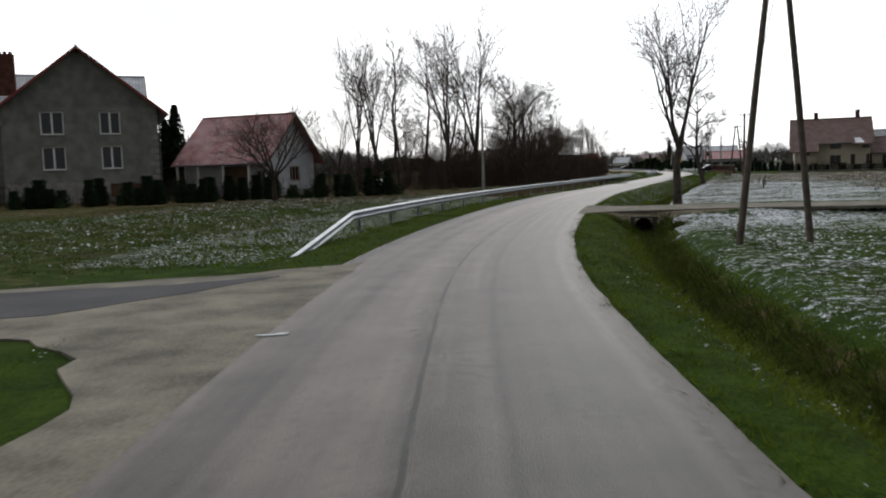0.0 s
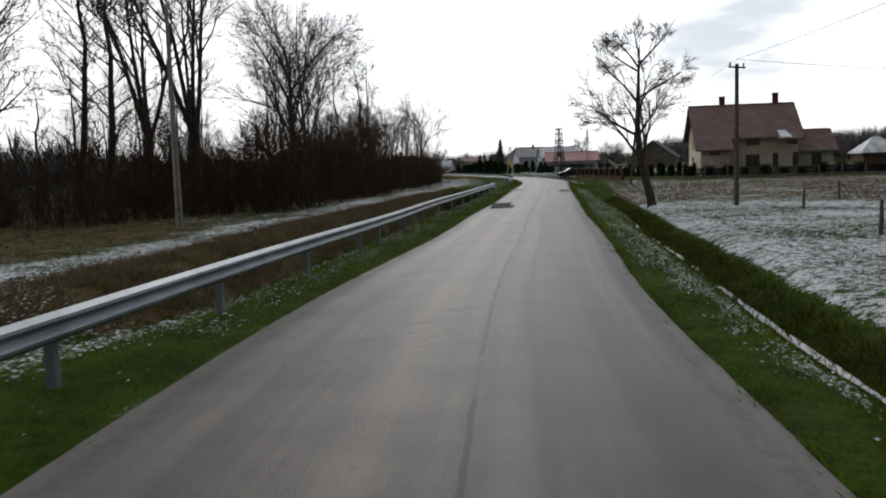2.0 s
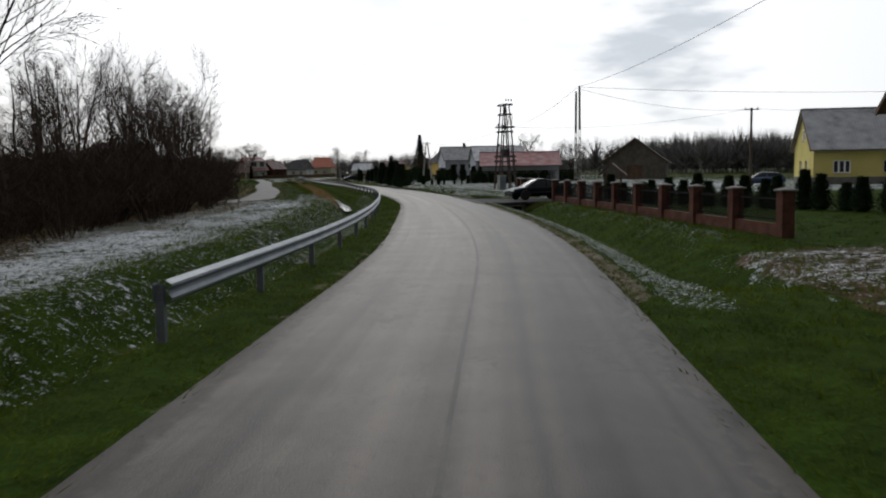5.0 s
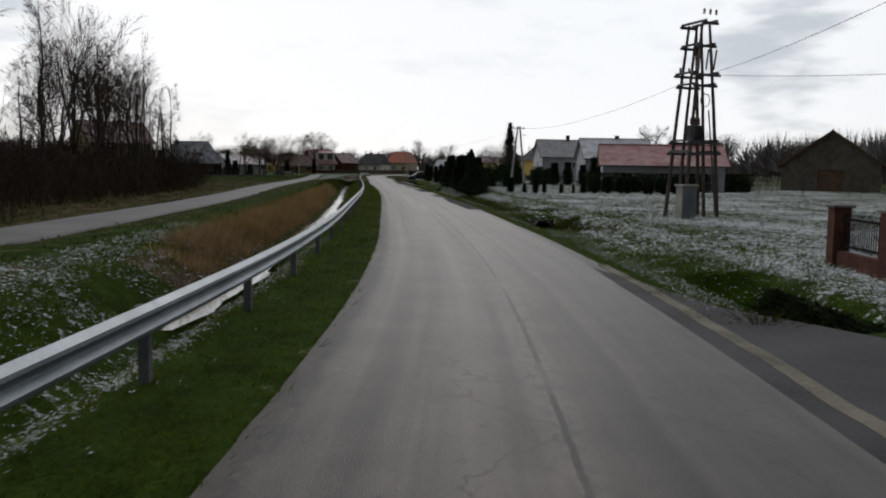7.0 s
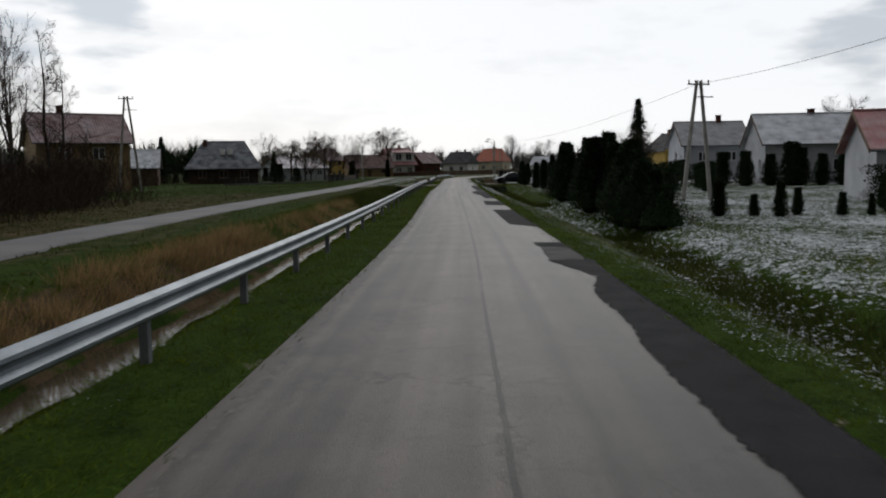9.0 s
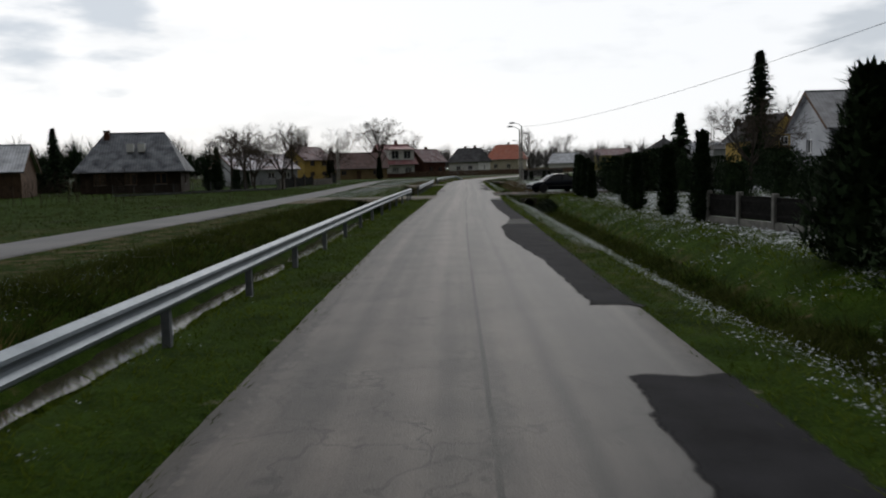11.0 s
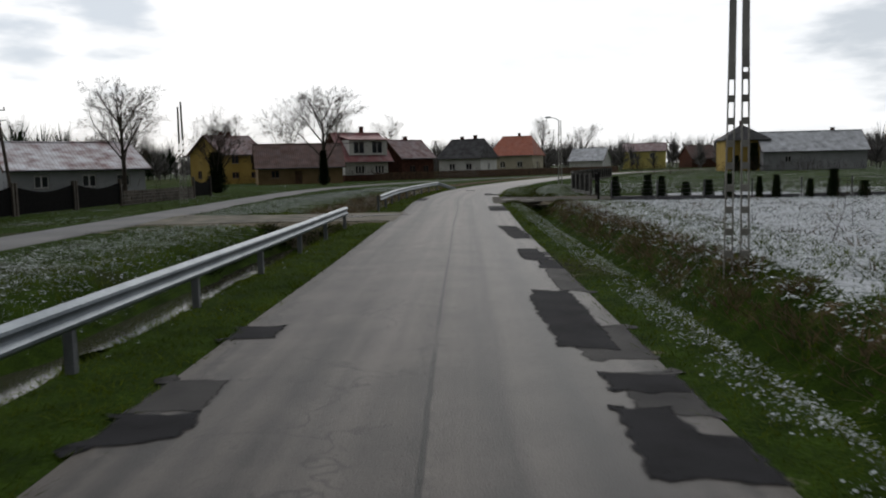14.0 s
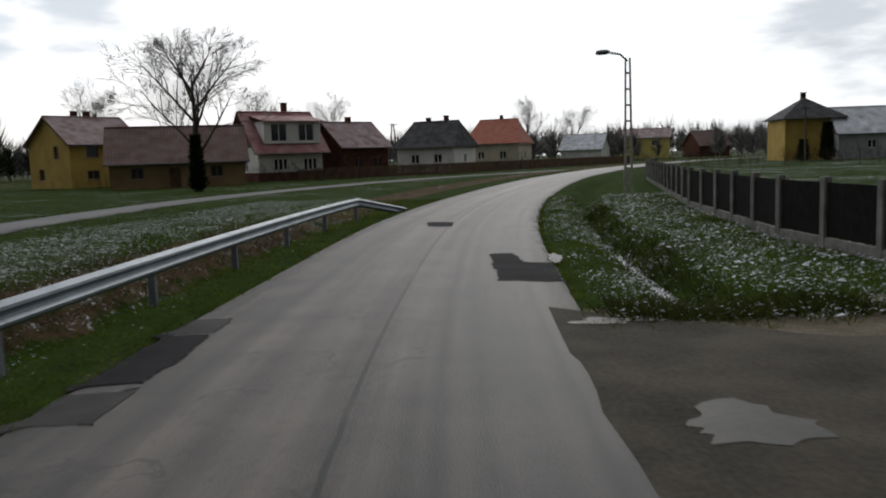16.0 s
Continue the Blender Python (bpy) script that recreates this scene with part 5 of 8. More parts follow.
def bare_tree(x, y, height, kind, seed, label, group="", bark="bark", turn=None, wide=1.0, z=None):
    key = (kind, seed, bark)
    if key not in TREES:
        w, t = tree_mesh(kind, seed)
        TREES[key] = (w.mesh("trunk", M[bark], True), t.mesh("crown", M["twig"]))
    s = height / 10.0
    zz = ground_z(x, y) if z is None else z
    m = pose(x, y, zz, 0, 0, (seed * 67 + x * 31 + y * 17) % 360 if turn is None else turn) @ Matrix.Diagonal((s * wide, s * wide, s, 1))
    t = thing("tree", m, label, "tree", group)
    part("trunk", TREES[key][0], None, t)
    part("crown", TREES[key][1], None, t, "fine bare twigs")
    return t


def conifer(x, y, height, radius, seed, label, name="spruce_tree", clear=0.04):
    rng = random.Random(seed)
    t = thing(name, pose(x, y, ground_z(x, y)), label, "tree")
    part("trunk", Geo().tube([(0, 0, -0.3), (0, 0, height * 0.97)], [0.05 + height * 0.012, 0.02], 7), "bark", t)
    g = Geo()
    n = int(height * 30)
    for i in range(n):
        f = (i + rng.random()) / n
        z0 = lerp(clear * height, height, f)
        rr = radius * (1 - f) ** 0.85 * rng.uniform(0.7, 1.12) + 0.1
        a = i * 2.4 + rng.random()
        d = Vector((math.cos(a), math.sin(a), 0))
        for j in range(14):
            s = (j + rng.random()) / 14
            p = d * rr * s + Vector((0, 0, z0 - 0.28 * rr * s + 0.12 * rr * s * s))
            o = Vector((rng.gauss(0, 1), rng.gauss(0, 1), rng.gauss(-0.4, 0.5))).normalized() * (0.16 + 0.12 * rr * (1 - s * 0.6))
            side = d.cross(Vector((0, 0, 1))) * 0.10
            g.add([p - side * 2.2, p + side * 2.2, p + d * 0.14 + o * 1.7], [(0, 1, 2)])
    part("crown", g, "needles", t, "dark green needles")
    return t


LEAFY = {}


def column_bush(x, y, height, radius, seed, label, name="thuja", group="", mat_name="thuja", power=0.5, top=0.12):
    """A dense evergreen of many small sprays with an uneven outline."""
    key = (seed, mat_name, round(radius / height, 2), power)
    if key not in LEAFY:
        rng = random.Random(seed)
        g = Geo()
        for i in range(2300):
            f = rng.random() ** 0.9
            prof = min(1, (f / 0.12) ** 0.5) * max(top, (1 - f)) ** power
            prof *= 1 + 0.18 * noise.noise((f * 5, seed, 1.0)) + 0.2 * noise.noise((math.cos(i) * 2, f * 4, seed))
            a = rng.random() * 6.283
            r = radius / height * prof * rng.uniform(0.55, 1.06)
            p = Vector((math.cos(a) * r, math.sin(a) * r, f))
            o = Vector((math.cos(a) * 0.5 + rng.gauss(0, 0.5), math.sin(a) * 0.5 + rng.gauss(0, 0.5), rng.uniform(0.2, 1.4))).normalized() * rng.uniform(0.04, 0.085)
            s = Vector((-math.sin(a), math.cos(a), rng.gauss(0, 0.3))) * 0.022
            g.add([p - s, p + s, p + o], [(0, 1, 2)])
        core = [[(math.cos(a * 0.785) * q * radius / height, math.sin(a * 0.785) * q * radius / height, f) for a in range(8)] for f, q in ((0, 0.25), (0.12, 0.5), (0.5, 0.5 * 0.5 ** power), (0.8, 0.4 * 0.2 ** power), (0.88, 0.02))]
        LEAFY[key] = (g.mesh("crown", M[mat_name]), Geo().sheet(core, True).mesh("stem", M[mat_name]))
    t = thing(name, pose(x, y, ground_z(x, y) - 0.03, 0, 0, seed * 40 + x * 50) @ Matrix.Diagonal((height, height, height, 1)), label, "shrub", group)
    part("crown", LEAFY[key][0], None, t)
    part("stem", LEAFY[key][1], None, t)
    return t


def scrub(name, label, places, seed, h0, h1, mat_name="brush", twig=5, category="brushwood", r0=0.012, clump=False):
    """Thin bare stems with side shoots, joined: brushwood."""
    rng = random.Random(seed)
    g = Geo()
    for x, y in places:
        h = lerp(h0, h1, min(1, max(0, 0.5 + 0.9 * noise.noise((x * 0.11, y * 0.11, 4.0))))) * rng.uniform(0.45, 1.1)
        b = Vector((x, y, ground_z(x, y) - 0.05))
        if clump:
            cx, cy = round(x / 2.6) * 2.6 + 0.9 * noise.noise((x, y, 1.7)), round(y / 2.6) * 2.6 + 0.9 * noise.noise((x, y, 8.2))
            out = Vector((x - cx, y - cy, 0)) * 0.35
            h *= 0.7 + 0.6 * (0.5 + noise.noise((round(x / 2.6) * 7.7, round(y / 2.6) * 5.3, 0.5)))
            b.x, b.y = lerp(x, cx, 0.3), lerp(y, cy, 0.3)
            lean = (out + Vector((rng.gauss(0, 0.22), rng.gauss(0, 0.22), 1))).normalized()
        else:
            lean = Vector((rng.gauss(0, 0.16), rng.gauss(0, 0.16), 1)).normalized()
        mid = b + lean * h * 0.55
        tip = mid + (lean + Vector((rng.gauss(0, 0.25), rng.gauss(0, 0.25), 0))).normalized() * h * 0.45
        g.spike(b, mid + (mid - b) * 0.2, r0 * h * 0.7)
        g.spike(mid, tip, r0 * h * 0.4)
        for i in range(twig):
            s = b.lerp(mid, rng.uniform(0.25, 1.0)) if i % 2 else mid.lerp(tip, rng.uniform(0, 0.8))
            e = s + Vector((rng.gauss(0, 0.6), rng.gauss(0, 0.6), rng.uniform(0.4, 1.1))).normalized() * h * rng.uniform(0.18, 0.42)
            g.sliver(s, e, r0 * h * 0.3)
    return tagged(part(name, g, mat_name), label, category, kind="stuff")


# ---- poles and wires ----
def insulator(parent, p, s=1.0):
    g = Geo().tube([p, (p[0], p[1], p[2] + 0.05 * s), (p[0], p[1], p[2] + 0.09 * s), (p[0], p[1], p[2] + 0.16 * s), (p[0], p[1], p[2] + 0.22 * s)], [0.02, 0.06 * s, 0.035 * s, 0.055 * s, 0.015], 7)
    part("insulator", g, "porcelain", parent)


def a_pole(x, y, height, spread, rz, label, wood="wood_pole", arm=1.4, legs_r=0.12, z=None):
    """A two-legged pole: legs that meet at the top, a cross-piece and arms with insulators."""
    z = ground_z(x, y) if z is None else z
    t = thing("utility_pole", pose(x, y, z, 0, 0, rz), label, "utility pole", "utility poles")
    for s in (-1, 1):
        g = Geo().tube([(s * spread / 2, 0, -0.5), (s * lerp(spread / 2, 0.12, 0.5), 0, height / 2), (s * 0.12, 0, height)], [legs_r * 1.15, legs_r, legs_r * 0.8], 9)
        part("leg", g, wood, t)
    part("bracket", Geo().box(-spread * 0.08, -0.2, height * 0.86, spread * 0.45, -0.14, height * 0.86 + 0.06), "steel", t)
    a = part("arm", Geo().box(-arm / 2, -0.05, height - 0.25, arm / 2, 0.05, height - 0.17), "steel", t)
    for u in (-0.45, -0.15, 0.15, 0.45):
        insulator(a, (u * arm, 0, height - 0.17))
    return t


def straight_pole(x, y, height, rz, label, wood="wood_pole", r=0.12, arm=1.3, z=None):
    z = ground_z(x, y) if z is None else z
    t = thing("utility_pole", pose(x, y, z, 0, 0, rz), label, "utility pole", "utility poles")
    part("shaft", Geo().tube([(0, 0, -0.5), (0, 0, height * 0.5), (0, 0, height)], [r * 1.2, r, r * 0.8], 10), wood, t)
    a = part("arm", Geo().box(-arm / 2, -0.05, height - 0.22, arm / 2, 0.05, height - 0.14), "steel", t)
    for u in (-0.42, 0.42):
        insulator(a, (u * arm, 0, height - 0.14))
    return t


def ladder_pole(x, y, height, rz, label, gap=0.30, lamps=0, z=None, name="street_lamp"):
    """A concrete pole of two slim legs joined by rungs, with lamp heads on an arm."""
    z = ground_z(x, y) if z is None else z
    t = thing(name, pose(x, y, z, 0, 0, rz), label, name.replace("_", " "), "concrete poles")
    for s in (-1, 1):
        b, top = gap / 2 + 0.02, gap / 2 - 0.05
        part("leg", Geo().add([(s * b + i * 0.055, j * 0.09, -0.5) for i, j in ((-1, -1), (1, -1), (1, 1), (-1, 1))] + [(s * top + i * 0.04, j * 0.06, height) for i, j in ((-1, -1), (1, -1), (1, 1), (-1, 1))],
                              [(0, 1, 5, 4), (1, 2, 6, 5), (2, 3, 7, 6), (3, 0, 4, 7), (4, 5, 6, 7)]), "concrete", t)
    n = int(height / 0.75)
    for i in range(n):
        zz = 0.5 + i * 0.75
        if zz < height - 0.1:
            part("rung", Geo().box(-gap / 2, -0.05, zz, gap / 2, 0.05, zz + 0.09), "concrete", t)
    for k in range(lamps):
        yy = -0.28 + 0.56 * k if lamps > 1 else 0.0
        a = part("lamp_arm", Geo().tube([(0, yy * 0.3, height - 0.15), (-0.35, yy * 0.6, height + 0.18), (-0.95, yy, height + 0.30)], [0.03, 0.028, 0.025], 7), "zinc", t)
        rows = []
        for xx, w, zt, zb in ((-0.85, 0.05, 0.05, -0.03), (-1.0, 0.12, 0.09, -0.06), (-1.3, 0.14, 0.09, -0.07), (-1.48, 0.08, 0.04, -0.04)):
            rows.append([(xx, yy - w, height + 0.3), (xx, yy - w * 0.6, height + 0.3 + zt), (xx, yy + w * 0.6, height + 0.3 + zt), (xx, yy + w, height + 0.3), (xx, yy + w * 0.6, height + 0.3 + zb), (xx, yy - w * 0.6, height + 0.3 + zb)])
        hg = Geo().sheet(rows, True)
        hg.add(rows[0], [(5, 4, 3, 2, 1, 0)]).add(rows[-1], [(0, 1, 2, 3, 4, 5)])
        part("lamp_head", hg, "zinc", a)
    return t


def twin_pole(x, y, height, rz, label, gap=0.25, lamps=0, name="street_lamp"):
    """Two slim concrete poles side by side, each pierced by a ladder of slots in its lower part, with lamp heads."""
    t = thing(name, pose(x, y, ground_z(x, y), 0, 0, rz), label, name.replace("_", " "), "concrete poles")
    for s in (-1, 1):
        h = height - (0.35 if s < 0 else 0.0)
        x0, x1 = s * (gap / 2 + 0.03), s * gap / 2 * 0.85
        w0, w1, solid = 0.088, 0.06, h * 0.62
        g = Geo()

        def at(z):
            f = (z + 0.5) / (h + 0.5)
            return lerp(x0, x1, f), lerp(w0, w1, f)
        for q in (-1, 1):
            a, b = at(-0.5), at(solid)
            g.add([(c + q * w - (0.026 if q > 0 else 0), yy, z) for (c, w), z in ((a, -0.5), (b, solid)) for yy in (-0.07, 0.07)] + [(c + q * w + (0.026 if q < 0 else 0), yy, z) for (c, w), z in ((a, -0.5), (b, solid)) for yy in (-0.07, 0.07)],
                  [(0, 1, 3, 2), (4, 6, 7, 5), (0, 2, 6, 4), (1, 5, 7, 3)])
        (c0, q0), (c1, q1) = at(solid), at(h)
        g.add([(c0 - q0, -0.07, solid), (c0 + q0, -0.07, solid), (c0 + q0, 0.07, solid), (c0 - q0, 0.07, solid), (c1 - q1, -0.05, h), (c1 + q1, -0.05, h), (c1 + q1, 0.05, h), (c1 - q1, 0.05, h)],
              [(3, 2, 1, 0), (0, 1, 5, 4), (1, 2, 6, 5), (2, 3, 7, 6), (3, 0, 4, 7), (4, 5, 6, 7)])
        po = part("pole", g, "concrete", t)
        for i in range(int(solid / 0.42)):
            z = 0.2 + i * 0.42
            c, w = at(z)
            part("rung", Geo().box(c - w + 0.03, -0.06, z, c + w - 0.03, 0.06, z + 0.13), "concrete", po)
        if lamps:
            a = part("lamp_arm", Geo().tube([(x1, 0, h - 0.1), (x1 - 0.25, 0, h + 0.16), (x1 - 0.75, 0, h + 0.30)], [0.03, 0.028, 0.025], 7), "zinc_dull", t)
            rows = []
            for xx, w, zt, zb in ((-0.65, 0.05, 0.05, -0.03), (-0.8, 0.12, 0.09, -0.06), (-1.1, 0.14, 0.09, -0.07), (-1.28, 0.08, 0.04, -0.04)):
                rows.append([(x1 + xx, v * w, h + 0.3 + o) for v, o in ((-1, 0), (-0.6, zt), (0.6, zt), (1, 0), (0.6, zb), (-0.6, zb))])
            hg = Geo().sheet(rows, True)
            hg.add(rows[0], [(5, 4, 3, 2, 1, 0)]).add(rows[-1], [(0, 1, 2, 3, 4, 5)])
            part("lamp_head", hg, "zinc_dull", a)
    return t


def wire(a, b, sag, label="thin dark overhead wire between poles"):
    a, b = Vector(a), Vector(b)
    pts = []
    for i in range(15):
        f = i / 14
        p = a.lerp(b, f)
        p.z -= sag * 4 * f * (1 - f)
        pts.append(p)
    tagged(part("overhead_wire", Geo().tube(pts, [0.011] * 15, 4), "wire"), label, "wire", "overhead wires")


# ---- cars ----
def car(x, y, rz, paint, label, length=4.45, width=1.72, height=1.42, z=0.0, estate=False, snow=False):
    """A saloon; local +x is forward. Body and cabin are lofted cross-sections."""
    c = thing("car", pose(x, y, z, 0, 0, rz), label, "car")
    L, W = length / 2, width / 2
    prof = [(-1.0, 0.46, 0.78, 0.80), (-0.97, 0.34, 0.92, 0.93), (-0.86, 0.26, 0.97, 0.98), (-0.62, 0.22, 0.97, 1.0), (-0.2, 0.22, 0.93, 1.0), (0.25, 0.22, 0.91, 1.0), (0.45, 0.22, 0.89, 0.99), (0.75, 0.24, 0.82, 0.97), (0.92, 0.28, 0.72, 0.90), (0.985, 0.36, 0.62, 0.80), (1.0, 0.42, 0.55, 0.74)]
    rows = []
    for u, zb, zt, w in prof:
        ww = W * w
        rows.append([(u * L, -ww * 0.9, zb), (u * L, -ww, zb + 0.12), (u * L, -ww, lerp(zb, zt, 0.62)), (u * L, -ww * 0.95, zt - 0.05), (u * L, -ww * 0.82, zt), (u * L, 0, zt + 0.025), (u * L, ww * 0.82, zt), (u * L, ww * 0.95, zt - 0.05), (u * L, ww, lerp(zb, zt, 0.62)), (u * L, ww, zb + 0.12), (u * L, ww * 0.9, zb)])
    g = Geo().sheet(rows, True)
    k = len(rows[0])
    g.add(rows[0], [tuple(range(k - 1, -1, -1))]).add(rows[-1], [tuple(range(k))])
    part("body", g, paint, c, smooth=True)
    if snow:
        part("snow_cover", Geo().sheet([[(p[0], p[1] * 0.8, p[2] + 0.014) for p in r[4:7]] for r in rows[6:10]]), "snow_fleck", c, "thin snow on the bonnet", True)
    tail = [(-0.93, 0.93, 0.80), (-0.82, 1.16, 0.76), (-0.70, height - 0.06, 0.69), (-0.45, height - 0.01, 0.67)] if estate else [(-0.84, 0.94, 0.80), (-0.66, 1.08, 0.77), (-0.48, 1.25, 0.72), (-0.30, height - 0.06, 0.68)]
    cab = tail + [(-0.12, height - 0.005, 0.67), (0.02, height, 0.67), (0.14, height - 0.035, 0.68), (0.26, 1.26, 0.72), (0.40, 1.07, 0.78), (0.54, 0.89, 0.83)]
    rows = []
    for u, zt, w in cab:
        low = W * (0.87 if zt > 1 else w)
        rows.append([(u * L, -low, 0.88), (u * L, -W * w, zt - 0.05), (u * L, -W * w * 0.88, zt - 0.008), (u * L, 0, zt + 0.012), (u * L, W * w * 0.88, zt - 0.008), (u * L, W * w, zt - 0.05), (u * L, low, 0.88)])
    part("greenhouse", Geo().sheet(rows), "car_glass", c, "dark car windows", True)
    rp = [[(r[i][0], r[i][1] * 1.01, r[i][2] + 0.012) for i in (1, 2, 3, 4, 5)] for r in rows[3:7]]
    part("roof", Geo().sheet(rp), paint, c, smooth=True)
    for s in (-1, 1):
        i = 1 if s < 0 else 5
        path = [Vector(r[i]) + Vector((0, s * 0.008, 0.0)) for r in rows]
        part("roof_rail", Geo().tube(path, [0.035] * len(path), 5), paint, c)
        mid = rows[4]
        part("pillar", Geo().tube([Vector(mid[i]) + Vector((-0.05, s * 0.01, 0)), Vector(mid[0 if s < 0 else 6]) + Vector((0.0, s * 0.01, 0))], [0.03, 0.04], 5), paint, c)
        for fx in (0.60, -0.60):
            arch = [(fx * L + 0.36 * math.cos(a * math.pi / 12), s * (W - 0.012), 0.31 + 0.36 * math.sin(a * math.pi / 12)) for a in range(13)]
            part("wheel_arch", Geo().tube(arch, [0.035] * 13, 6), "plastic_black", c)
        part("side_trim", Geo().box(-L * 0.8, s * W * 1.0 - 0.015, 0.5, L * 0.72, s * W * 1.0 + 0.015, 0.56), "plastic_black", c)
        mg = Geo().box(L * 0.3, s * (W + 0.03) - 0.06, 0.93, L * 0.3 + 0.1, s * (W + 0.03) + 0.06, 1.05, None, 0.02)
        part("mirror", mg, paint, c)
        hl = Geo().box(L * 0.955, s * W * 0.56 - 0.17, 0.56, L * 0.985, s * W * 0.56 + 0.17, 0.69, None, 0.01)
        part("headlight", hl, "lamp_clear", c, "clear glass headlight")
        tl = Geo().box(-L * 0.99, s * W * 0.72 - 0.16, 0.66, -L * 0.965, s * W * 0.72 + 0.12, 0.84, None, 0.01)
        part("tail_light", tl, "lamp_red", c, "red tail light")
        for fx in (0.60, -0.60):
            ty = Geo()
            rr = 0.31
            prof_w = [(0.0, -0.09), (0.8, -0.1), (0.95, -0.1), (1.0, -0.06), (1.0, 0.06), (0.95, 0.1), (0.8, 0.1), (0.0, 0.09)]
            ring = [[(fx * L + rr * q * math.cos(a * math.pi / 10), s * (W - 0.09) + o, rr + rr * q * math.sin(a * math.pi / 10)) for q, o in prof_w] for a in range(21)]
            ty.sheet(ring)
            wh = part("wheel", ty, "rubber", c, smooth=True)
            rim = Geo()
            ring = [[(fx * L + rr * q * math.cos(a * math.pi / 10), s * (W - 0.09 + o), rr + rr * q * math.sin(a * math.pi / 10)) for q, o in ((0.0, 0.085), (0.25, 0.095), (0.55, 0.085), (0.64, 0.108))] for a in range(21)]
            rim.sheet(ring)
            part("rim", rim, "rim", wh)
    part("bumper", Geo().box(L * 0.93, -W * 0.8, 0.30, L * 1.015, W * 0.8, 0.45, None, 0.03), paint, c)
    part("bumper", Geo().box(-L * 1.015, -W * 0.8, 0.34, -L * 0.95, W * 0.8, 0.50, None, 0.03), paint, c)
    part("grille", Geo().box(L * 0.985, -0.3, 0.52, L * 1.004, 0.3, 0.62), "plastic_black", c)
    return c


# ---- houses, west side ----
big = house("house", -35.2, 81.4, 112, 14, 13.0, 8.2, 13.4, "block", "roof_grey", "unfinished grey block house with white windows and red bargeboards", trim="trim_red", z=0.45, wins=[
    ("l", 3.1, 5.75, 1.95, 2.1), ("l", 8.0, 5.75, 1.8, 2.1), ("l", 3.1, 2.6, 1.95, 2.15), ("l", 8.0, 2.6, 1.8, 2.15), ("l", 3.6, 0.1, 1.7, 0.7), ("f", 3, 2.6, 1.6, 2.0), ("f", 8, 2.6, 1.6, 2.0)],
    doors=[("l", 8.6, 3.0, 1.25, "board")], over=0.9, plinth=1.45, plinth_mat="concrete")
wing = house("house", -45.5, 86.5, 22, 27, 11, 7.6, 12.6, "block", "roof_snow", "wing of a grey block house with a snowy grey roof", wins=[("f", 3, 3, 1.6, 1.8)], z=0.45)
stack = part("chimney", Geo().box(-2.2, -2.6, 9.0, 1.4, -1.6, 14.6), "brick", wing, "long brick chimney stack")
for k in range(7):
    part("flue", Geo().box(-2.05 + k * 0.5, -2.4, 14.601, -1.75 + k * 0.5, -1.8, 14.85), "brick", stack)
# pale corner stones and a downpipe on the gable side
for k in range(11):
    w = 0.75 if k % 2 else 0.4
    part("corner_stone", Geo().box(-7.03, -6.53, 0.9 + k * 0.62, -6.2, -6.53 + w, 1.3 + k * 0.62), "concrete", big)
part("downpipe", Geo().tube([(-7.12, -6.62, 0.0), (-7.12, -6.62, 7.6)], [0.06, 0.06], 7), "steel", big)
barn = house("barn", -20.2, 86.7, -21, 9.8, 9.2, 4.0, 8.1, "render_grey", "roof_red", "pale grey rendered barn with a red tin roof and a porch", "barn", wins=[("r", 4.3, 1.4, 1.9, 1.5, 3), ("f", 8.6, 0.9, 1.0, 1.6)],
             doors=[("f", 4.5, 3.4, 3.0, "board"), ("f", 2.2, 1.0, 2.1, "board")], over=1.0, frame_mat="brown_frame")
for u in (-5.1, -2.6, 0.4, 3.4):
    part("porch_post", Geo().box(u - 0.1, -5.5, -0.3, u + 0.1, -5.3, 3.5), "render_white", barn)
house("house", 18, 303.5, 30, 9.5, 9, 5.6, 8.6, "render_brown", "roof_maroon", "two-storey ochre house with a maroon roof", wins=[("f", 2.2, 3.6, 1.3, 1.3), ("f", 5.6, 3.6, 1.3, 1.3), ("f", 2.2, 1.0, 1.3, 1.3), ("f", 5.6, 1.0, 1.3, 1.3), ("r", 3.5, 3.6, 1.3, 1.3)], chimneys=[(-1.5, 0.3, 9.6)])
house("barn", 11, 344, 12, 10, 8, 3.0, 5.6, "board", "roof_snow", "low timber barn under a snowy roof", "barn")
dark_house = house("house", 24.5, 356, 8, 11.5, 10, 3.1, 7.2, "board_dark", "roof_slate", "bungalow with dark brown walls under a steep dark roof with skylights", wins=[("f", 1.5, 1.0, 1.4, 1.3), ("f", 5, 1.0, 1.4, 1.3), ("f", 8.5, 1.0, 1.4, 1.3), ("r", 4, 1.0, 1.4, 1.3)], hip=2.8, chimneys=[(-3.2, -0.8, 7.6)], over=0.8, frame_mat="brown_frame")
for u in (-0.6, 0.7):
    part("skylight", Geo().box(u, -3.3, 4.95, u + 0.8, -2.2, 5.95, pose(0, 0, 0) @ Matrix.Shear("XY", 4, (0, 0))), "white_frame", dark_house)
house("farm_building", 32.2, 396.7, 36, 11.6, 10, 2.7, 5.0, "render_grey", "roof_pink", "long pale farm building with a snow-covered reddish roof", "farm building", wins=[("f", 2, 1.0, 1.2, 1.1), ("f", 6, 1.0, 1.2, 1.1), ("f", 9, 1.0, 1.2, 1.1), ("l", 4, 1.0, 1.2, 1.1)])
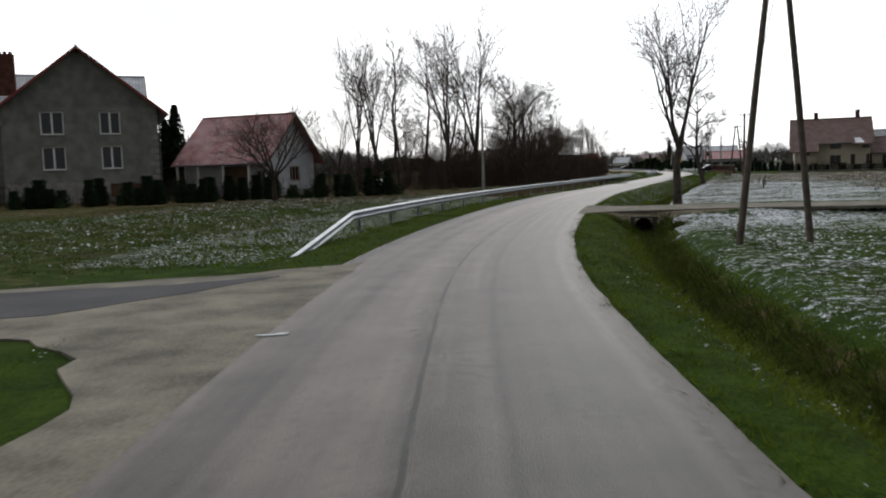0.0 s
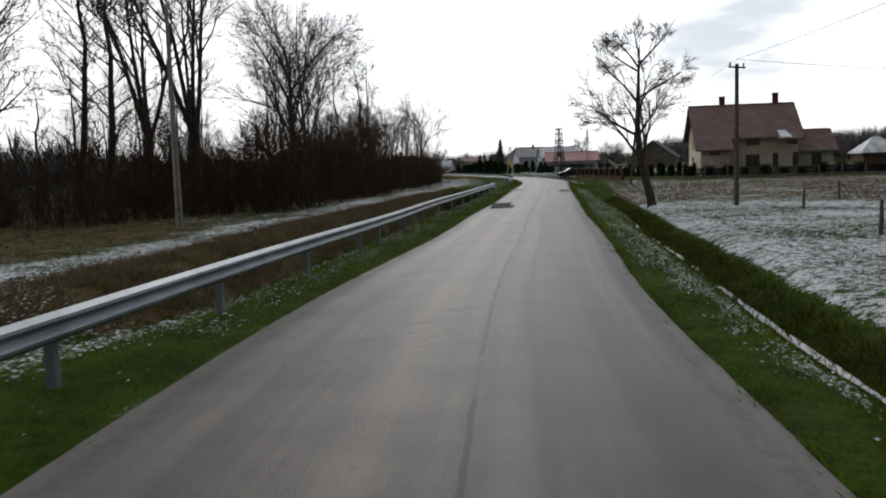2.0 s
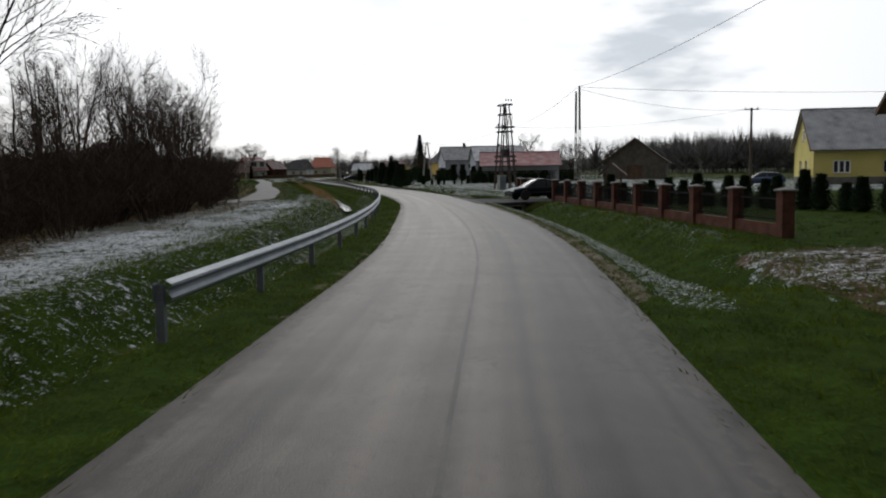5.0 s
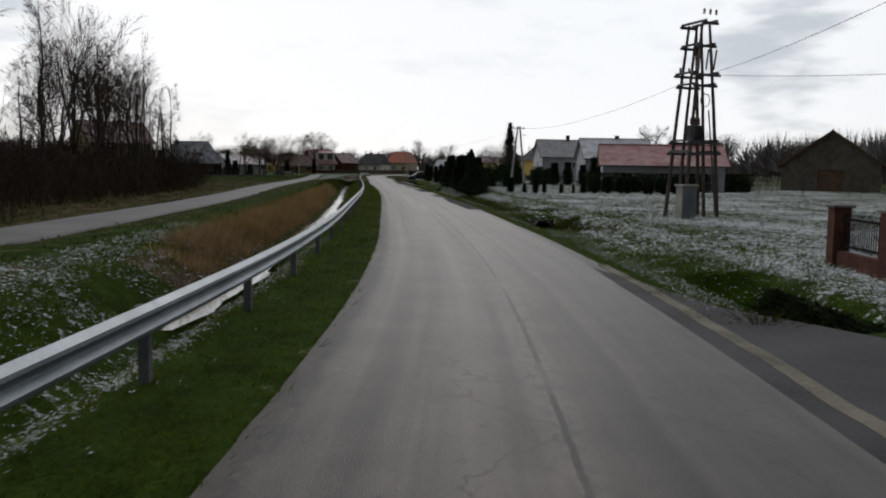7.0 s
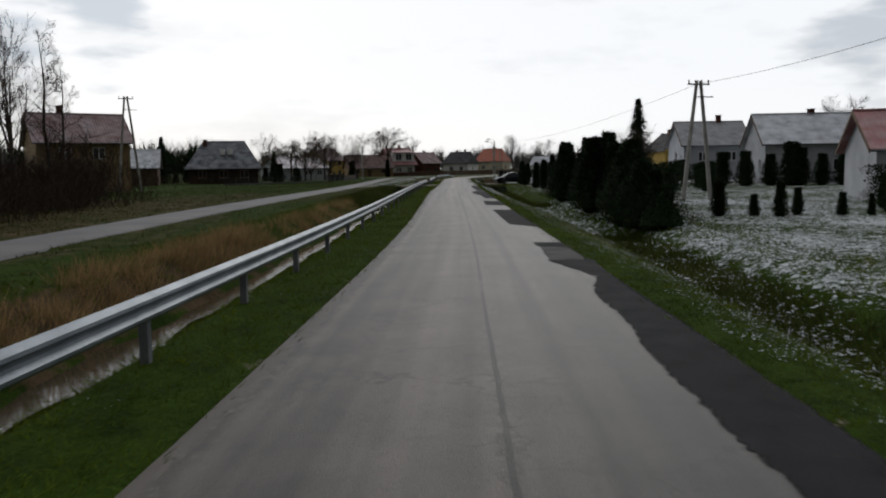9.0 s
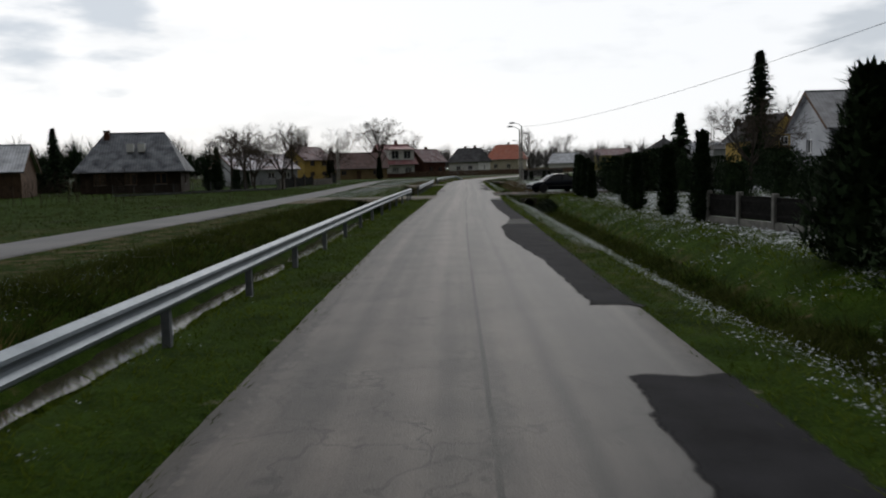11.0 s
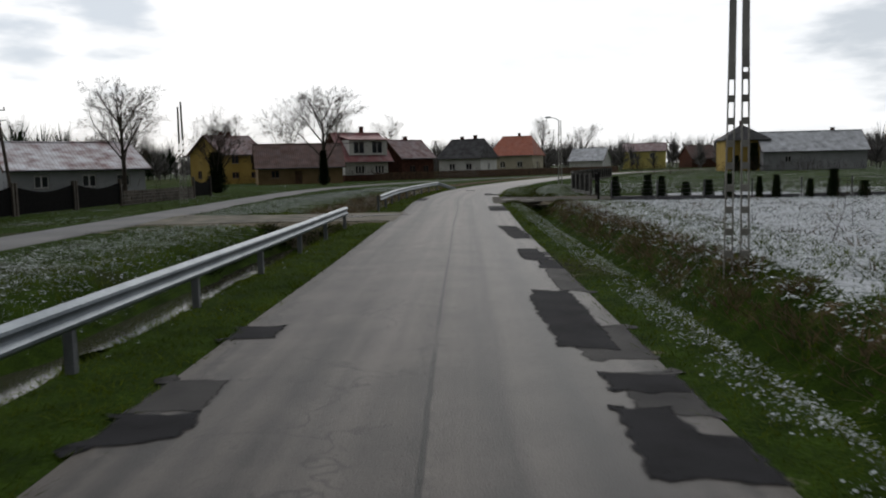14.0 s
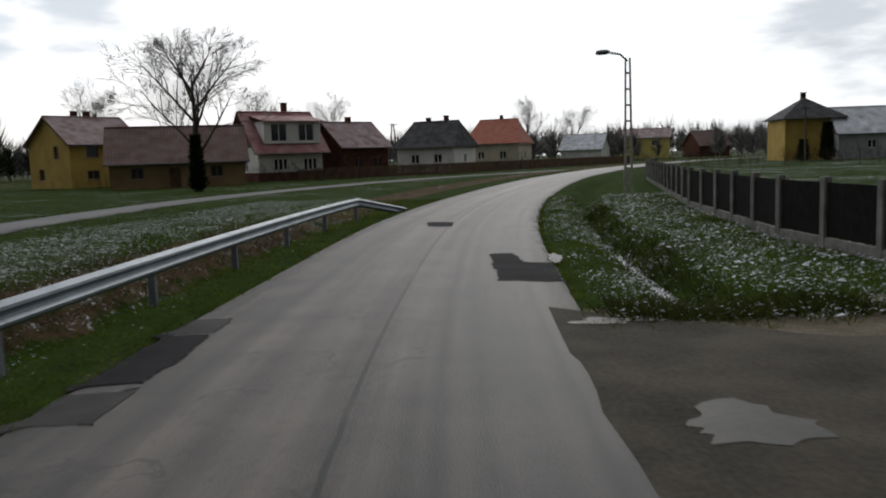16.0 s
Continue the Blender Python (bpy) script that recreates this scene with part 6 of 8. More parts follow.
house("house", 34.2, 464, 48, 9, 9, 5.2, 8.2, "render_yellow", "roof_maroon", "yellow two-storey house with a maroon gabled roof", wins=[("f", 2.0, 3.5, 1.5, 1.3), ("f", 6.0, 3.5, 1.5, 1.3), ("f", 2.0, 1.0, 1.5, 1.0), ("f", 6.0, 1.0, 1.5, 1.0), ("l", 2.0, 1.0, 1.2, 1.3), ("l", 5.6, 3.4, 1.0, 1.5)],
      frame_mat="brown_frame", chimneys=[(-0.8, 0.5, 9.0), (0.8, 0.5, 9.0)])
house("house", 48.0, 450, 12, 13, 8, 2.8, 6.1, "render_brown", "roof_brown", "low ochre cottage with a long brown roof", wins=[("f", 2.0, 1.0, 1.2, 1.1), ("f", 9.6, 1.0, 1.2, 1.1), ("r", 2.6, 1.0, 1.2, 1.1)], doors=[("f", 5.6, 1.1, 2.0)], frame_mat="brown_frame")
wh = house("house", 56.4, 468, 30, 8.6, 8.4, 4.1, 8.4, "render_white", "roof_red", "white house with red roofs and a wide dormer", wins=[("f", 2.0, 1.2, 1.9, 1.5, 3), ("f", 6.0, 1.2, 1.9, 1.5, 3), ("l", 3.4, 1.2, 1.6, 1.4), ("l", 3.0, 5.0, 0.9, 1.3)], over=0.9, chimneys=[(1.5, 0.4, 9.7)], plinth=1.0, plinth_mat="brick", gable_mat="board")


def dormer(parent, u0, u1, y0, z0, z1, depth, wall, roof):
    """A wide dormer with two windows on the front roof slope."""
    g = Geo()
    m = pose(u0, y0, 0)
    w = u1 - u0
    holes = [(w * 0.12, z0 + 0.35, w * 0.4, z1 - 0.35), (w * 0.6, z0 + 0.35, w * 0.88, z1 - 0.35)]
    wall_face(g, m, w, z0, z1, holes)
    g.add([(u0, y0, z0), (u0, y0, z1), (u0, y0 + depth, z1)], [(0, 1, 2)]).add([(u1, y0, z0), (u1, y0 + depth, z1), (u1, y0, z1)], [(0, 1, 2)])
    d = part("dormer", g, wall, parent)
    for h in holes:
        fr = Geo()
        for a, b in ((h[0], h[0] + 0.09), ((h[0] + h[2]) / 2 - 0.05, (h[0] + h[2]) / 2 + 0.05), (h[2] - 0.09, h[2])):
            fr.box(a, 0.1, h[1], b, 0.16, h[3], m)
        part("window_frame", fr, "white_frame", d)
        part("pane", Geo().box(h[0], 0.13, h[1], h[2], 0.15, h[3], m), "glass", d)
    part("dormer_roof", Geo().add([(u0 - 0.3, y0 - 0.5, z1 - 0.1), (u1 + 0.3, y0 - 0.5, z1 - 0.1), (u1 + 0.3, y0 + depth + 0.6, z1 + 0.75), (u0 - 0.3, y0 + depth + 0.6, z1 + 0.75), (u0 - 0.3, y0 - 0.5, z1 + 0.04), (u1 + 0.3, y0 - 0.5, z1 + 0.04), (u1 + 0.3, y0 + depth + 0.6, z1 + 0.9), (u0 - 0.3, y0 + depth + 0.6, z1 + 0.9)],
                                  [(3, 2, 1, 0), (4, 5, 6, 7), (0, 1, 5, 4), (1, 2, 6, 5), (2, 3, 7, 6), (3, 0, 4, 7)]), roof, d)


dormer(wh, -3.4, 4.2, -4.2, 4.5, 7.2, 3.0, "render_white", "roof_red")
house("house", 65.4, 473, 38, 7.6, 7.6, 4.1, 7.1, "brick", "roof_maroon", "small red-brick house with a snow-dusted roof", wins=[("f", 2, 1.2, 1.3, 1.3), ("f", 5.2, 1.2, 1.3, 1.3)], chimneys=[(0.3, 0.2, 7.9)], frame_mat="brown_frame")
house("house", 78.5, 485, -28, 9, 9, 4.0, 7.4, "render_white", "roof_dark", "pale rendered house with a dark roof and white chimneys", wins=[("f", 2.2, 1.4, 1.3, 1.3), ("f", 5.8, 1.4, 1.3, 1.3), ("r", 4, 1.4, 1.2, 1.3)], hip=1.2, chimneys=[(-1.4, 0.4, 8.1), (1.5, 0.4, 8.3)])
house("house", 95, 527, -26, 11, 10, 4.9, 9.3, "render_cream", "roof_orange", "cream house with a bright orange tiled roof", wins=[("f", 2.5, 1.6, 1.4, 1.5), ("f", 7, 1.6, 1.4, 1.5), ("r", 4, 1.6, 1.3, 1.4)], hip=2.0, chimneys=[(0.6, 0.2, 10.2)])

# ---- houses, east side ----
rh = house("house", 66.6, 142.0, -22, 11.4, 9, 5.0, 8.6, "render_cream", "roof_brown", "cream two-storey house with a steep red-brown roof", wins=[
    ("f", 5.5, 3.6, 1.65, 1.3), ("f", 8.6, 3.6, 0.7, 1.4, 1), ("f", 10.3, 3.6, 1.2, 0.8, 1), ("f", 5.5, 1.0, 1.65, 1.5), ("f", 8.6, 1.0, 0.7, 1.6, 1), ("f", 10.9, 1.0, 0.6, 1.6, 1), ("f", 1.8, 2.9, 1.2, 0.6, 1), ("l", 3.5, 1.0, 1.3, 1.4), ("l", 3.5, 3.4, 1.3, 1.4)],
    frame_mat="brown_frame", chimneys=[(-2.2, 0.3, 9.8), (4.2, 0.3, 10.0)], over=0.8)
part("bay_wall", Geo().box(-5.7, -6.3, -0.4, -2.4, -4.501, 3.4), "render_cream", rh)
sl = 3.6 / 4.5
part("bay_roof", Geo().add([(u, yy, 5.0 + 0.17 - sl * (-4.5 - yy) + o) for o in (0.0, -0.16) for u, yy in ((-6.4, -7.0), (-2.0, -7.0), (-2.0, -4.0), (-6.4, -4.0))],
                           [(0, 1, 2, 3), (7, 6, 5, 4), (0, 4, 5, 1), (1, 5, 6, 2), (2, 6, 7, 3), (3, 7, 4, 0)]), "roof_brown", rh, "red-brown roof running down over the bay")
bw = part("bay_window", Geo().box(-4.7, -6.36, 2.5, -3.4, -6.302, 3.1), "brown_frame", rh)
part("pane", Geo().box(-4.62, -6.372, 2.58, -3.48, -6.362, 3.02), "glass", bw)
so = part("side_roof", Geo().add([(u, yy, zz + o) for o in (0.0, -0.12) for u, yy, zz in ((3.2, -5.9, 4.25), (6.0, -5.9, 4.25), (6.0, -4.3, 5.5), (3.2, -4.3, 5.5))],
                            [(0, 1, 2, 3), (7, 6, 5, 4), (0, 4, 5, 1), (1, 5, 6, 2), (2, 6, 7, 3), (3, 7, 4, 0)]), "roof_brown", rh, "small lean-to roof over the door")
part("snow_patch", Geo().add([(u, yy, zz + 0.02) for u, yy, zz in ((3.5, -5.7, 4.41), (4.9, -5.7, 4.41), (4.3, -4.6, 5.26), (3.4, -4.6, 5.26))], [(0, 1, 2, 3)]), "snow", so, "patch of snow")
house("annex", 74.2, 138.9, -22, 4, 6, 3.0, 5.2, "render_cream", "roof_brown", "lower cream annex with a red-brown roof", "annex", wins=[("f", 1.5, 1.0, 1.2, 1.4)], frame_mat="brown_frame")
house("gazebo", 93.6, 150.4, -20, 5, 4.6, 2.6, 4.4, "board", "roof_snow", "timber hut under a snow-covered pyramid roof", "hut", hip=2.4)
house("house", 103.7, 193.5, -28, 11, 9, 4.1, 8.2, "render_lemon", "roof_grey", "lemon-yellow house with a grey roof", wins=[("l", 2.5, 1.2, 1.2, 1.4), ("l", 5.2, 1.2, 1.2, 1.4), ("f", 2.0, 1.2, 1.8, 1.4, 3), ("f", 7, 1.2, 1.4, 1.4), ("l", 4, 4.8, 1.0, 1.3)], plinth=0.8)


def well_shelter(x, y, rz):
    """An open garden shelter over a well: posts, a gabled roof and a brick well ring."""
    t = thing("well_shelter", pose(x, y, ground_z(x, y), 0, 0, rz) @ Matrix.Scale(0.78, 4), "open timber well shelter with a red-brown gabled roof", "shelter")
    for sx in (-1, 1):
        for sy in (-1, 1):
            part("post", Geo().box(sx * 1.1 - 0.07, sy * 0.8 - 0.07, -0.3, sx * 1.1 + 0.07, sy * 0.8 + 0.07, 2.2, bevel=0.01), "board", t)
    g = Geo()
    for s in (-1, 1):
        q = [(u, yy, zz + o) for u in (-1.6, 1.6) for yy, zz in ((s * 1.35, 1.95), (0, 3.1)) for o in (0, 0.08)]
        g.add(q, [(0, 2, 6, 4), (1, 5, 7, 3), (0, 1, 3, 2), (4, 6, 7, 5), (0, 4, 5, 1)])
    part("roof", g, "roof_brown", t)
    ring = [[(0.6 * math.cos(a * math.pi / 7), 0.6 * math.sin(a * math.pi / 7), z) for a in range(14)] for z in (-0.2, 0.75)]
    part("well_ring", Geo().sheet(ring, True).add(ring[1], [tuple(range(14))]), "brick", t)


well_shelter(64.3, 177.0, 58)
house("barn", 117.4, 264.4, 56, 14, 11.6, 3.4, 7.6, "barn_boards", "roof_dark", "weathered timber barn with a dark gabled roof", "barn", doors=[("l", 4.3, 3.0, 2.7, "board")])
house("farm_building", 87.5, 253, -20, 13, 9, 2.9, 5.0, "render_grey", "roof_red", "long low pale building with a red tin roof", "farm building", wins=[("f", 2, 1.0, 1.3, 1.1), ("f", 6, 1.0, 1.3, 1.1), ("f", 10, 1.0, 1.3, 1.1), ("r", 4, 1.0, 1.2, 1.1)])
house("house", 99.5, 296, -10, 11, 8.5, 4.4, 7.4, "render_grey", "roof_snow", "pale grey house with a snow-dusted gabled roof", wins=[("l", 3, 1.3, 1.2, 1.3), ("l", 6, 1.3, 1.2, 1.3), ("f", 2.5, 1.3, 1.4, 1.3), ("f", 7, 1.3, 1.4, 1.3)], chimneys=[(0.5, 0.2, 8.0)])
house("house", 99.5, 324, -6, 9, 9, 5.0, 8.1, "render_grey", "roof_grey", "grey house with a snow-dusted roof", wins=[("f", 2, 2.6, 1.3, 1.3), ("f", 6, 2.6, 1.3, 1.3), ("f", 10, 2.6, 1.3, 1.3), ("l", 4, 2.6, 1.3, 1.3)], chimneys=[(1.5, 0, 9.1)])
house("house", 128, 402, -14, 7.0, 7.0, 4.6, 6.4, "render_yellow", "roof_dark", "yellow house with a dark roof", wins=[("f", 2, 2.8, 1.2, 1.3), ("f", 5.5, 2.8, 1.2, 1.3), ("l", 3.5, 2.8, 1.2, 1.3)])
house("house", 106, 357, 95, 9, 6.6, 5.0, 7.8, "render_yellow", "roof_dark", "yellow gabled house with a dark roof behind garden shrubs", wins=[("l", 2.6, 1.2, 1.3, 1.3), ("l", 2.7, 4.0, 1.1, 1.1)], chimneys=[(0.5, 0.3, 8.6)])
house("house", 119, 401, -18, 5.6, 6, 4.3, 5.0, "render_grey", "roof_dark", "grey block-shaped house with a flat roof", wins=[("f", 0.8, 2.2, 1.2, 1.2), ("f", 3.4, 2.2, 1.2, 1.2), ("l", 2.3, 2.2, 1.2, 1.2)], over=0.3)
house("house", 133, 479, -10, 8.0, 8.0, 6.4, 9.0, "render_yellow", "roof_dark", "yellow square house with a dark hipped roof", wins=[("r", 3, 4.2, 1.2, 1.4)], hip=4.4, over=0.7, chimneys=[(0, 0.4, 9.9)])
house("farm_building", 144.5, 474.5, -10, 19, 8, 3.9, 7.3, "render_grey", "roof_snow", "grey outbuilding with a snowy metal roof", "farm building", wins=[("f", 4, 1.5, 1.2, 1.2)], chimneys=[(4.5, 0.2, 8.0)])
house("house", 150, 597, -20, 14, 11, 6.0, 8.5, "render_lemon", "roof_maroon", "distant yellow house with a maroon roof", wins=[("f", 3, 3.6, 1.6, 1.6), ("f", 9, 3.6, 1.6, 1.6)])
house("house", 170, 600, 10, 10, 9, 3.5, 7.5, "brick", "roof_brown", "distant brick house with a brown roof")
house("house", 122, 560, -30, 10, 9, 3.2, 6.5, "render_white", "roof_snow", "distant white house under a snowy roof")
house("house", 60, 545, 20, 10, 9, 3.4, 6.8, "render_white", "roof_grey", "distant white house with a grey roof")

# ---- poles ----
a_pole(9.9, 24.5, 9.2, 2.3, 4, "tarred wooden A-shaped utility pole", wood="wood_pole", legs_r=0.095)
straight_pole(32.2, 88.1, 7.5, 20, "wooden utility pole with a crossbar")
a_pole(44.3, 124.5, 7.6, 1.9, -20, "wooden A-shaped utility pole", wood="wood_pole")
ladder_pole(4.0, 82.0, 8.6, 10, "slim pale concrete lighting mast", gap=0.14, name="lighting_mast")
twin_pole(56.4, 167.2, 7.4, -32, "two pale slotted concrete poles standing side by side behind a fence", name="utility_pole")
straight_pole(81.5, 182.7, 7.5, -20, "wooden utility pole by a garden", z=-0.1)
twin_pole(69.5, 332.6, 6.1, -20, "two slotted concrete street lamp poles, each with a lamp head", lamps=2)
ladder_pole(79.9, 399.7, 6.5, -14, "concrete street lamp pole with two lamp heads", lamps=2)
a_pole(27.2, 292, 9.6, 2.2, 20, "concrete A-shaped utility pole", wood="concrete")
a_pole(71.2, 254.8, 7.0, 1.9, 10, "concrete A-shaped utility pole", wood="concrete")
a_pole(34, 380, 7.2, 1.6, 20, "weathered A-shaped utility pole", wood="wood_pole")
twin_pole(48.3, 376, 7.0, 20, "two slim slotted concrete poles by the lane", name="utility_pole")
twin_pole(115, 398, 9.5, 0, "two slim pale concrete poles side by side", gap=0.5, name="utility_pole")
straight_pole(126, 466, 7.2, 0, "wooden utility pole by a yellow house")
a_pole(72, 486, 7.5, 1.4, 0, "distant A-shaped utility pole")
a_pole(100, 560, 7.5, 1.4, 0, "distant A-shaped utility pole")


def transformer_tower(x, y, rz):
    """A pole-mounted transformer on two A-frames."""
    t = thing("transformer_tower", pose(x, y, ground_z(x, y), 0, 0, rz), "tall wooden transformer tower on four splayed legs", "transformer tower")
    for s in (-1, 1):
        for q in (-1, 1):
            part("leg", Geo().tube([(s * 0.98, q * 0.72, -0.5), (s * 0.58, q * 0.6, 4.7), (s * 0.2, q * 0.48, 8.9)], [0.095, 0.08, 0.062], 9), "wood_pole", t)
        part("leg", Geo().tube([(s * 0.80, 0.05, -0.5), (s * 0.45, 0.03, 4.8), (s * 0.12, 0, 8.9)], [0.085, 0.075, 0.06], 9), "wood_pole", t)
    for z, hx, hy in ((2.9, 0.85, 0.72), (3.4, 0.8, 0.7), (6.0, 0.55, 0.62), (6.5, 0.7, 0.62), (7.8, 0.42, 0.6), (8.8, 0.33, 0.8)):
        g = Geo()
        for q in (-1, 1):
            g.box(-hx - 0.1, q * hy - 0.06, z, hx + 0.1, q * hy + 0.06, z + 0.12)
        for s in (-1, 1):
            g.box(s * hx * 0.9 - 0.05, -hy - 0.1, z + 0.125, s * hx * 0.9 + 0.05, hy + 0.1, z + 0.22)
        part("cross_piece", g, "steel", t)
    tank = part("transformer", Geo().box(-0.3, -0.28, 3.55, 0.3, 0.28, 4.3, None, 0.05), "steel", t, "grey transformer tank")
    for i in range(6):
        part("fin", Geo().box(-0.27 + i * 0.1, -0.36, 3.65, -0.24 + i * 0.1, -0.285, 4.2), "steel", tank)
    for u in (-0.3, 0, 0.3):
        insulator(t, (u * 0.7, 0.0, 4.31), 1.6)
        insulator(t, (u * 1.1, -0.75, 9.25), 1.2)
        insulator(t, (u * 1.6, 0.62, 6.75), 1.2)
        part("fuse", Geo().tube([(u * 1.4, -0.62, 6.8), (u * 1.5, -0.75, 7.7)], [0.04, 0.04], 6), "porcelain", t)
    loop = [(0.25 * math.cos(a), -0.66, 5.4 + 0.3 * math.sin(a)) for a in [i * 0.42 for i in range(16)]]
    part("cable_loop", Geo().tube(loop, [0.025] * 16, 5), "wire", t)
    part("cable", Geo().tube([(0.5, -0.3, 5.0), (0.62, -0.5, 3.0), (0.8, -0.72, 0.2)], [0.04, 0.04, 0.04], 6), "wire", t)
    return t


transformer_tower(64.4, 200.6, 10)
cab = thing("switch_cabinet", pose(63.6, 199.6, ground_z(63.6, 199.6), 0, 0, 10), "pale concrete switch cabinet beside the transformer tower", "cabinet")
part("body", Geo().box(-0.4, -0.25, -0.1, 0.4, 0.25, 1.45, None, 0.03), "concrete", cab)
part("lid", Geo().box(-0.46, -0.31, 1.452, 0.46, 0.31, 1.55, None, 0.02), "concrete", cab)
for s in (0, 1):
    dr = part("door", Geo().box(-0.36 + s * 0.37, -0.275, 0.1, -0.01 + s * 0.37, -0.252, 1.35), "zinc", cab)
    part("hinge", Geo().box(-0.36 + s * 0.68, -0.29, 0.3, -0.33 + s * 0.68, -0.276, 0.4), "steel", dr)

for a, b, s in (((8.05, 19.4, 7.2), (32.2, 88.1, 7.3), 0.9), ((32.2, 88.1, 7.3), (44.3, 124.5, 7.4), 0.5), ((44.3, 124.5, 7.4), (56.4, 167.2, 7.3), 0.6), ((56.4, 167.2, 7.3), (64.4, 200.6, 6.5), 0.6),
                ((64.7, 200.4, 6.6), (81.5, 182.7, 7.3), 0.7), ((81.5, 182.7, 7.3), (150, 160, 8.0), 1.2), ((56.4, 167.2, 7.2), (81.5, 182.7, 7.3), 0.6), ((32.2, 88.1, 7.3), (80, 92, 8.0), 0.9), ((56.5, 167.2, 7.3), (110, 150, 9), 1.3), ((71.2, 254.8, 6.8), (69.5, 332.6, 6.0), 1.0), ((64.4, 200.6, 6.5), (71.2, 254.8, 6.8), 0.8)):
    wire(a, b, s)

# ---- fences ----


def brick_fence(pts, label, gate=False):
    """Brick pillars on a low brick wall with dark bar panels between them."""
    f = thing("garden_fence", pose(pts[0][0], pts[0][1], 0), label, "fence")
    o = Vector((pts[0][0], pts[0][1], 0))
    for i, p in enumerate(pts):
        q = Vector((p[0], p[1], 0)) - o
        z = ground_z(p[0], p[1])
        a = pts[min(i + 1, len(pts) - 1)]
        b = pts[max(i - 1, 0)]
        ang = math.atan2(a[1] - b[1], a[0] - b[0])
        m = Matrix.Translation(q) @ Matrix.Rotation(ang, 4, "Z")
        pil = part("pillar", Geo().box(-0.19, -0.19, z - 0.2, 0.19, 0.19, 1.32, m), "brick", f)
        part("cap", Geo().add([m @ Vector(v) for v in ((-0.25, -0.25, 1.322), (0.25, -0.25, 1.322), (0.25, 0.25, 1.322), (-0.25, 0.25, 1.322), (-0.25, -0.25, 1.37), (0.25, -0.25, 1.37), (0.25, 0.25, 1.37), (-0.25, 0.25, 1.37), (0, 0, 1.44))],
                               [(3, 2, 1, 0), (0, 1, 5, 4), (1, 2, 6, 5), (2, 3, 7, 6), (3, 0, 4, 7), (4, 5, 8), (5, 6, 8), (6, 7, 8), (7, 4, 8)]), "concrete_dark", pil)
        if i + 1 < len(pts):
            n = Vector((pts[i + 1][0], pts[i + 1][1], 0)) - o
            d = n - q
            w = d.length
            m2 = Matrix.Translation(q) @ Matrix.Rotation(math.atan2(d.y, d.x), 4, "Z")
            part("wall", Geo().box(0.19, -0.1, z - 0.2, w - 0.19, 0.1, 0.34, m2), "brick", f)
            pan = part("rail", Geo().box(0.19, -0.02, 0.44, w - 0.19, 0.02, 0.49, m2).box(0.19, -0.02, 1.05, w - 0.19, 0.02, 1.10, m2), "mesh_dark", f)
            bars = Geo()
            k = int((w - 0.5) / 0.11)
            for j in range(k):
                u = 0.28 + j * 0.11
                bars.box(u - 0.01, -0.01, 0.38, u + 0.01, 0.01, 1.2, m2)
            tagged(part("grille", bars, "mesh_dark", pan, "dark metal bars"), kind="stuff")


brick_fence([(54.9 - 0.66 * k, 167.4 - 3.2 * k) for k in range(0, 10)], "brick pillar garden fence with dark metal bars")
brick_fence([(58.1, 181.4), (57.4, 178.8), (57.0, 176.4)], "short brick pillar fence beside a driveway")


def post_fence(pts, label, h=1.45, panel=True, spacing=2.4, mat_name="concrete_grey", half=0.09):
    """Concrete posts with dark mesh panels on a low base."""
    f = thing("fence", pose(pts[0][0], pts[0][1], 0), label, "fence")
    o = Vector((pts[0][0], pts[0][1], 0))
    seq = []
    for a, b in zip(pts[:-1], pts[1:]):
        a, b = Vector((*a, 0)), Vector((*b, 0))
        n = max(1, round((b - a).length / spacing))
        seq += [a.lerp(b, i / n) for i in range(n)]
    seq.append(Vector((*pts[-1], 0)))
    for i, p in enumerate(seq):
        q = p - o
        z = ground_z(p.x, p.y)
        part("post", Geo().box(q.x - half, q.y - half, z - 0.2, q.x + half, q.y + half, h + z, None, 0.02), mat_name, f)
        if i + 1 < len(seq):
            d = seq[i + 1] - p
            m = Matrix.Translation(q) @ Matrix.Rotation(math.atan2(d.y, d.x), 4, "Z")
            w = d.length
            part("base", Geo().box(0.09, -0.06, z - 0.2, w - 0.09, 0.06, z + 0.22, m), mat_name, f)
            if not panel:
                for zz in (0.4, 0.62, 0.84, 1.06):
                    part("wire", Geo().tube([m @ Vector((0, 0, z + zz)), m @ Vector((w, 0, z + zz))], [0.008, 0.008], 4), "wire", f)
            if panel:
                g = Geo()
                k = int(w / 0.055)
                for j in range(1, k):
                    u = w * j / k
                    g.box(u - 0.017, -0.012, z + 0.25, u + 0.017, 0.012, z + h - 0.12, m)
                pn = tagged(part("panel", g, "mesh_dark", f, "dense dark slatted panel"), kind="stuff")
                part("rail", Geo().box(0.09, -0.03, z + 0.4, w - 0.09, -0.013, z + 0.46, m).box(0.09, -0.03, z + h - 0.3, w - 0.09, -0.013, z + h - 0.24, m), "mesh_dark", pn)


post_fence([(75.9, 370.5), (76.6, 379), (79.0, 390), (82.0, 400), (88.0, 420), (96, 440)], "concrete post fence with dark slatted panels along a garden")
post_fence([(75.2, 362.8), (92, 358), (130, 352)], "low dark wire fence on a dark base along a field", h=1.1, panel=False, spacing=2.6, mat_name="steel", half=0.035)
post_fence([(67.5, 278), (68.4, 270)], "picket fence of pale slats", h=1.1, spacing=2)
post_fence([(56.2, 137.6), (68, 132.8), (82, 127.2)], "dark garden fence before a cream house", h=1.2)


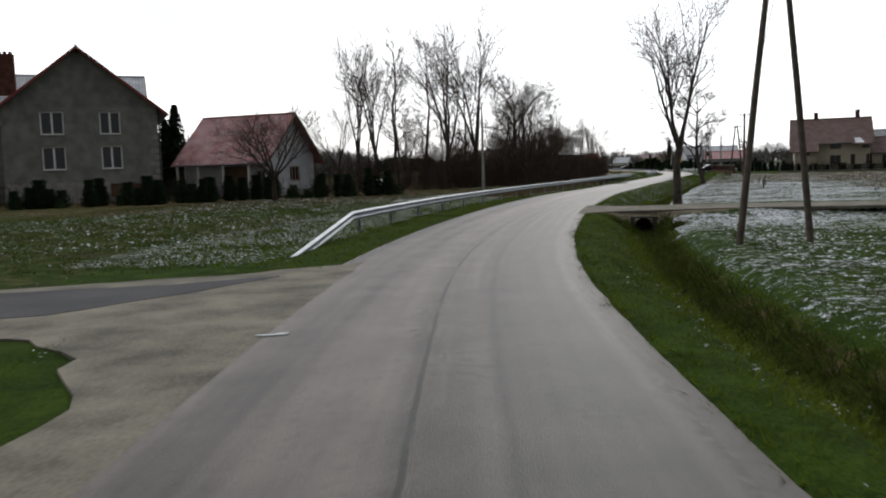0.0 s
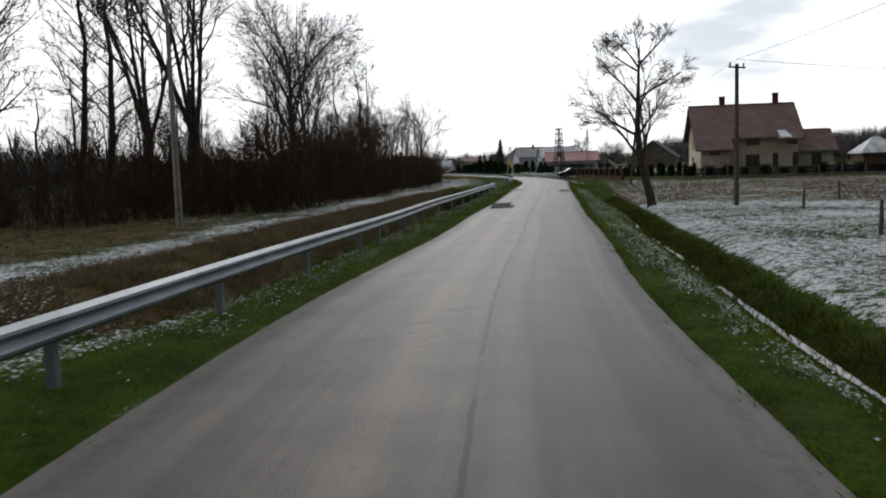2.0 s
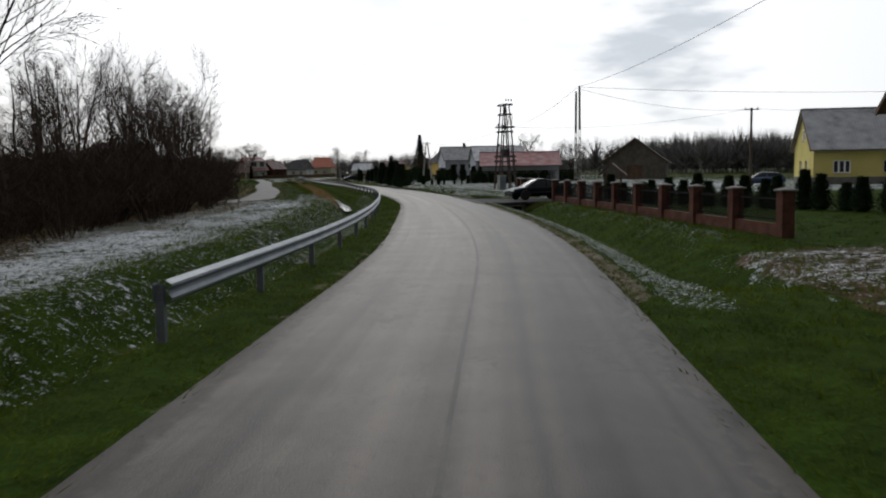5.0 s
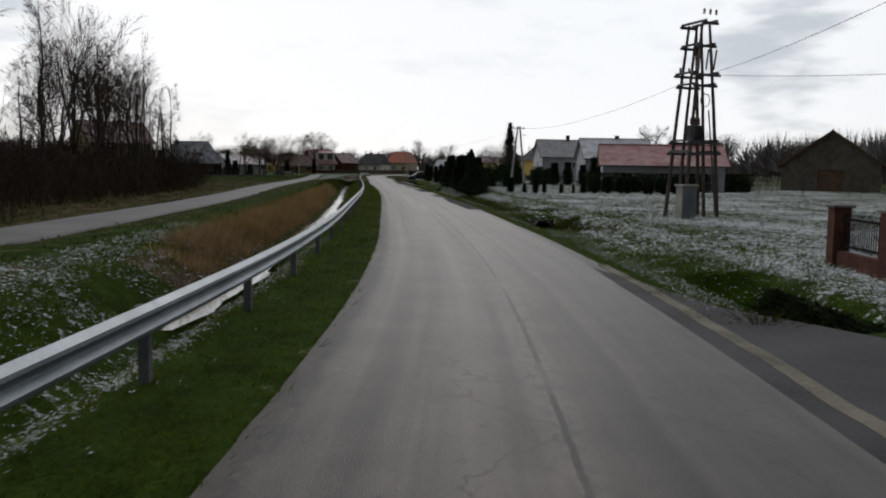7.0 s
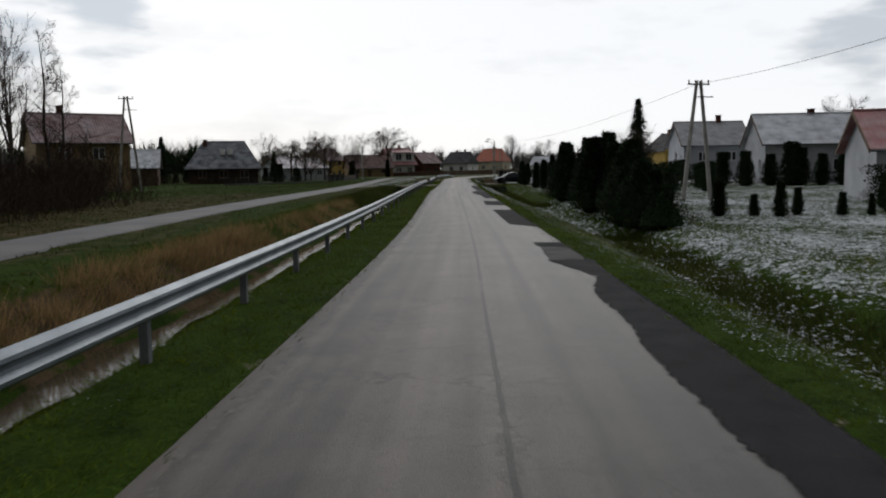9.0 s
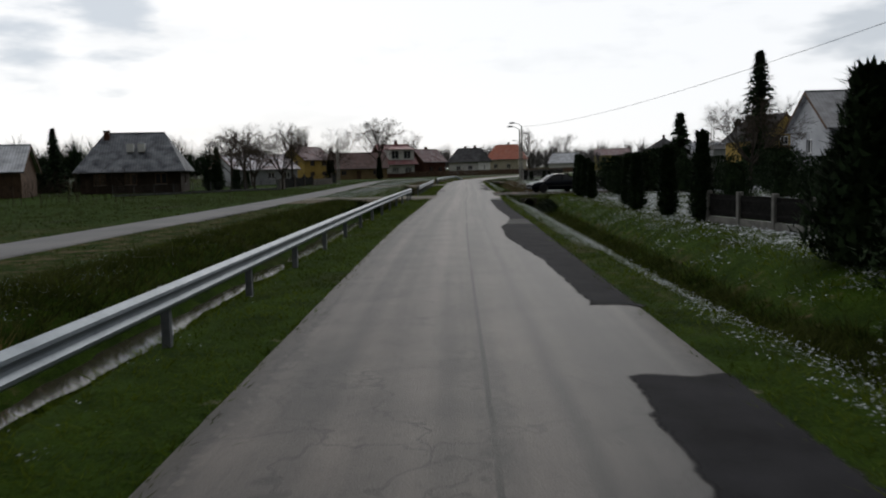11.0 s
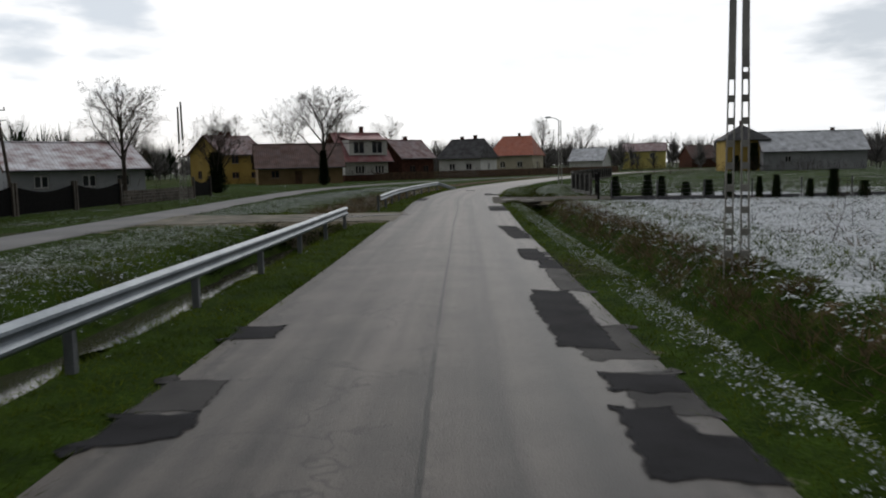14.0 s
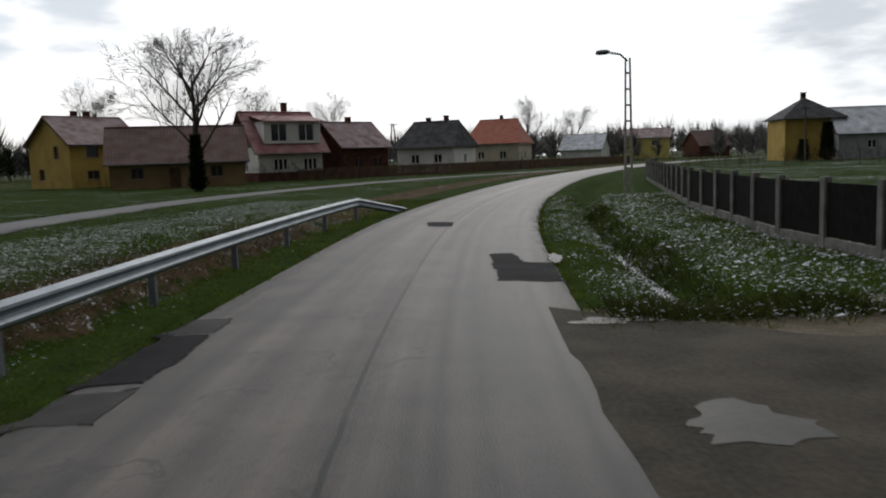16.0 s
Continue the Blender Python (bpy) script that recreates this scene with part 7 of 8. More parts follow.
def board_fence(pts, h, label, mat_name="board"):
    """Upright boards on rails between posts."""
    f = thing("board_fence", pose(pts[0][0], pts[0][1], 0), label, "fence")
    o = Vector((pts[0][0], pts[0][1], 0))
    for a, b in zip(pts[:-1], pts[1:]):
        a, b = Vector((*a, 0)), Vector((*b, 0))
        n = max(1, round((b - a).length / 2.6))
        for i in range(n):
            p, q = a.lerp(b, i / n), a.lerp(b, (i + 1) / n)
            d = q - p
            m = Matrix.Translation(p - o) @ Matrix.Rotation(math.atan2(d.y, d.x), 4, "Z")
            part("post", Geo().box(-0.06, 0.03, -0.3, 0.06, 0.15, h, m), mat_name, f)
            g = Geo()
            k = int(d.length / 0.14)
            for j in range(k):
                u = d.length * j / k
                g.box(u + 0.01, -0.012, 0.06, u + 0.115, 0.012, h - 0.04 + 0.03 * ((j * 7) % 3), m)
            pn = tagged(part("boarding", g, mat_name, f), kind="stuff")
            part("rail", Geo().box(0.06, 0.013, 0.3, d.length - 0.06, 0.05, 0.38, m).box(0.06, 0.013, h - 0.35, d.length - 0.06, 0.05, h - 0.27, m), mat_name, pn)


post_fence([(73.0, 317.3), (79, 318.2), (92, 318)], "dark slatted garden fence behind a driveway", h=1.25)

board_fence([(60, 456), (70, 461), (79, 468), (88, 478), (99, 491), (116, 508)], 1.4, "dark brown board fence before the houses")


def stone_wall(pts, h, label):
    w = thing("garden_wall", pose(pts[0][0], pts[0][1], 0), label, "garden wall")
    o = Vector((pts[0][0], pts[0][1], 0))
    rng = random.Random(5)
    for a, b in zip(pts[:-1], pts[1:]):
        a, b = Vector((*a, 0)), Vector((*b, 0))
        d = b - a
        m = Matrix.Translation(a - o) @ Matrix.Rotation(math.atan2(d.y, d.x), 4, "Z")
        part("core", Geo().box(0, -0.13, -0.3, d.length, 0.13, h - 0.08, m), "mortar", w)
        u = 0.0
        z = 0.0
        while z < h - 0.15:
            hh = rng.uniform(0.2, 0.3)
            u = rng.uniform(-0.2, 0)
            while u < d.length:
                ww = rng.uniform(0.3, 0.7)
                x0, x1 = max(u, 0) + 0.015, min(u + ww, d.length) - 0.015
                if x1 - x0 > 0.1:
                    g = Geo().box(x0, -0.17 - rng.random() * 0.03, z + 0.01, x1, -0.131, min(z + hh, h) - 0.015, m)
                    part("stone", g, "stone", w)
                u += ww
            z += hh


stone_wall([(42.7, 350.6), (42.9, 354.0)], 1.3, "short stone garden wall by the lane")
stone_wall([(44.5, 374.4), (46.3, 386.6)], 1.0, "low stone garden wall by the lane")
post_fence([(42.6, 350.2), (38.0, 344.5), (28.0, 336.0)], "low dark wire fence on a dark base round a garden", h=1.2, panel=False, spacing=2.2, mat_name="steel", half=0.03)


def swept_gate(x, y, rz, w, label):
    """A dark gate whose top edge dips in a curve."""
    t = thing("garden_gate", pose(x, y, 0, 0, 0, rz), label, "gate")
    for s in (0, w):
        part("post", Geo().box(s - 0.1, -0.1, -0.3, s + 0.1, 0.1, 1.75, None, 0.02), "stone", t)
    g = Geo()
    n = int(w / 0.13)
    for i in range(1, n):
        u = w * i / n
        top = 1.55 - 0.35 * math.sin(math.pi * i / n)
        g.box(u - 0.055, -0.02, 0.08, u + 0.055, 0.02, top)
    part("boarding", g, "gate_dark", t, "dark gate boards with a dipped top")
    part("rail", Geo().box(0.1, 0.021, 0.3, w - 0.1, 0.06, 0.38).box(0.1, 0.021, 0.75, w - 0.1, 0.06, 0.83), "gate_dark", t)


for x, y in ((42.95, 354.3), (43.5, 361.0), (44.05, 367.7)):
    swept_gate(x, y, 85.3, 6.4, "dark timber gate with a dipped top between stone posts")
swept_gate(46.4, 387.0, 85, 4.5, "dark timber gate with a dipped top between stone posts")

# ---- cars ----
car(55.15, 170.75, 183, "car_paint", "black saloon car parked in a gateway", snow=True)
car(69.2, 313.6, 192, "car_paint", "black saloon car parked on a gravel driveway", length=4.4, snow=True)
car(92.6, 195.0, 150, "car_paint_blue", "dark blue car parked beside a yellow house", estate=True)
snowy = car(-6.3, 79.5, 96, "car_paint_silver", "light car under a lid of snow, parked by the wood", estate=True, z=-0.15)
cap = [[(u * 2.2, v * 0.62, zz - 0.10 * v * v) for v in (-1.15, -0.6, 0, 0.6, 1.15)] for u, zz in ((-0.93, 0.98), (-0.68, 1.46), (-0.1, 1.52), (0.14, 1.49), (0.44, 1.0), (0.8, 0.92))]
part("snow_cover", Geo().sheet(cap), "snow", snowy, "white snow on roof and bonnet", True)

# ---- trees ----
bare_tree(13.9, 48.85, 11.8, "ash", 1, "bare ash tree with a dark trunk beside the ditch", turn=200, wide=0.9)
bare_tree(28.7, 91.4, 10.8, "lean", 2, "bare roadside tree with a leaning dark trunk", turn=-18, wide=0.95)
bare_tree(9.6, 108.5, 14.5, "lime", 9, "tall bare tree with dark spreading limbs beside the wood", wide=1.0)
bare_tree(53.6, 431, 13.6, "lime", 3, "tall bare tree with a broad fine crown", turn=10, wide=1.15)
bare_tree(-12.8, 62.5, 8.4, "orchard", 4, "bare spreading fruit tree before a barn", wide=1.05)
bare_tree(45.2, 402, 8.4, "orchard", 5, "bare old apple tree by the lane", wide=0.8)
bare_tree(40.2, 348.6, 7.0, "orchard", 6, "bare old apple tree by the lane", wide=0.8)
bare_tree(39.5, 391, 10.5, "lime", 5, "broad bare garden tree with a fine crown", wide=1.0)
bare_tree(36, 357, 7.6, "lime", 6, "bare old garden tree with a fine crown", wide=1.25)
bare_tree(39.5, 347, 7.4, "lime", 8, "bare old garden tree with a fine crown", wide=1.2)
bare_tree(43, 352, 8.2, "orchard", 4, "bare old apple tree in a garden", wide=0.8)
for x, y, h, k, s in ((108, 560, 15, "ash", 1), (124, 580, 15, "ash", 3), (120, 300, 11, "orchard", 6), (112, 262, 8, "orchard", 5), (84, 312, 8, "orchard", 4), (44, 470, 12, "fork", 8), (30, 480, 13, "fork", 9), (52, 492, 13, "ash", 1), (22, 450, 10, "orchard", 6), (16, 470, 12, "fork", 8), (62, 500, 12, "fork", 9), (10, 430, 10, "ash", 2), (24, 424, 9, "orchard", 5),
                      (88, 120, 14, "fork", 8), (98, 130, 14, "ash", 3), (118, 150, 13, "fork", 9), (118.5, 322, 11.5, "lime", 7)):
    bare_tree(x, y, h, k, s, "bare leafless tree behind the houses", "trees among the houses")

wood_rng = random.Random(11)
spots = []
while len(spots) < 84:
    y = wood_rng.uniform(80, 288) if len(spots) > 30 else wood_rng.uniform(84, 172)
    edge = road_x(y) - 15.0 - (4 if y < 95 else 0) if y < 178 else lane_x(max(y, 186)) - 7.0 if y < 250 else lerp(36, 25, (y - 250) / 35)
    x = edge - abs(wood_rng.gauss(0, 14))
    if y > 270 and abs(x - 18) < 9 or y < 150 and x < -0.13 * y:
        continue
    if all((x - a) ** 2 + (y - b) ** 2 > 6 for a, b in spots):
        spots.append((x, y))
for i, (x, y) in enumerate(spots):
    k = ("alder", "alder", "fork", "alder", "fork")[i % 5]
    bare_tree(x, y, (wood_rng.uniform(12.5, 17) if y < 106 else wood_rng.uniform(9, 11.5) if y < 124 else wood_rng.uniform(6.5, 9.5) if y < 185 else wood_rng.uniform(9, 12.5)), k, 20 + i % 6, "tall slender bare tree in the wet wood", "trees of the wood", wide=wood_rng.uniform(0.75, 1.0))

for i, (x, y) in enumerate([(33, 236), (30, 243), (34, 247), (28, 250), (31, 256), (26, 240), (24, 252), (29, 262), (22, 246), (34.5, 229), (27, 232), (31, 225)]):
    bare_tree(x, y, wood_rng.uniform(8.5, 12), ("alder", "fork")[i % 2], 20 + i % 6, "tall slender bare tree in the wet wood", "trees of the wood", wide=0.9)

pts = [(wood_rng.uniform(18, 36), wood_rng.uniform(222, 272)) for _ in range(2600)] + [(road_x(v) - 15 - abs(wood_rng.gauss(0, 9)), v) for v in [wood_rng.uniform(148, 196) for _ in range(2600)]]
for i in range(14000):
    y = wood_rng.uniform(88, 286)
    edge = road_x(y) - 13.5 - (3 if y < 90 else 0) if y < 178 else lane_x(max(y, 186)) - 5.0 if y < 250 else lerp(37, 27, (y - 250) / 35)
    pts.append((edge - abs(wood_rng.gauss(0, 13)), y))
scrub("undergrowth", "dense dark brown leafless undergrowth of the wood", pts, 3, 1.2, 4.6, twig=13, clump=True)

saplings = []
for v0, v1, n in ((86, 136, 1700), (146, 200, 900)):
    for _ in range(n):
        v = wood_rng.uniform(v0, v1)
        saplings.append((road_x(v) - 15.5 - (3 if v < 95 else 0) - abs(wood_rng.gauss(0, 9)), v))
scrub("saplings", "thin leafless saplings crowding the wood's margin", saplings, 12, 3.2, 6.5, twig=9, r0=0.008)

# far woods on the horizon; the pale "far" colour has the haze painted in
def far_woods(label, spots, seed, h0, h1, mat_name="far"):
    rng = random.Random(seed)
    g = Geo()
    for x, y in spots:
        h = rng.uniform(h0, h1)
        g.spike((x, y, -0.5), (x + rng.gauss(0, 0.3), y, h), 0.13)
        for i in range(80):
            f = rng.uniform(0.22, 1.0)
            a = rng.random() * 6.283
            r = h * 0.40 * math.sin(math.pi * min(1, (f - 0.1) / 0.93)) ** 0.6 * rng.uniform(0.5, 1.1)
            p = Vector((x, y, h * f * 0.5))
            g.sliver(p, (x + math.cos(a) * r, y + math.sin(a) * r, h * f + rng.uniform(-0.3, 0.4)), 0.035 + 0.006 * h)
    return tagged(part("far_woods", g, mat_name), label, "woods", kind="stuff")


rng = random.Random(21)
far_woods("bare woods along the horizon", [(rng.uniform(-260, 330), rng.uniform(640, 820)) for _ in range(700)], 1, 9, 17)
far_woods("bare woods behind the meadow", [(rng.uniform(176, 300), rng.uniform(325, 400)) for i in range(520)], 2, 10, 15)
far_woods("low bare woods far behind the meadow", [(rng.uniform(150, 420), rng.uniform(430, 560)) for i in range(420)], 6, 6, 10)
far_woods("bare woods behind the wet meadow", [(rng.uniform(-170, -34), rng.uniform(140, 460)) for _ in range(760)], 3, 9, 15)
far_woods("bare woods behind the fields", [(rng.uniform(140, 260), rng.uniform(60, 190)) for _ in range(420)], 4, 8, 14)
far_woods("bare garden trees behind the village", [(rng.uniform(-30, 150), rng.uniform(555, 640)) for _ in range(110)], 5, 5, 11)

far_woods("dark pine wood behind the farm", [(rng.uniform(-190, -6), rng.uniform(470, 600)) for _ in range(420)], 8, 9, 15, "needles")

# evergreens and shrubs
conifer(87.3, 317.8, 11.2, 3.0, 1, "tall dark spruce among garden shrubs")
column_bush(67.4, 278.4, 3.1, 0.46, 1, "dark columnar thuja in a garden row", group="thuja row")
conifer(78.5, 312, 5.8, 1.7, 9, "dark spruce among garden shrubs")
conifer(-29.8, 92.5, 10.2, 3.2, 4, "broad dark spruce between two buildings")
conifer(-31.8, 95, 8.8, 3.4, 3, "broad dark spruce beside a house")
for i, (x, y, h, r) in enumerate([(69.8, 308.4, 2.8, 0.42), (69.5, 306.5, 2.7, 0.42), (69.0, 304.0, 2.65, 0.46), (69.5, 303.2, 1.8, 0.3), (68.8, 301.8, 2.4, 0.4), (68.6, 299.4, 2.2, 0.36), (70.3, 307.4, 2.5, 0.4), (68.2, 290.3, 2.4, 0.4), (67.4, 286.2, 2.5, 0.42), (67.3, 281.7, 2.7, 0.44)]):
    column_bush(x, y, h, r, i % 3, "dark columnar thuja in a garden row", group="thuja row", power=0.38)
for i in range(44):
    f = i / 43
    x, y = lerp(61.6, 65.4, f) + wood_rng.uniform(-0.5, 1.6) * (0.5 + f), lerp(234.5, 266, f)
    column_bush(x, y, wood_rng.uniform(0.55, 1.1) * lerp(1.9, 3.7, min(1, f / 0.45)), wood_rng.uniform(0.9, 1.7), 5 + i % 3, "dense dark garden shrub in a hedge", "hedge_shrub", "dark hedge", "thuja", 0.62, 0.12)
for i in range(13):
    column_bush(lerp(76, 96, i / 12), lerp(243.5, 249, i / 12), 2.0, 1.3, 5 + i % 3, "clipped dark hedge shrub", "hedge_shrub", "clipped hedge", "thuja", 0.2, 0.5)
for i, (x, y, h) in enumerate([(72, 305, 3), (74, 280, 3.5), (78, 270, 3), (76, 296, 3.5), (80, 288, 3), (84, 300, 4), (90, 310, 4), (74.6, 318.6, 4), (76.2, 319.2, 5), (78.0, 319.4, 5), (88, 345, 3.5), (82, 318, 4), (96, 318, 4), (74, 268, 2.6), (70, 262, 3), (72.5, 264, 3.6), (77, 276, 4.2), (75, 285, 4), (79, 296, 4.6), (83, 306, 5), (86, 311, 5.5), (90, 300, 4.5), (71, 272, 3.2), (73.5, 290, 3.6), (81, 279, 3.8), (86, 290, 4.2), (92, 314, 5), (77, 306, 4), (81, 310, 4.4), (76, 314, 3.4), (75.0, 311, 5.2), (76.5, 310, 5.6), (77.6, 314.5, 5.6), (74, 314, 4.8), (79.5, 316, 5.6)]):
    column_bush(x, y, h * 0.56, h * 0.36, 5 + i % 3, "dark evergreen garden shrub", "garden_shrub", "garden shrubs", "thuja", 0.4, 0.3)
for i in range(64):
    x = lerp(-42, -4, i / 63) + wood_rng.uniform(-1.2, 1.2)
    column_bush(x, 67.5 + wood_rng.uniform(-1.5, 1.5) + 0.35 * (x + 20), wood_rng.uniform(0.8, 2.4), wood_rng.uniform(0.7, 1.2), 5 + i % 3, "dark evergreen shrub in a front garden", "garden_shrub", "front garden shrubs", "needles", 0.5, 0.2)
column_bush(-36.8, 60, 5.0, 1.6, 6, "broad dark columnar evergreen", "garden_shrub", "", "needles", 0.4, 0.25)
for i in range(22):
    t = i / 21
    column_bush(lerp(57.0, 60.5, t) + wood_rng.uniform(0.2, 0.9), lerp(164.5, 140, t), wood_rng.uniform(1.2, 1.9), 0.62, i % 3, "young dark thuja behind a fence", group="young thujas")
for i in range(14):
    column_bush(lerp(57.5, 83, i / 13), lerp(138.0, 127.8, i / 13), wood_rng.uniform(0.9, 1.5), 0.9, 5 + i % 3, "dark low hedge shrub", "hedge_shrub", "house hedge", "thuja", 0.3, 0.4)

# brown shrubs around the far houses and in gardens
pts = []
for cx, cy, rx, ry, n in ((92, 505, 26, 8, 500), (60, 455, 22, 3, 250), (112, 455, 20, 4, 200), (20, 395, 16, 12, 260), (10, 330, 18, 8, 240), (100, 300, 14, 20, 240), (118, 280, 14, 14, 160), (30, 320, 10, 16, 160), (100, 240, 16, 10, 120), (120, 440, 30, 6, 240)):
    pts += [(wood_rng.gauss(cx, rx * 0.6), wood_rng.gauss(cy, ry * 0.6)) for _ in range(n)]
pts = [p for p in pts if abs(off_road(*p)) > 9 and not (183 < p[1] < 466 and abs(p[0] - lane_x(p[1])) < 4)]
scrub("garden_brush", "leafless brown garden shrubs between the houses", pts, 4, 1.0, 3.2, twig=7)


# ivy-clad trunks and rough shrubs before the far houses
for x, y, h, r in ((53.6, 431, 4.6, 0.8), (45.2, 402, 4.0, 1.2), (131.8, 470.5, 5.2, 1.3), (128.5, 471, 3.0, 1.2)):
    column_bush(x, y, h, r, 5 + int(x) % 3, "dark ivy-clad shrub standing before a house", "ivy_shrub", "ivy-clad shrubs", "ivy", 0.5, 0.3)
pts = []
for x0, y0, x1, y1, n, w in ((98, 498, 132, 540, 420, 3.0), (62, 458, 92, 480, 260, 1.6), (36, 452, 62, 456, 160, 1.5), (104, 452, 150, 470, 260, 2.5), (20, 360, 34, 392, 240, 3), (4, 320, 22, 345, 200, 4), (57, 138, 84, 127.4, 300, 0.7), (78, 330, 112, 352, 300, 5), (-44, 68, -8, 74, 420, 3), (116, 545, 180, 580, 420, 8)):
    for _ in range(n):
        f = wood_rng.random()
        pts.append((lerp(x0, x1, f) + wood_rng.gauss(0, w), lerp(y0, y1, f) + wood_rng.gauss(0, w)))
pts = [p for p in pts if abs(off_road(*p)) > 8 and not (183 < p[1] < 466 and abs(p[0] - lane_x(p[1])) < 3)]
scrub("rough_shrubs", "dark leafless shrubs along fences and houses", pts, 9, 1.0, 2.6, twig=9)

# dark shrubs before the grey houses
for i in range(13):
    h = wood_rng.uniform(2.4, 4.2)
    column_bush(86 + i * 1.7 + wood_rng.uniform(-0.6, 0.6), 285 - 0.25 * i + wood_rng.uniform(-1.5, 1.5), h, h * wood_rng.uniform(0.3, 0.42), 5 + i % 3, "dark evergreen shrub before a grey house", "garden_shrub", "garden shrubs", "thuja", 0.5, 0.2)
# young shrubs along the garden edge by the hedge
for i in range(15):
    x = 66.4 + i * 1.15 + wood_rng.uniform(-0.3, 0.3)
    h = wood_rng.uniform(0.8, 1.5)
    column_bush(x, 239.6 - 0.1 * i + wood_rng.uniform(-0.5, 0.5), h, h * wood_rng.uniform(0.22, 0.36), i % 3, "young dark shrub along a garden edge", "young_shrub", "young garden shrubs", "ivy", 0.5, 0.2)

# young shrubs behind the wire fence of the east garden
for i in range(16):
    f = (i + wood_rng.uniform(-0.3, 0.3)) / 15
    column_bush(lerp(76.2, 92.0, f), lerp(364.6, 354.2, f), wood_rng.uniform(0.8, 1.6), wood_rng.uniform(0.22, 0.4), i % 3, "young dark evergreen behind a wire fence", "young_evergreen", "young evergreens", "ivy", 0.45, 0.2)
# field posts and a split trunk stub beside the meadow
for x, y, h in ((28.4, 73.0, 0.9), (32.3, 82.6, 1.0), (25.6, 69.8, 1.0), (34.8, 79.6, 1.1), (38.5, 88.0, 1.0), (44, 80, 1.0), (51, 86, 1.1)):
    p = thing("fence_post", pose(x, y, ground_z(x, y), 0, 0, x * 40), "weathered wooden post in the meadow", "post", "meadow posts")
    part("stake", Geo().tube([(0, 0, -0.3), (0.02, 0.01, h * 0.6), (0.01, 0.03, h)], [0.07, 0.065, 0.055], 7), "wood_pole", p)

# dark garden evergreens round the bungalow west of the lane
for i in range(30):
    x, y = wood_rng.uniform(8, 38), wood_rng.uniform(352, 378)
    if abs(x - 24.5) < 8 and abs(y - 356) < 8:
        continue
    h = wood_rng.uniform(1.4, 3.6)
    column_bush(x, y, h, h * 0.36, 5 + i % 3, "dark evergreen shrub round a bungalow", "garden_shrub", "bungalow shrubs", "needles", 0.5, 0.25)
for x, y, h in ((12, 362, 8.5), (18, 372, 7.0), (31, 372, 6.0)):
    conifer(x, y, h, h * 0.26, int(x), "dark spruce in a garden behind a bungalow")

for x, y, h in ((112, 380, 9.0), (116.5, 384, 10.0), (121, 388, 8.0), (108, 372, 6.5)):
    conifer(x, y, h, h * 0.28, int(x) + 1, "dark spruce in a garden behind the fence")


def bar_gate(a, b, h, label):
    """A steel gate of upright bars in a frame, from a to b."""
    a, b = Vector((*a, 0)), Vector((*b, 0))
    d = b - a
    t = thing("bar_gate", Matrix.Translation(a) @ Matrix.Rotation(math.atan2(d.y, d.x), 4, "Z"), label, "gate")
    for z in (0.12, h * 0.55, h - 0.05):
        part("rail", Geo().box(0, -0.03, z, d.length, 0.03, z + 0.06), "mesh_dark", t)
    for u in (0.0, d.length):
        part("post", Geo().box(u - 0.06, -0.06, -0.3, u + 0.06, 0.06, h + 0.08, None, 0.01), "mesh_dark", t)
    n = int(d.length / 0.22)
    for i in range(1, n):
        part("bar", Geo().box(d.length * i / n - 0.012, -0.012, 0.18, d.length * i / n + 0.012, 0.012, h - 0.05), "mesh_dark", t)


bar_gate((76.3, 370.7), (74.7, 363.7), 1.5, "dark steel bar gate across a muddy driveway")

# ---- grass, reeds and snow ----
def soup(name, co, tri, material, label, category):
    """One joined mesh of triangles from arrays of corners and indices."""
    me = bpy.data.meshes.new(name)
    me.vertices.add(len(co))
    me.vertices.foreach_set("co", np.ascontiguousarray(co, np.float32).ravel())
    me.loops.add(tri.size)
    me.loops.foreach_set("vertex_index", np.ascontiguousarray(tri, np.int32).ravel())
    me.polygons.add(len(tri))
    me.polygons.foreach_set("loop_start", np.arange(0, tri.size, 3, dtype=np.int32))
    me.update(calc_edges=True)
    me.materials.append(M[material])
    return tagged(new(name, me), label, category, kind="stuff")


def tufts(name, label, pts, seed, h0, h1, blades, width, spread, material, lean=0.4, category="grass"):
    """Tufts of leaning blades, one pointed triangle each."""
    r = np.random.default_rng(seed)
    p = np.array(pts, float)
    n = len(p)
    h = r.uniform(h0, h1, (n, 1)) * r.uniform(0.6, 1.15, (n, blades))
    base = p[:, None, :] + np.concatenate([r.normal(0, spread, (n, blades, 2)), np.full((n, blades, 1), -0.02)], 2)
    a = r.uniform(0, 2 * np.pi, (n, blades))
    side = np.stack([np.cos(a), np.sin(a), np.zeros_like(a)], 2) * width * r.uniform(0.6, 1.3, (n, blades, 1))
    out = base - p[:, None, :]
    tip = base + np.concatenate([(out[:, :, :2] * 1.2 + r.normal(0, lean, (n, blades, 2)) * h[:, :, None]), h[:, :, None]], 2)
    co = np.stack([base - side, base + side, tip], 2).reshape(-1, 3)
    return soup(name, co, np.arange(len(co)).reshape(-1, 3), material, label, category)


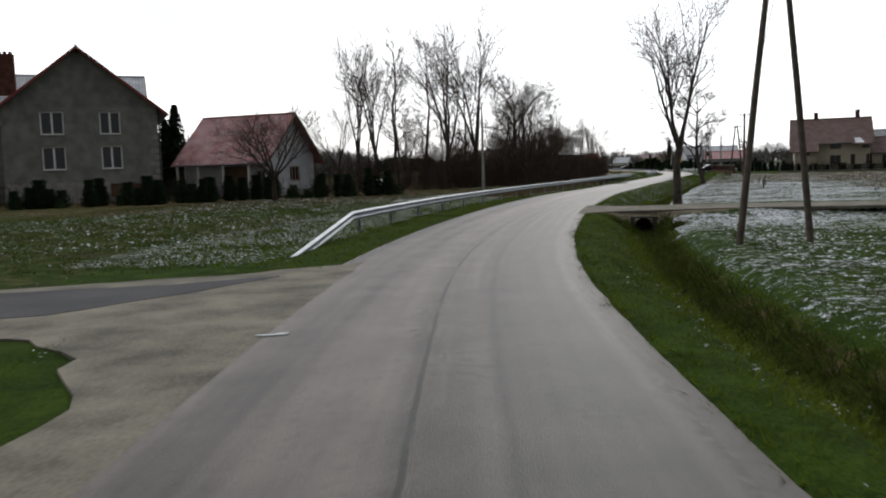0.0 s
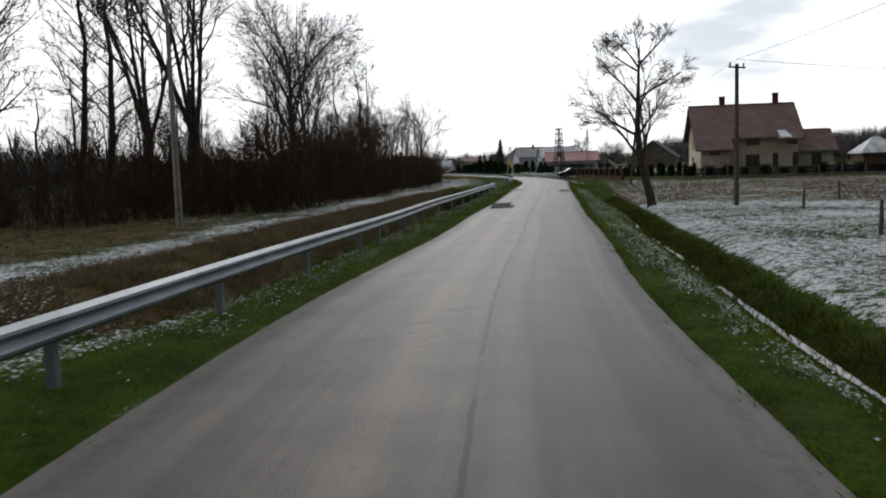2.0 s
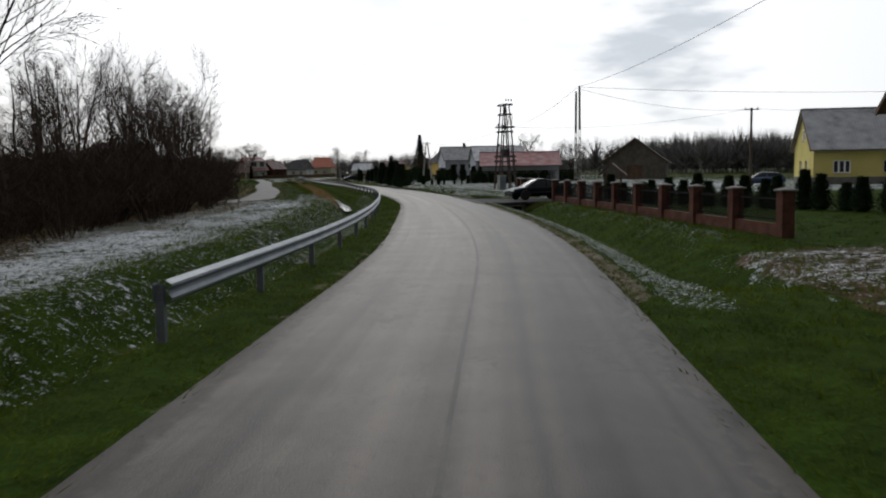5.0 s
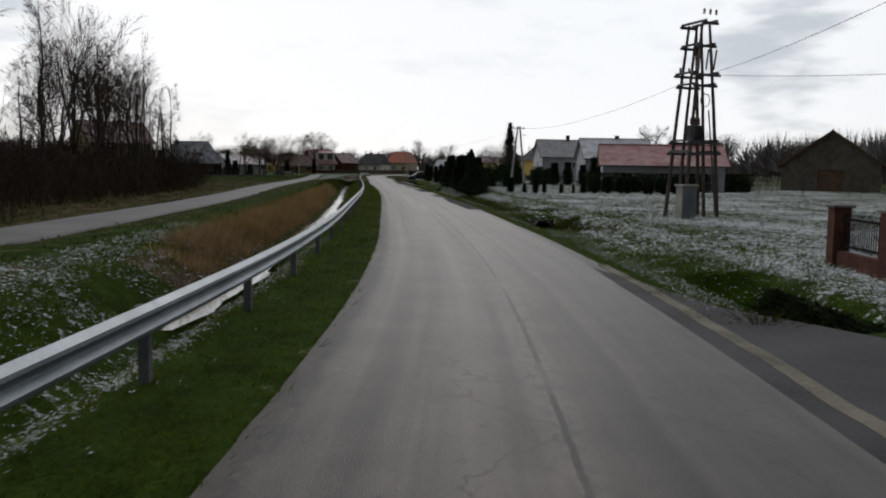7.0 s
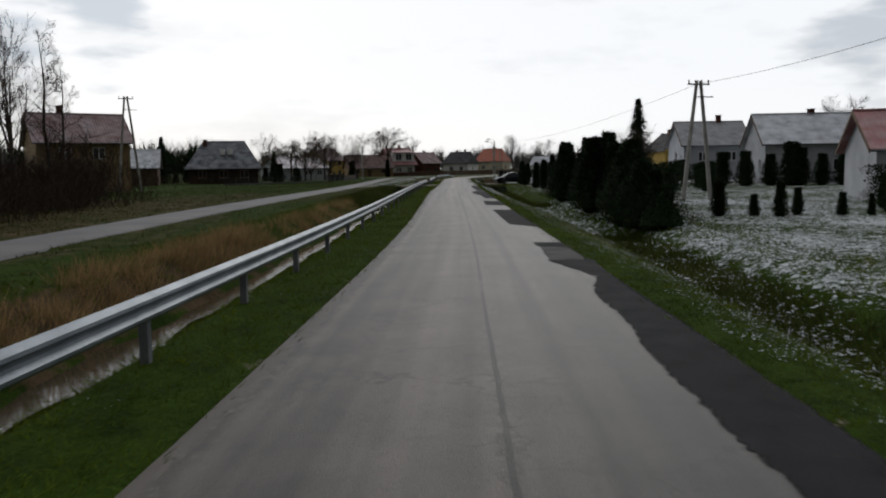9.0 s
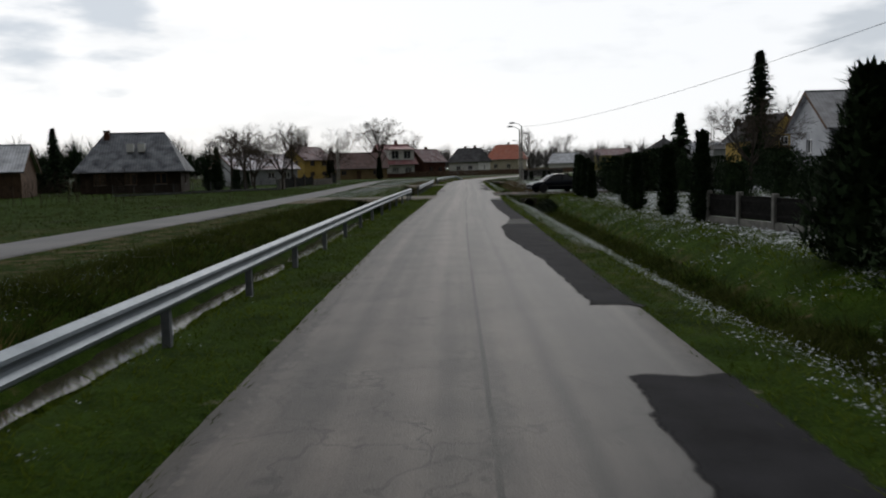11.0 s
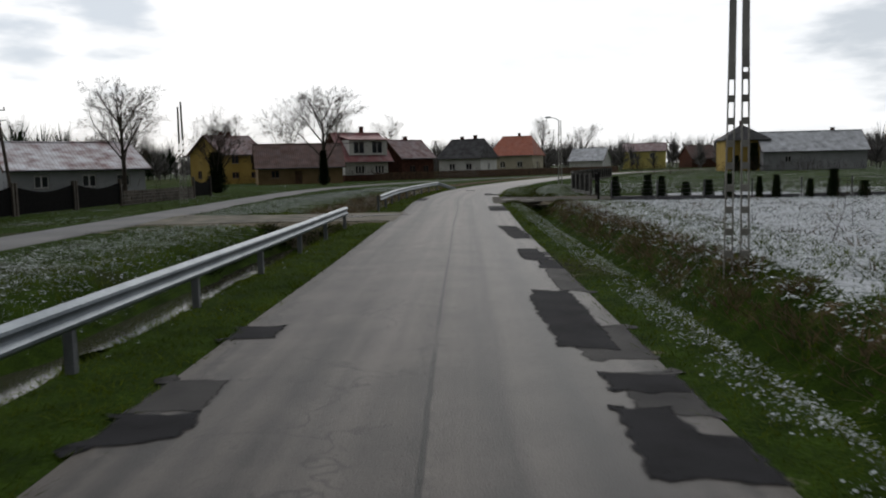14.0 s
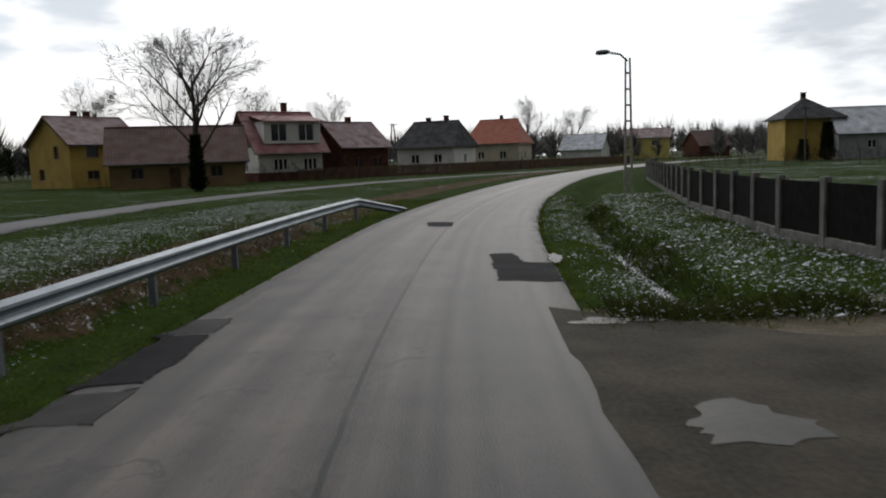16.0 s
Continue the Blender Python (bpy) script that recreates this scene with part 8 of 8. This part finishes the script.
def flecks(name, label, pts, seed, r0, r1):
    """Small uneven lumps of old snow caught in the grass."""
    r = np.random.default_rng(seed)
    p = np.array(pts, float)
    n, k = len(p), 4
    rad = r0 + (r1 - r0) * r.uniform(0, 1, (n, 1)) ** 2
    a = np.arange(k) * 2 * np.pi / k + r.uniform(0, 6.28, (n, 1)) + r.normal(0, 0.2, (n, k))
    q = rad * r.uniform(0.45, 1.3, (n, k))
    ring = np.stack([np.cos(a) * q, np.sin(a) * q * 0.8, r.uniform(-0.2, 0.25, (n, k)) * rad], 2) + p[:, None, :]
    top = p + np.concatenate([np.zeros((n, 2)), rad * r.uniform(0.15, 0.6, (n, 1))], 1)
    co = np.concatenate([ring, top[:, None, :]], 1).reshape(-1, 3)
    base = (np.arange(n) * (k + 1))[:, None]
    j = np.arange(k)
    tri = np.stack([base + j, base + (j + 1) % k, np.broadcast_to(base + k, (n, k))], 2).reshape(-1, 3)
    return soup(name, co, tri, "snow_fleck", label, "snow")


def crumbs(name, label, pts, seed, r0, r1, count=3, spread=0.07, lift=0.05):
    """Crumbs of old snow lying in and on the grass: small tilted scraps round each spot."""
    r = np.random.default_rng(seed)
    p = np.array(pts, float)
    n = len(p)
    c = p[:, None, :] + np.concatenate([r.normal(0, spread, (n, count, 2)), r.uniform(-0.03, lift, (n, count, 1))], 2)
    rad = r0 + (r1 - r0) * r.uniform(0, 1, (n, count, 1)) ** 2.2
    a = r.uniform(0, 6.28, (n, count, 1)) + np.array([0.0, 1.7, 3.3, 4.8]) + r.normal(0, 0.25, (n, count, 4))
    q = rad * r.uniform(0.5, 1.35, (n, count, 4))
    tilt = r.uniform(-0.5, 0.5, (n, count, 1))
    ring = np.stack([np.cos(a) * q, np.sin(a) * q * 0.75, np.cos(a) * q * tilt + r.uniform(-0.2, 0.2, q.shape) * rad], 3) + c[:, :, None, :]
    co = ring.reshape(-1, 3)
    base = (np.arange(n * count) * 4)[:, None]
    tri = np.concatenate([base + np.array([[0, 1, 2]]), base + np.array([[0, 2, 3]])], 1).reshape(-1, 3)
    return soup(name, co, tri, "snow_fleck", label, "snow")


plot = random.Random(8)
BARE = [(168.0, 174.4), (310.3, 316.0), (363.5, 369.8), (36.2, 41.0)]


def clear(x, y, d):
    """False on paved ground, crossings and the lane."""
    if abs(d) < half_road(y, d) - 0.09 or d > 0 and any(a - 0.3 < y < b + 0.3 for a, b in BARE):
        return False
    if d < 0 and (any(a - 0.2 < y < b + 0.2 and d > -13 for a, b in CROSS_LEFT[1:]) or 4 < y < 17.5 and -30 < x):
        return d < 0 and 4 < y < 17.5 and x < -4.6 and y < 10.5
    if 170 < y < 466 and abs(x - lane_x(y)) < 1.5 and x < road_x(y) - 4:
        return False
    return True


def strew(n, y0, y1, d0, d1, lift=0.0, patch=0.0, bias=1.0):
    """n tries at random between y0 and y1, d0 and d1; patch thins them out in clumps."""
    out = []
    for _ in range(n):
        y = plot.uniform(y0, y1)
        d = d0 + (d1 - d0) * plot.random() ** bias
        p = on_road(y, d)
        if not clear(p.x, p.y, d):
            continue
        if patch:
            c = 0.5 + 0.62 * noise.noise((p.x * 0.55, p.y * 0.55, 6.1)) + 0.45 * noise.noise((p.x * 1.9, p.y * 1.9, 2.6))
            if c < patch:
                continue
        z = ground_z(p.x, p.y)
        if z < (-0.8 if d < 0 and y > 176 else -1.05):
            continue
        out.append((p.x, p.y, z + lift))
    return out


def out_of_pits(pts):
    """Leaves out the steep sides of the two deep pits."""
    return [p for p in pts if p[2] > -0.25 or not (174 < p[1] < 180.5 or 299 < p[1] < 309)]


tufts("verge_grass", "short bright green roadside grass", strew(52000, -3, 402, -4.9, -2.2) + strew(46000, -3, 402, 2.35, 4.6), 1, 0.035, 0.11, 5, 0.010, 0.07, "grass", 0.6)
tufts("ditch_grass", "rough green grass on the ditch banks", strew(8000, -3, 112, 4.2, 6.2) + out_of_pits(strew(15000, 112, 402, 4.2, 8.6)) + strew(24000, 18, 402, -9.0, -4.5), 2, 0.08, 0.2, 5, 0.014, 0.07, "grass", 0.5)
tufts("rank_grass", "dark rank weeds overhanging the ditch", strew(4500, 4, 112, 4.9, 6.0) + strew(900, 193, 201.6, 4.3, 6.3) + strew(1500, 206, 236, 4.5, 5.8) + strew(3200, 258, 300, 4.1, 5.7) + strew(450, 372, 396, 4.5, 5.2) + strew(900, 72, 111, -6.6, -4.6) + strew(4500, 262, 306, -8.8, -6.2), 5, 0.12, 0.32, 7, 0.016, 0.10, "rank_grass", 0.5)
tufts("field_grass", "thin dull grass of the fields", strew(22000, 0, 400, 7.6, 34, bias=1.5) + strew(18000, 18, 400, -26, -8.5, bias=0.7) + strew(9000, 17, 66, -30, -6) + strew(9000, 190, 345, -34, -16), 6, 0.05, 0.15, 5, 0.018, 0.09, "rank_grass", 0.6)
tufts("reeds", "tan dry reeds standing in the ditch", strew(4200, 184, 236, -7.9, -6.25, patch=0.3) + strew(1300, 236, 262, -7.7, -6.3, patch=0.55), 3, 0.25, 0.6, 7, 0.009, 0.10, "reed", 0.3, "reeds")
tufts("dry_grass", "matted brown dry grass along the ditch", strew(1600, 316, 362, 5.0, 5.9, patch=0.4) + strew(1500, 316, 362, 5.9, 16, patch=0.72) + strew(1800, 356, 392, -7.6, -5.0, patch=0.3) + strew(7000, 58, 111, -9.4, -6.5, patch=0.25) + strew(2400, 62, 130, 20, 36, patch=0.4), 4, 0.12, 0.32, 7, 0.014, 0.12, "dry", 0.6)
FINE = [(2550, -3, 402, -4.9, -3.2, 0.55), (3740, 262, 306, -9.2, -7.2, 0.6), (9000, 313, 349, -11.5, -6.4, 0.82), (11000, 356, 402, -13, -7.0, 0.85),
        (1530, -3, 36, 3.0, 8.5, 0.6), (3060, 42, 64, 3.1, 4.4, 0.62), (9000, 62, 112, 2.9, 4.8, 0.72), (3600, 58, 112, -4.7, -3.0, 0.74), (5440, 130, 168, 3.05, 4.0, 0.9), (2600, 132, 167, 5.9, 7.6, 0.5), (8000, 184, 262, 3.0, 5.4, 0.72), (11000, 262, 308, 3.3, 5.1, 0.78), (2600, 262, 300, 6.4, 8.0, 0.6), (8500, 316, 363, 2.8, 4.6, 0.70), (6500, 371, 402, 2.8, 9.5, 0.74), (3200, 174.6, 185, 5.8, 9.5, 0.85), (1800, 175, 190, 3.05, 4.0, 0.75), (5000, 146, 190, -5.0, -3.8, 0.7), (7500, 270, 309, 2.9, 4.1, 0.8)]
COARSE = [(20000, 40, 135, 6.4, 40, 0.92), (3900, 4, 36, 8.0, 24, 0.72), (18200, 176, 262, 6.4, 34, 0.82), (7000, 316, 363, 5.6, 40, 0.9), (7000, 186, 262, 4.6, 7.5, 0.72), (7000, 262, 308, 7.6, 22, 0.85), (4500, 371, 402, 5.2, 30, 0.66), (2080, 20, 60, -24, -9.5, 0.55)]


def strew_all(table, bias=1.0):
    """Spots by rows of count, y0, y1, d0, d1, share covered."""
    out = []
    for n, y0, y1, d0, d1, share in table:
        out += [p for p in strew(n, y0, y1, d0, d1, 0.045, 1.02 - share, bias)]
    return out


crumbs("snow_flecks", "small flecks of melting snow caught on the grass", strew_all(FINE), 7, 0.005, 0.026, 4)
crumbs("snow_tufts", "melting snow between tufts of wet grass", strew_all([(21000, 128, 180, -14, -4.4, 0.8), (15000, 18, 62, -9.5, -4.6, 0.74), (9000, 18, 66, -26, -9.5, 0.6), (5000, 178, 193, -9.5, -5.2, 0.7), (14000, 356, 402, -12.5, -6.4, 0.85), (6500, 313, 349, -11.5, -6.4, 0.72), (6500, 371, 402, 2.9, 9.5, 0.75), (2500, 180, 196, 4.0, 7.5, 0.75), (3200, 264, 302, 5.8, 7.8, 0.5)]), 12, 0.008, 0.045, 3, 0.09, 0.09)
flecks("snow_patches", "thin snow patches between the clods of a field", strew_all([(6500, 317, 362, 5.6, 30, 0.8)], 1.3), 9, 0.02, 0.09)
crumbs("snowy_stubble", "snow caught on the stubble of a field", strew_all([(20000, 317, 362, 5.4, 24, 0.85)], 1.4), 14, 0.012, 0.07, 3, 0.10, 0.06)
flecks("snow_clumps", "clumps of thin snow on the field", strew_all(COARSE, 1.3), 8, 0.02, 0.085)
# rank weeds hanging over the culvert mouths
spots = []
for a, b in CROSS_RIGHT:
    for y0 in (a - 1.3, b + 0.3):
        spots += strew(420, y0, y0 + 1.0, ditch_mid(a) - 1.6, ditch_mid(a) + 1.6)
for a, b in CROSS_LEFT:
    for y0 in (a - 1.3, b + 0.3):
        spots += strew(420, y0, y0 + 1.0, -7.4, -4.2)
# ditch and pit weeds: the deep shade is put into their near-black colour
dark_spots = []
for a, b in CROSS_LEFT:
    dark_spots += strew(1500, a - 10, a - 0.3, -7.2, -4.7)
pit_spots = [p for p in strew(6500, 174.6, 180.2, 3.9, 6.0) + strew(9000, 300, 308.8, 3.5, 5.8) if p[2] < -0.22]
tufts("ditch_weeds", "weeds in the deep ditch before a crossing, coloured very dark for its shade", dark_spots, 15, 0.12, 0.3, 7, 0.02, 0.1, "ivy", 0.8)
tufts("pit_weeds", "short weeds lining a deep ditch, coloured very dark for its shade", pit_spots, 16, 0.04, 0.12, 6, 0.024, 0.09, "ivy", 0.9)
tufts("culvert_weeds", "dark weeds hanging over the culvert mouths", spots, 11, 0.1, 0.28, 7, 0.016, 0.1, "rank_grass", 0.7)
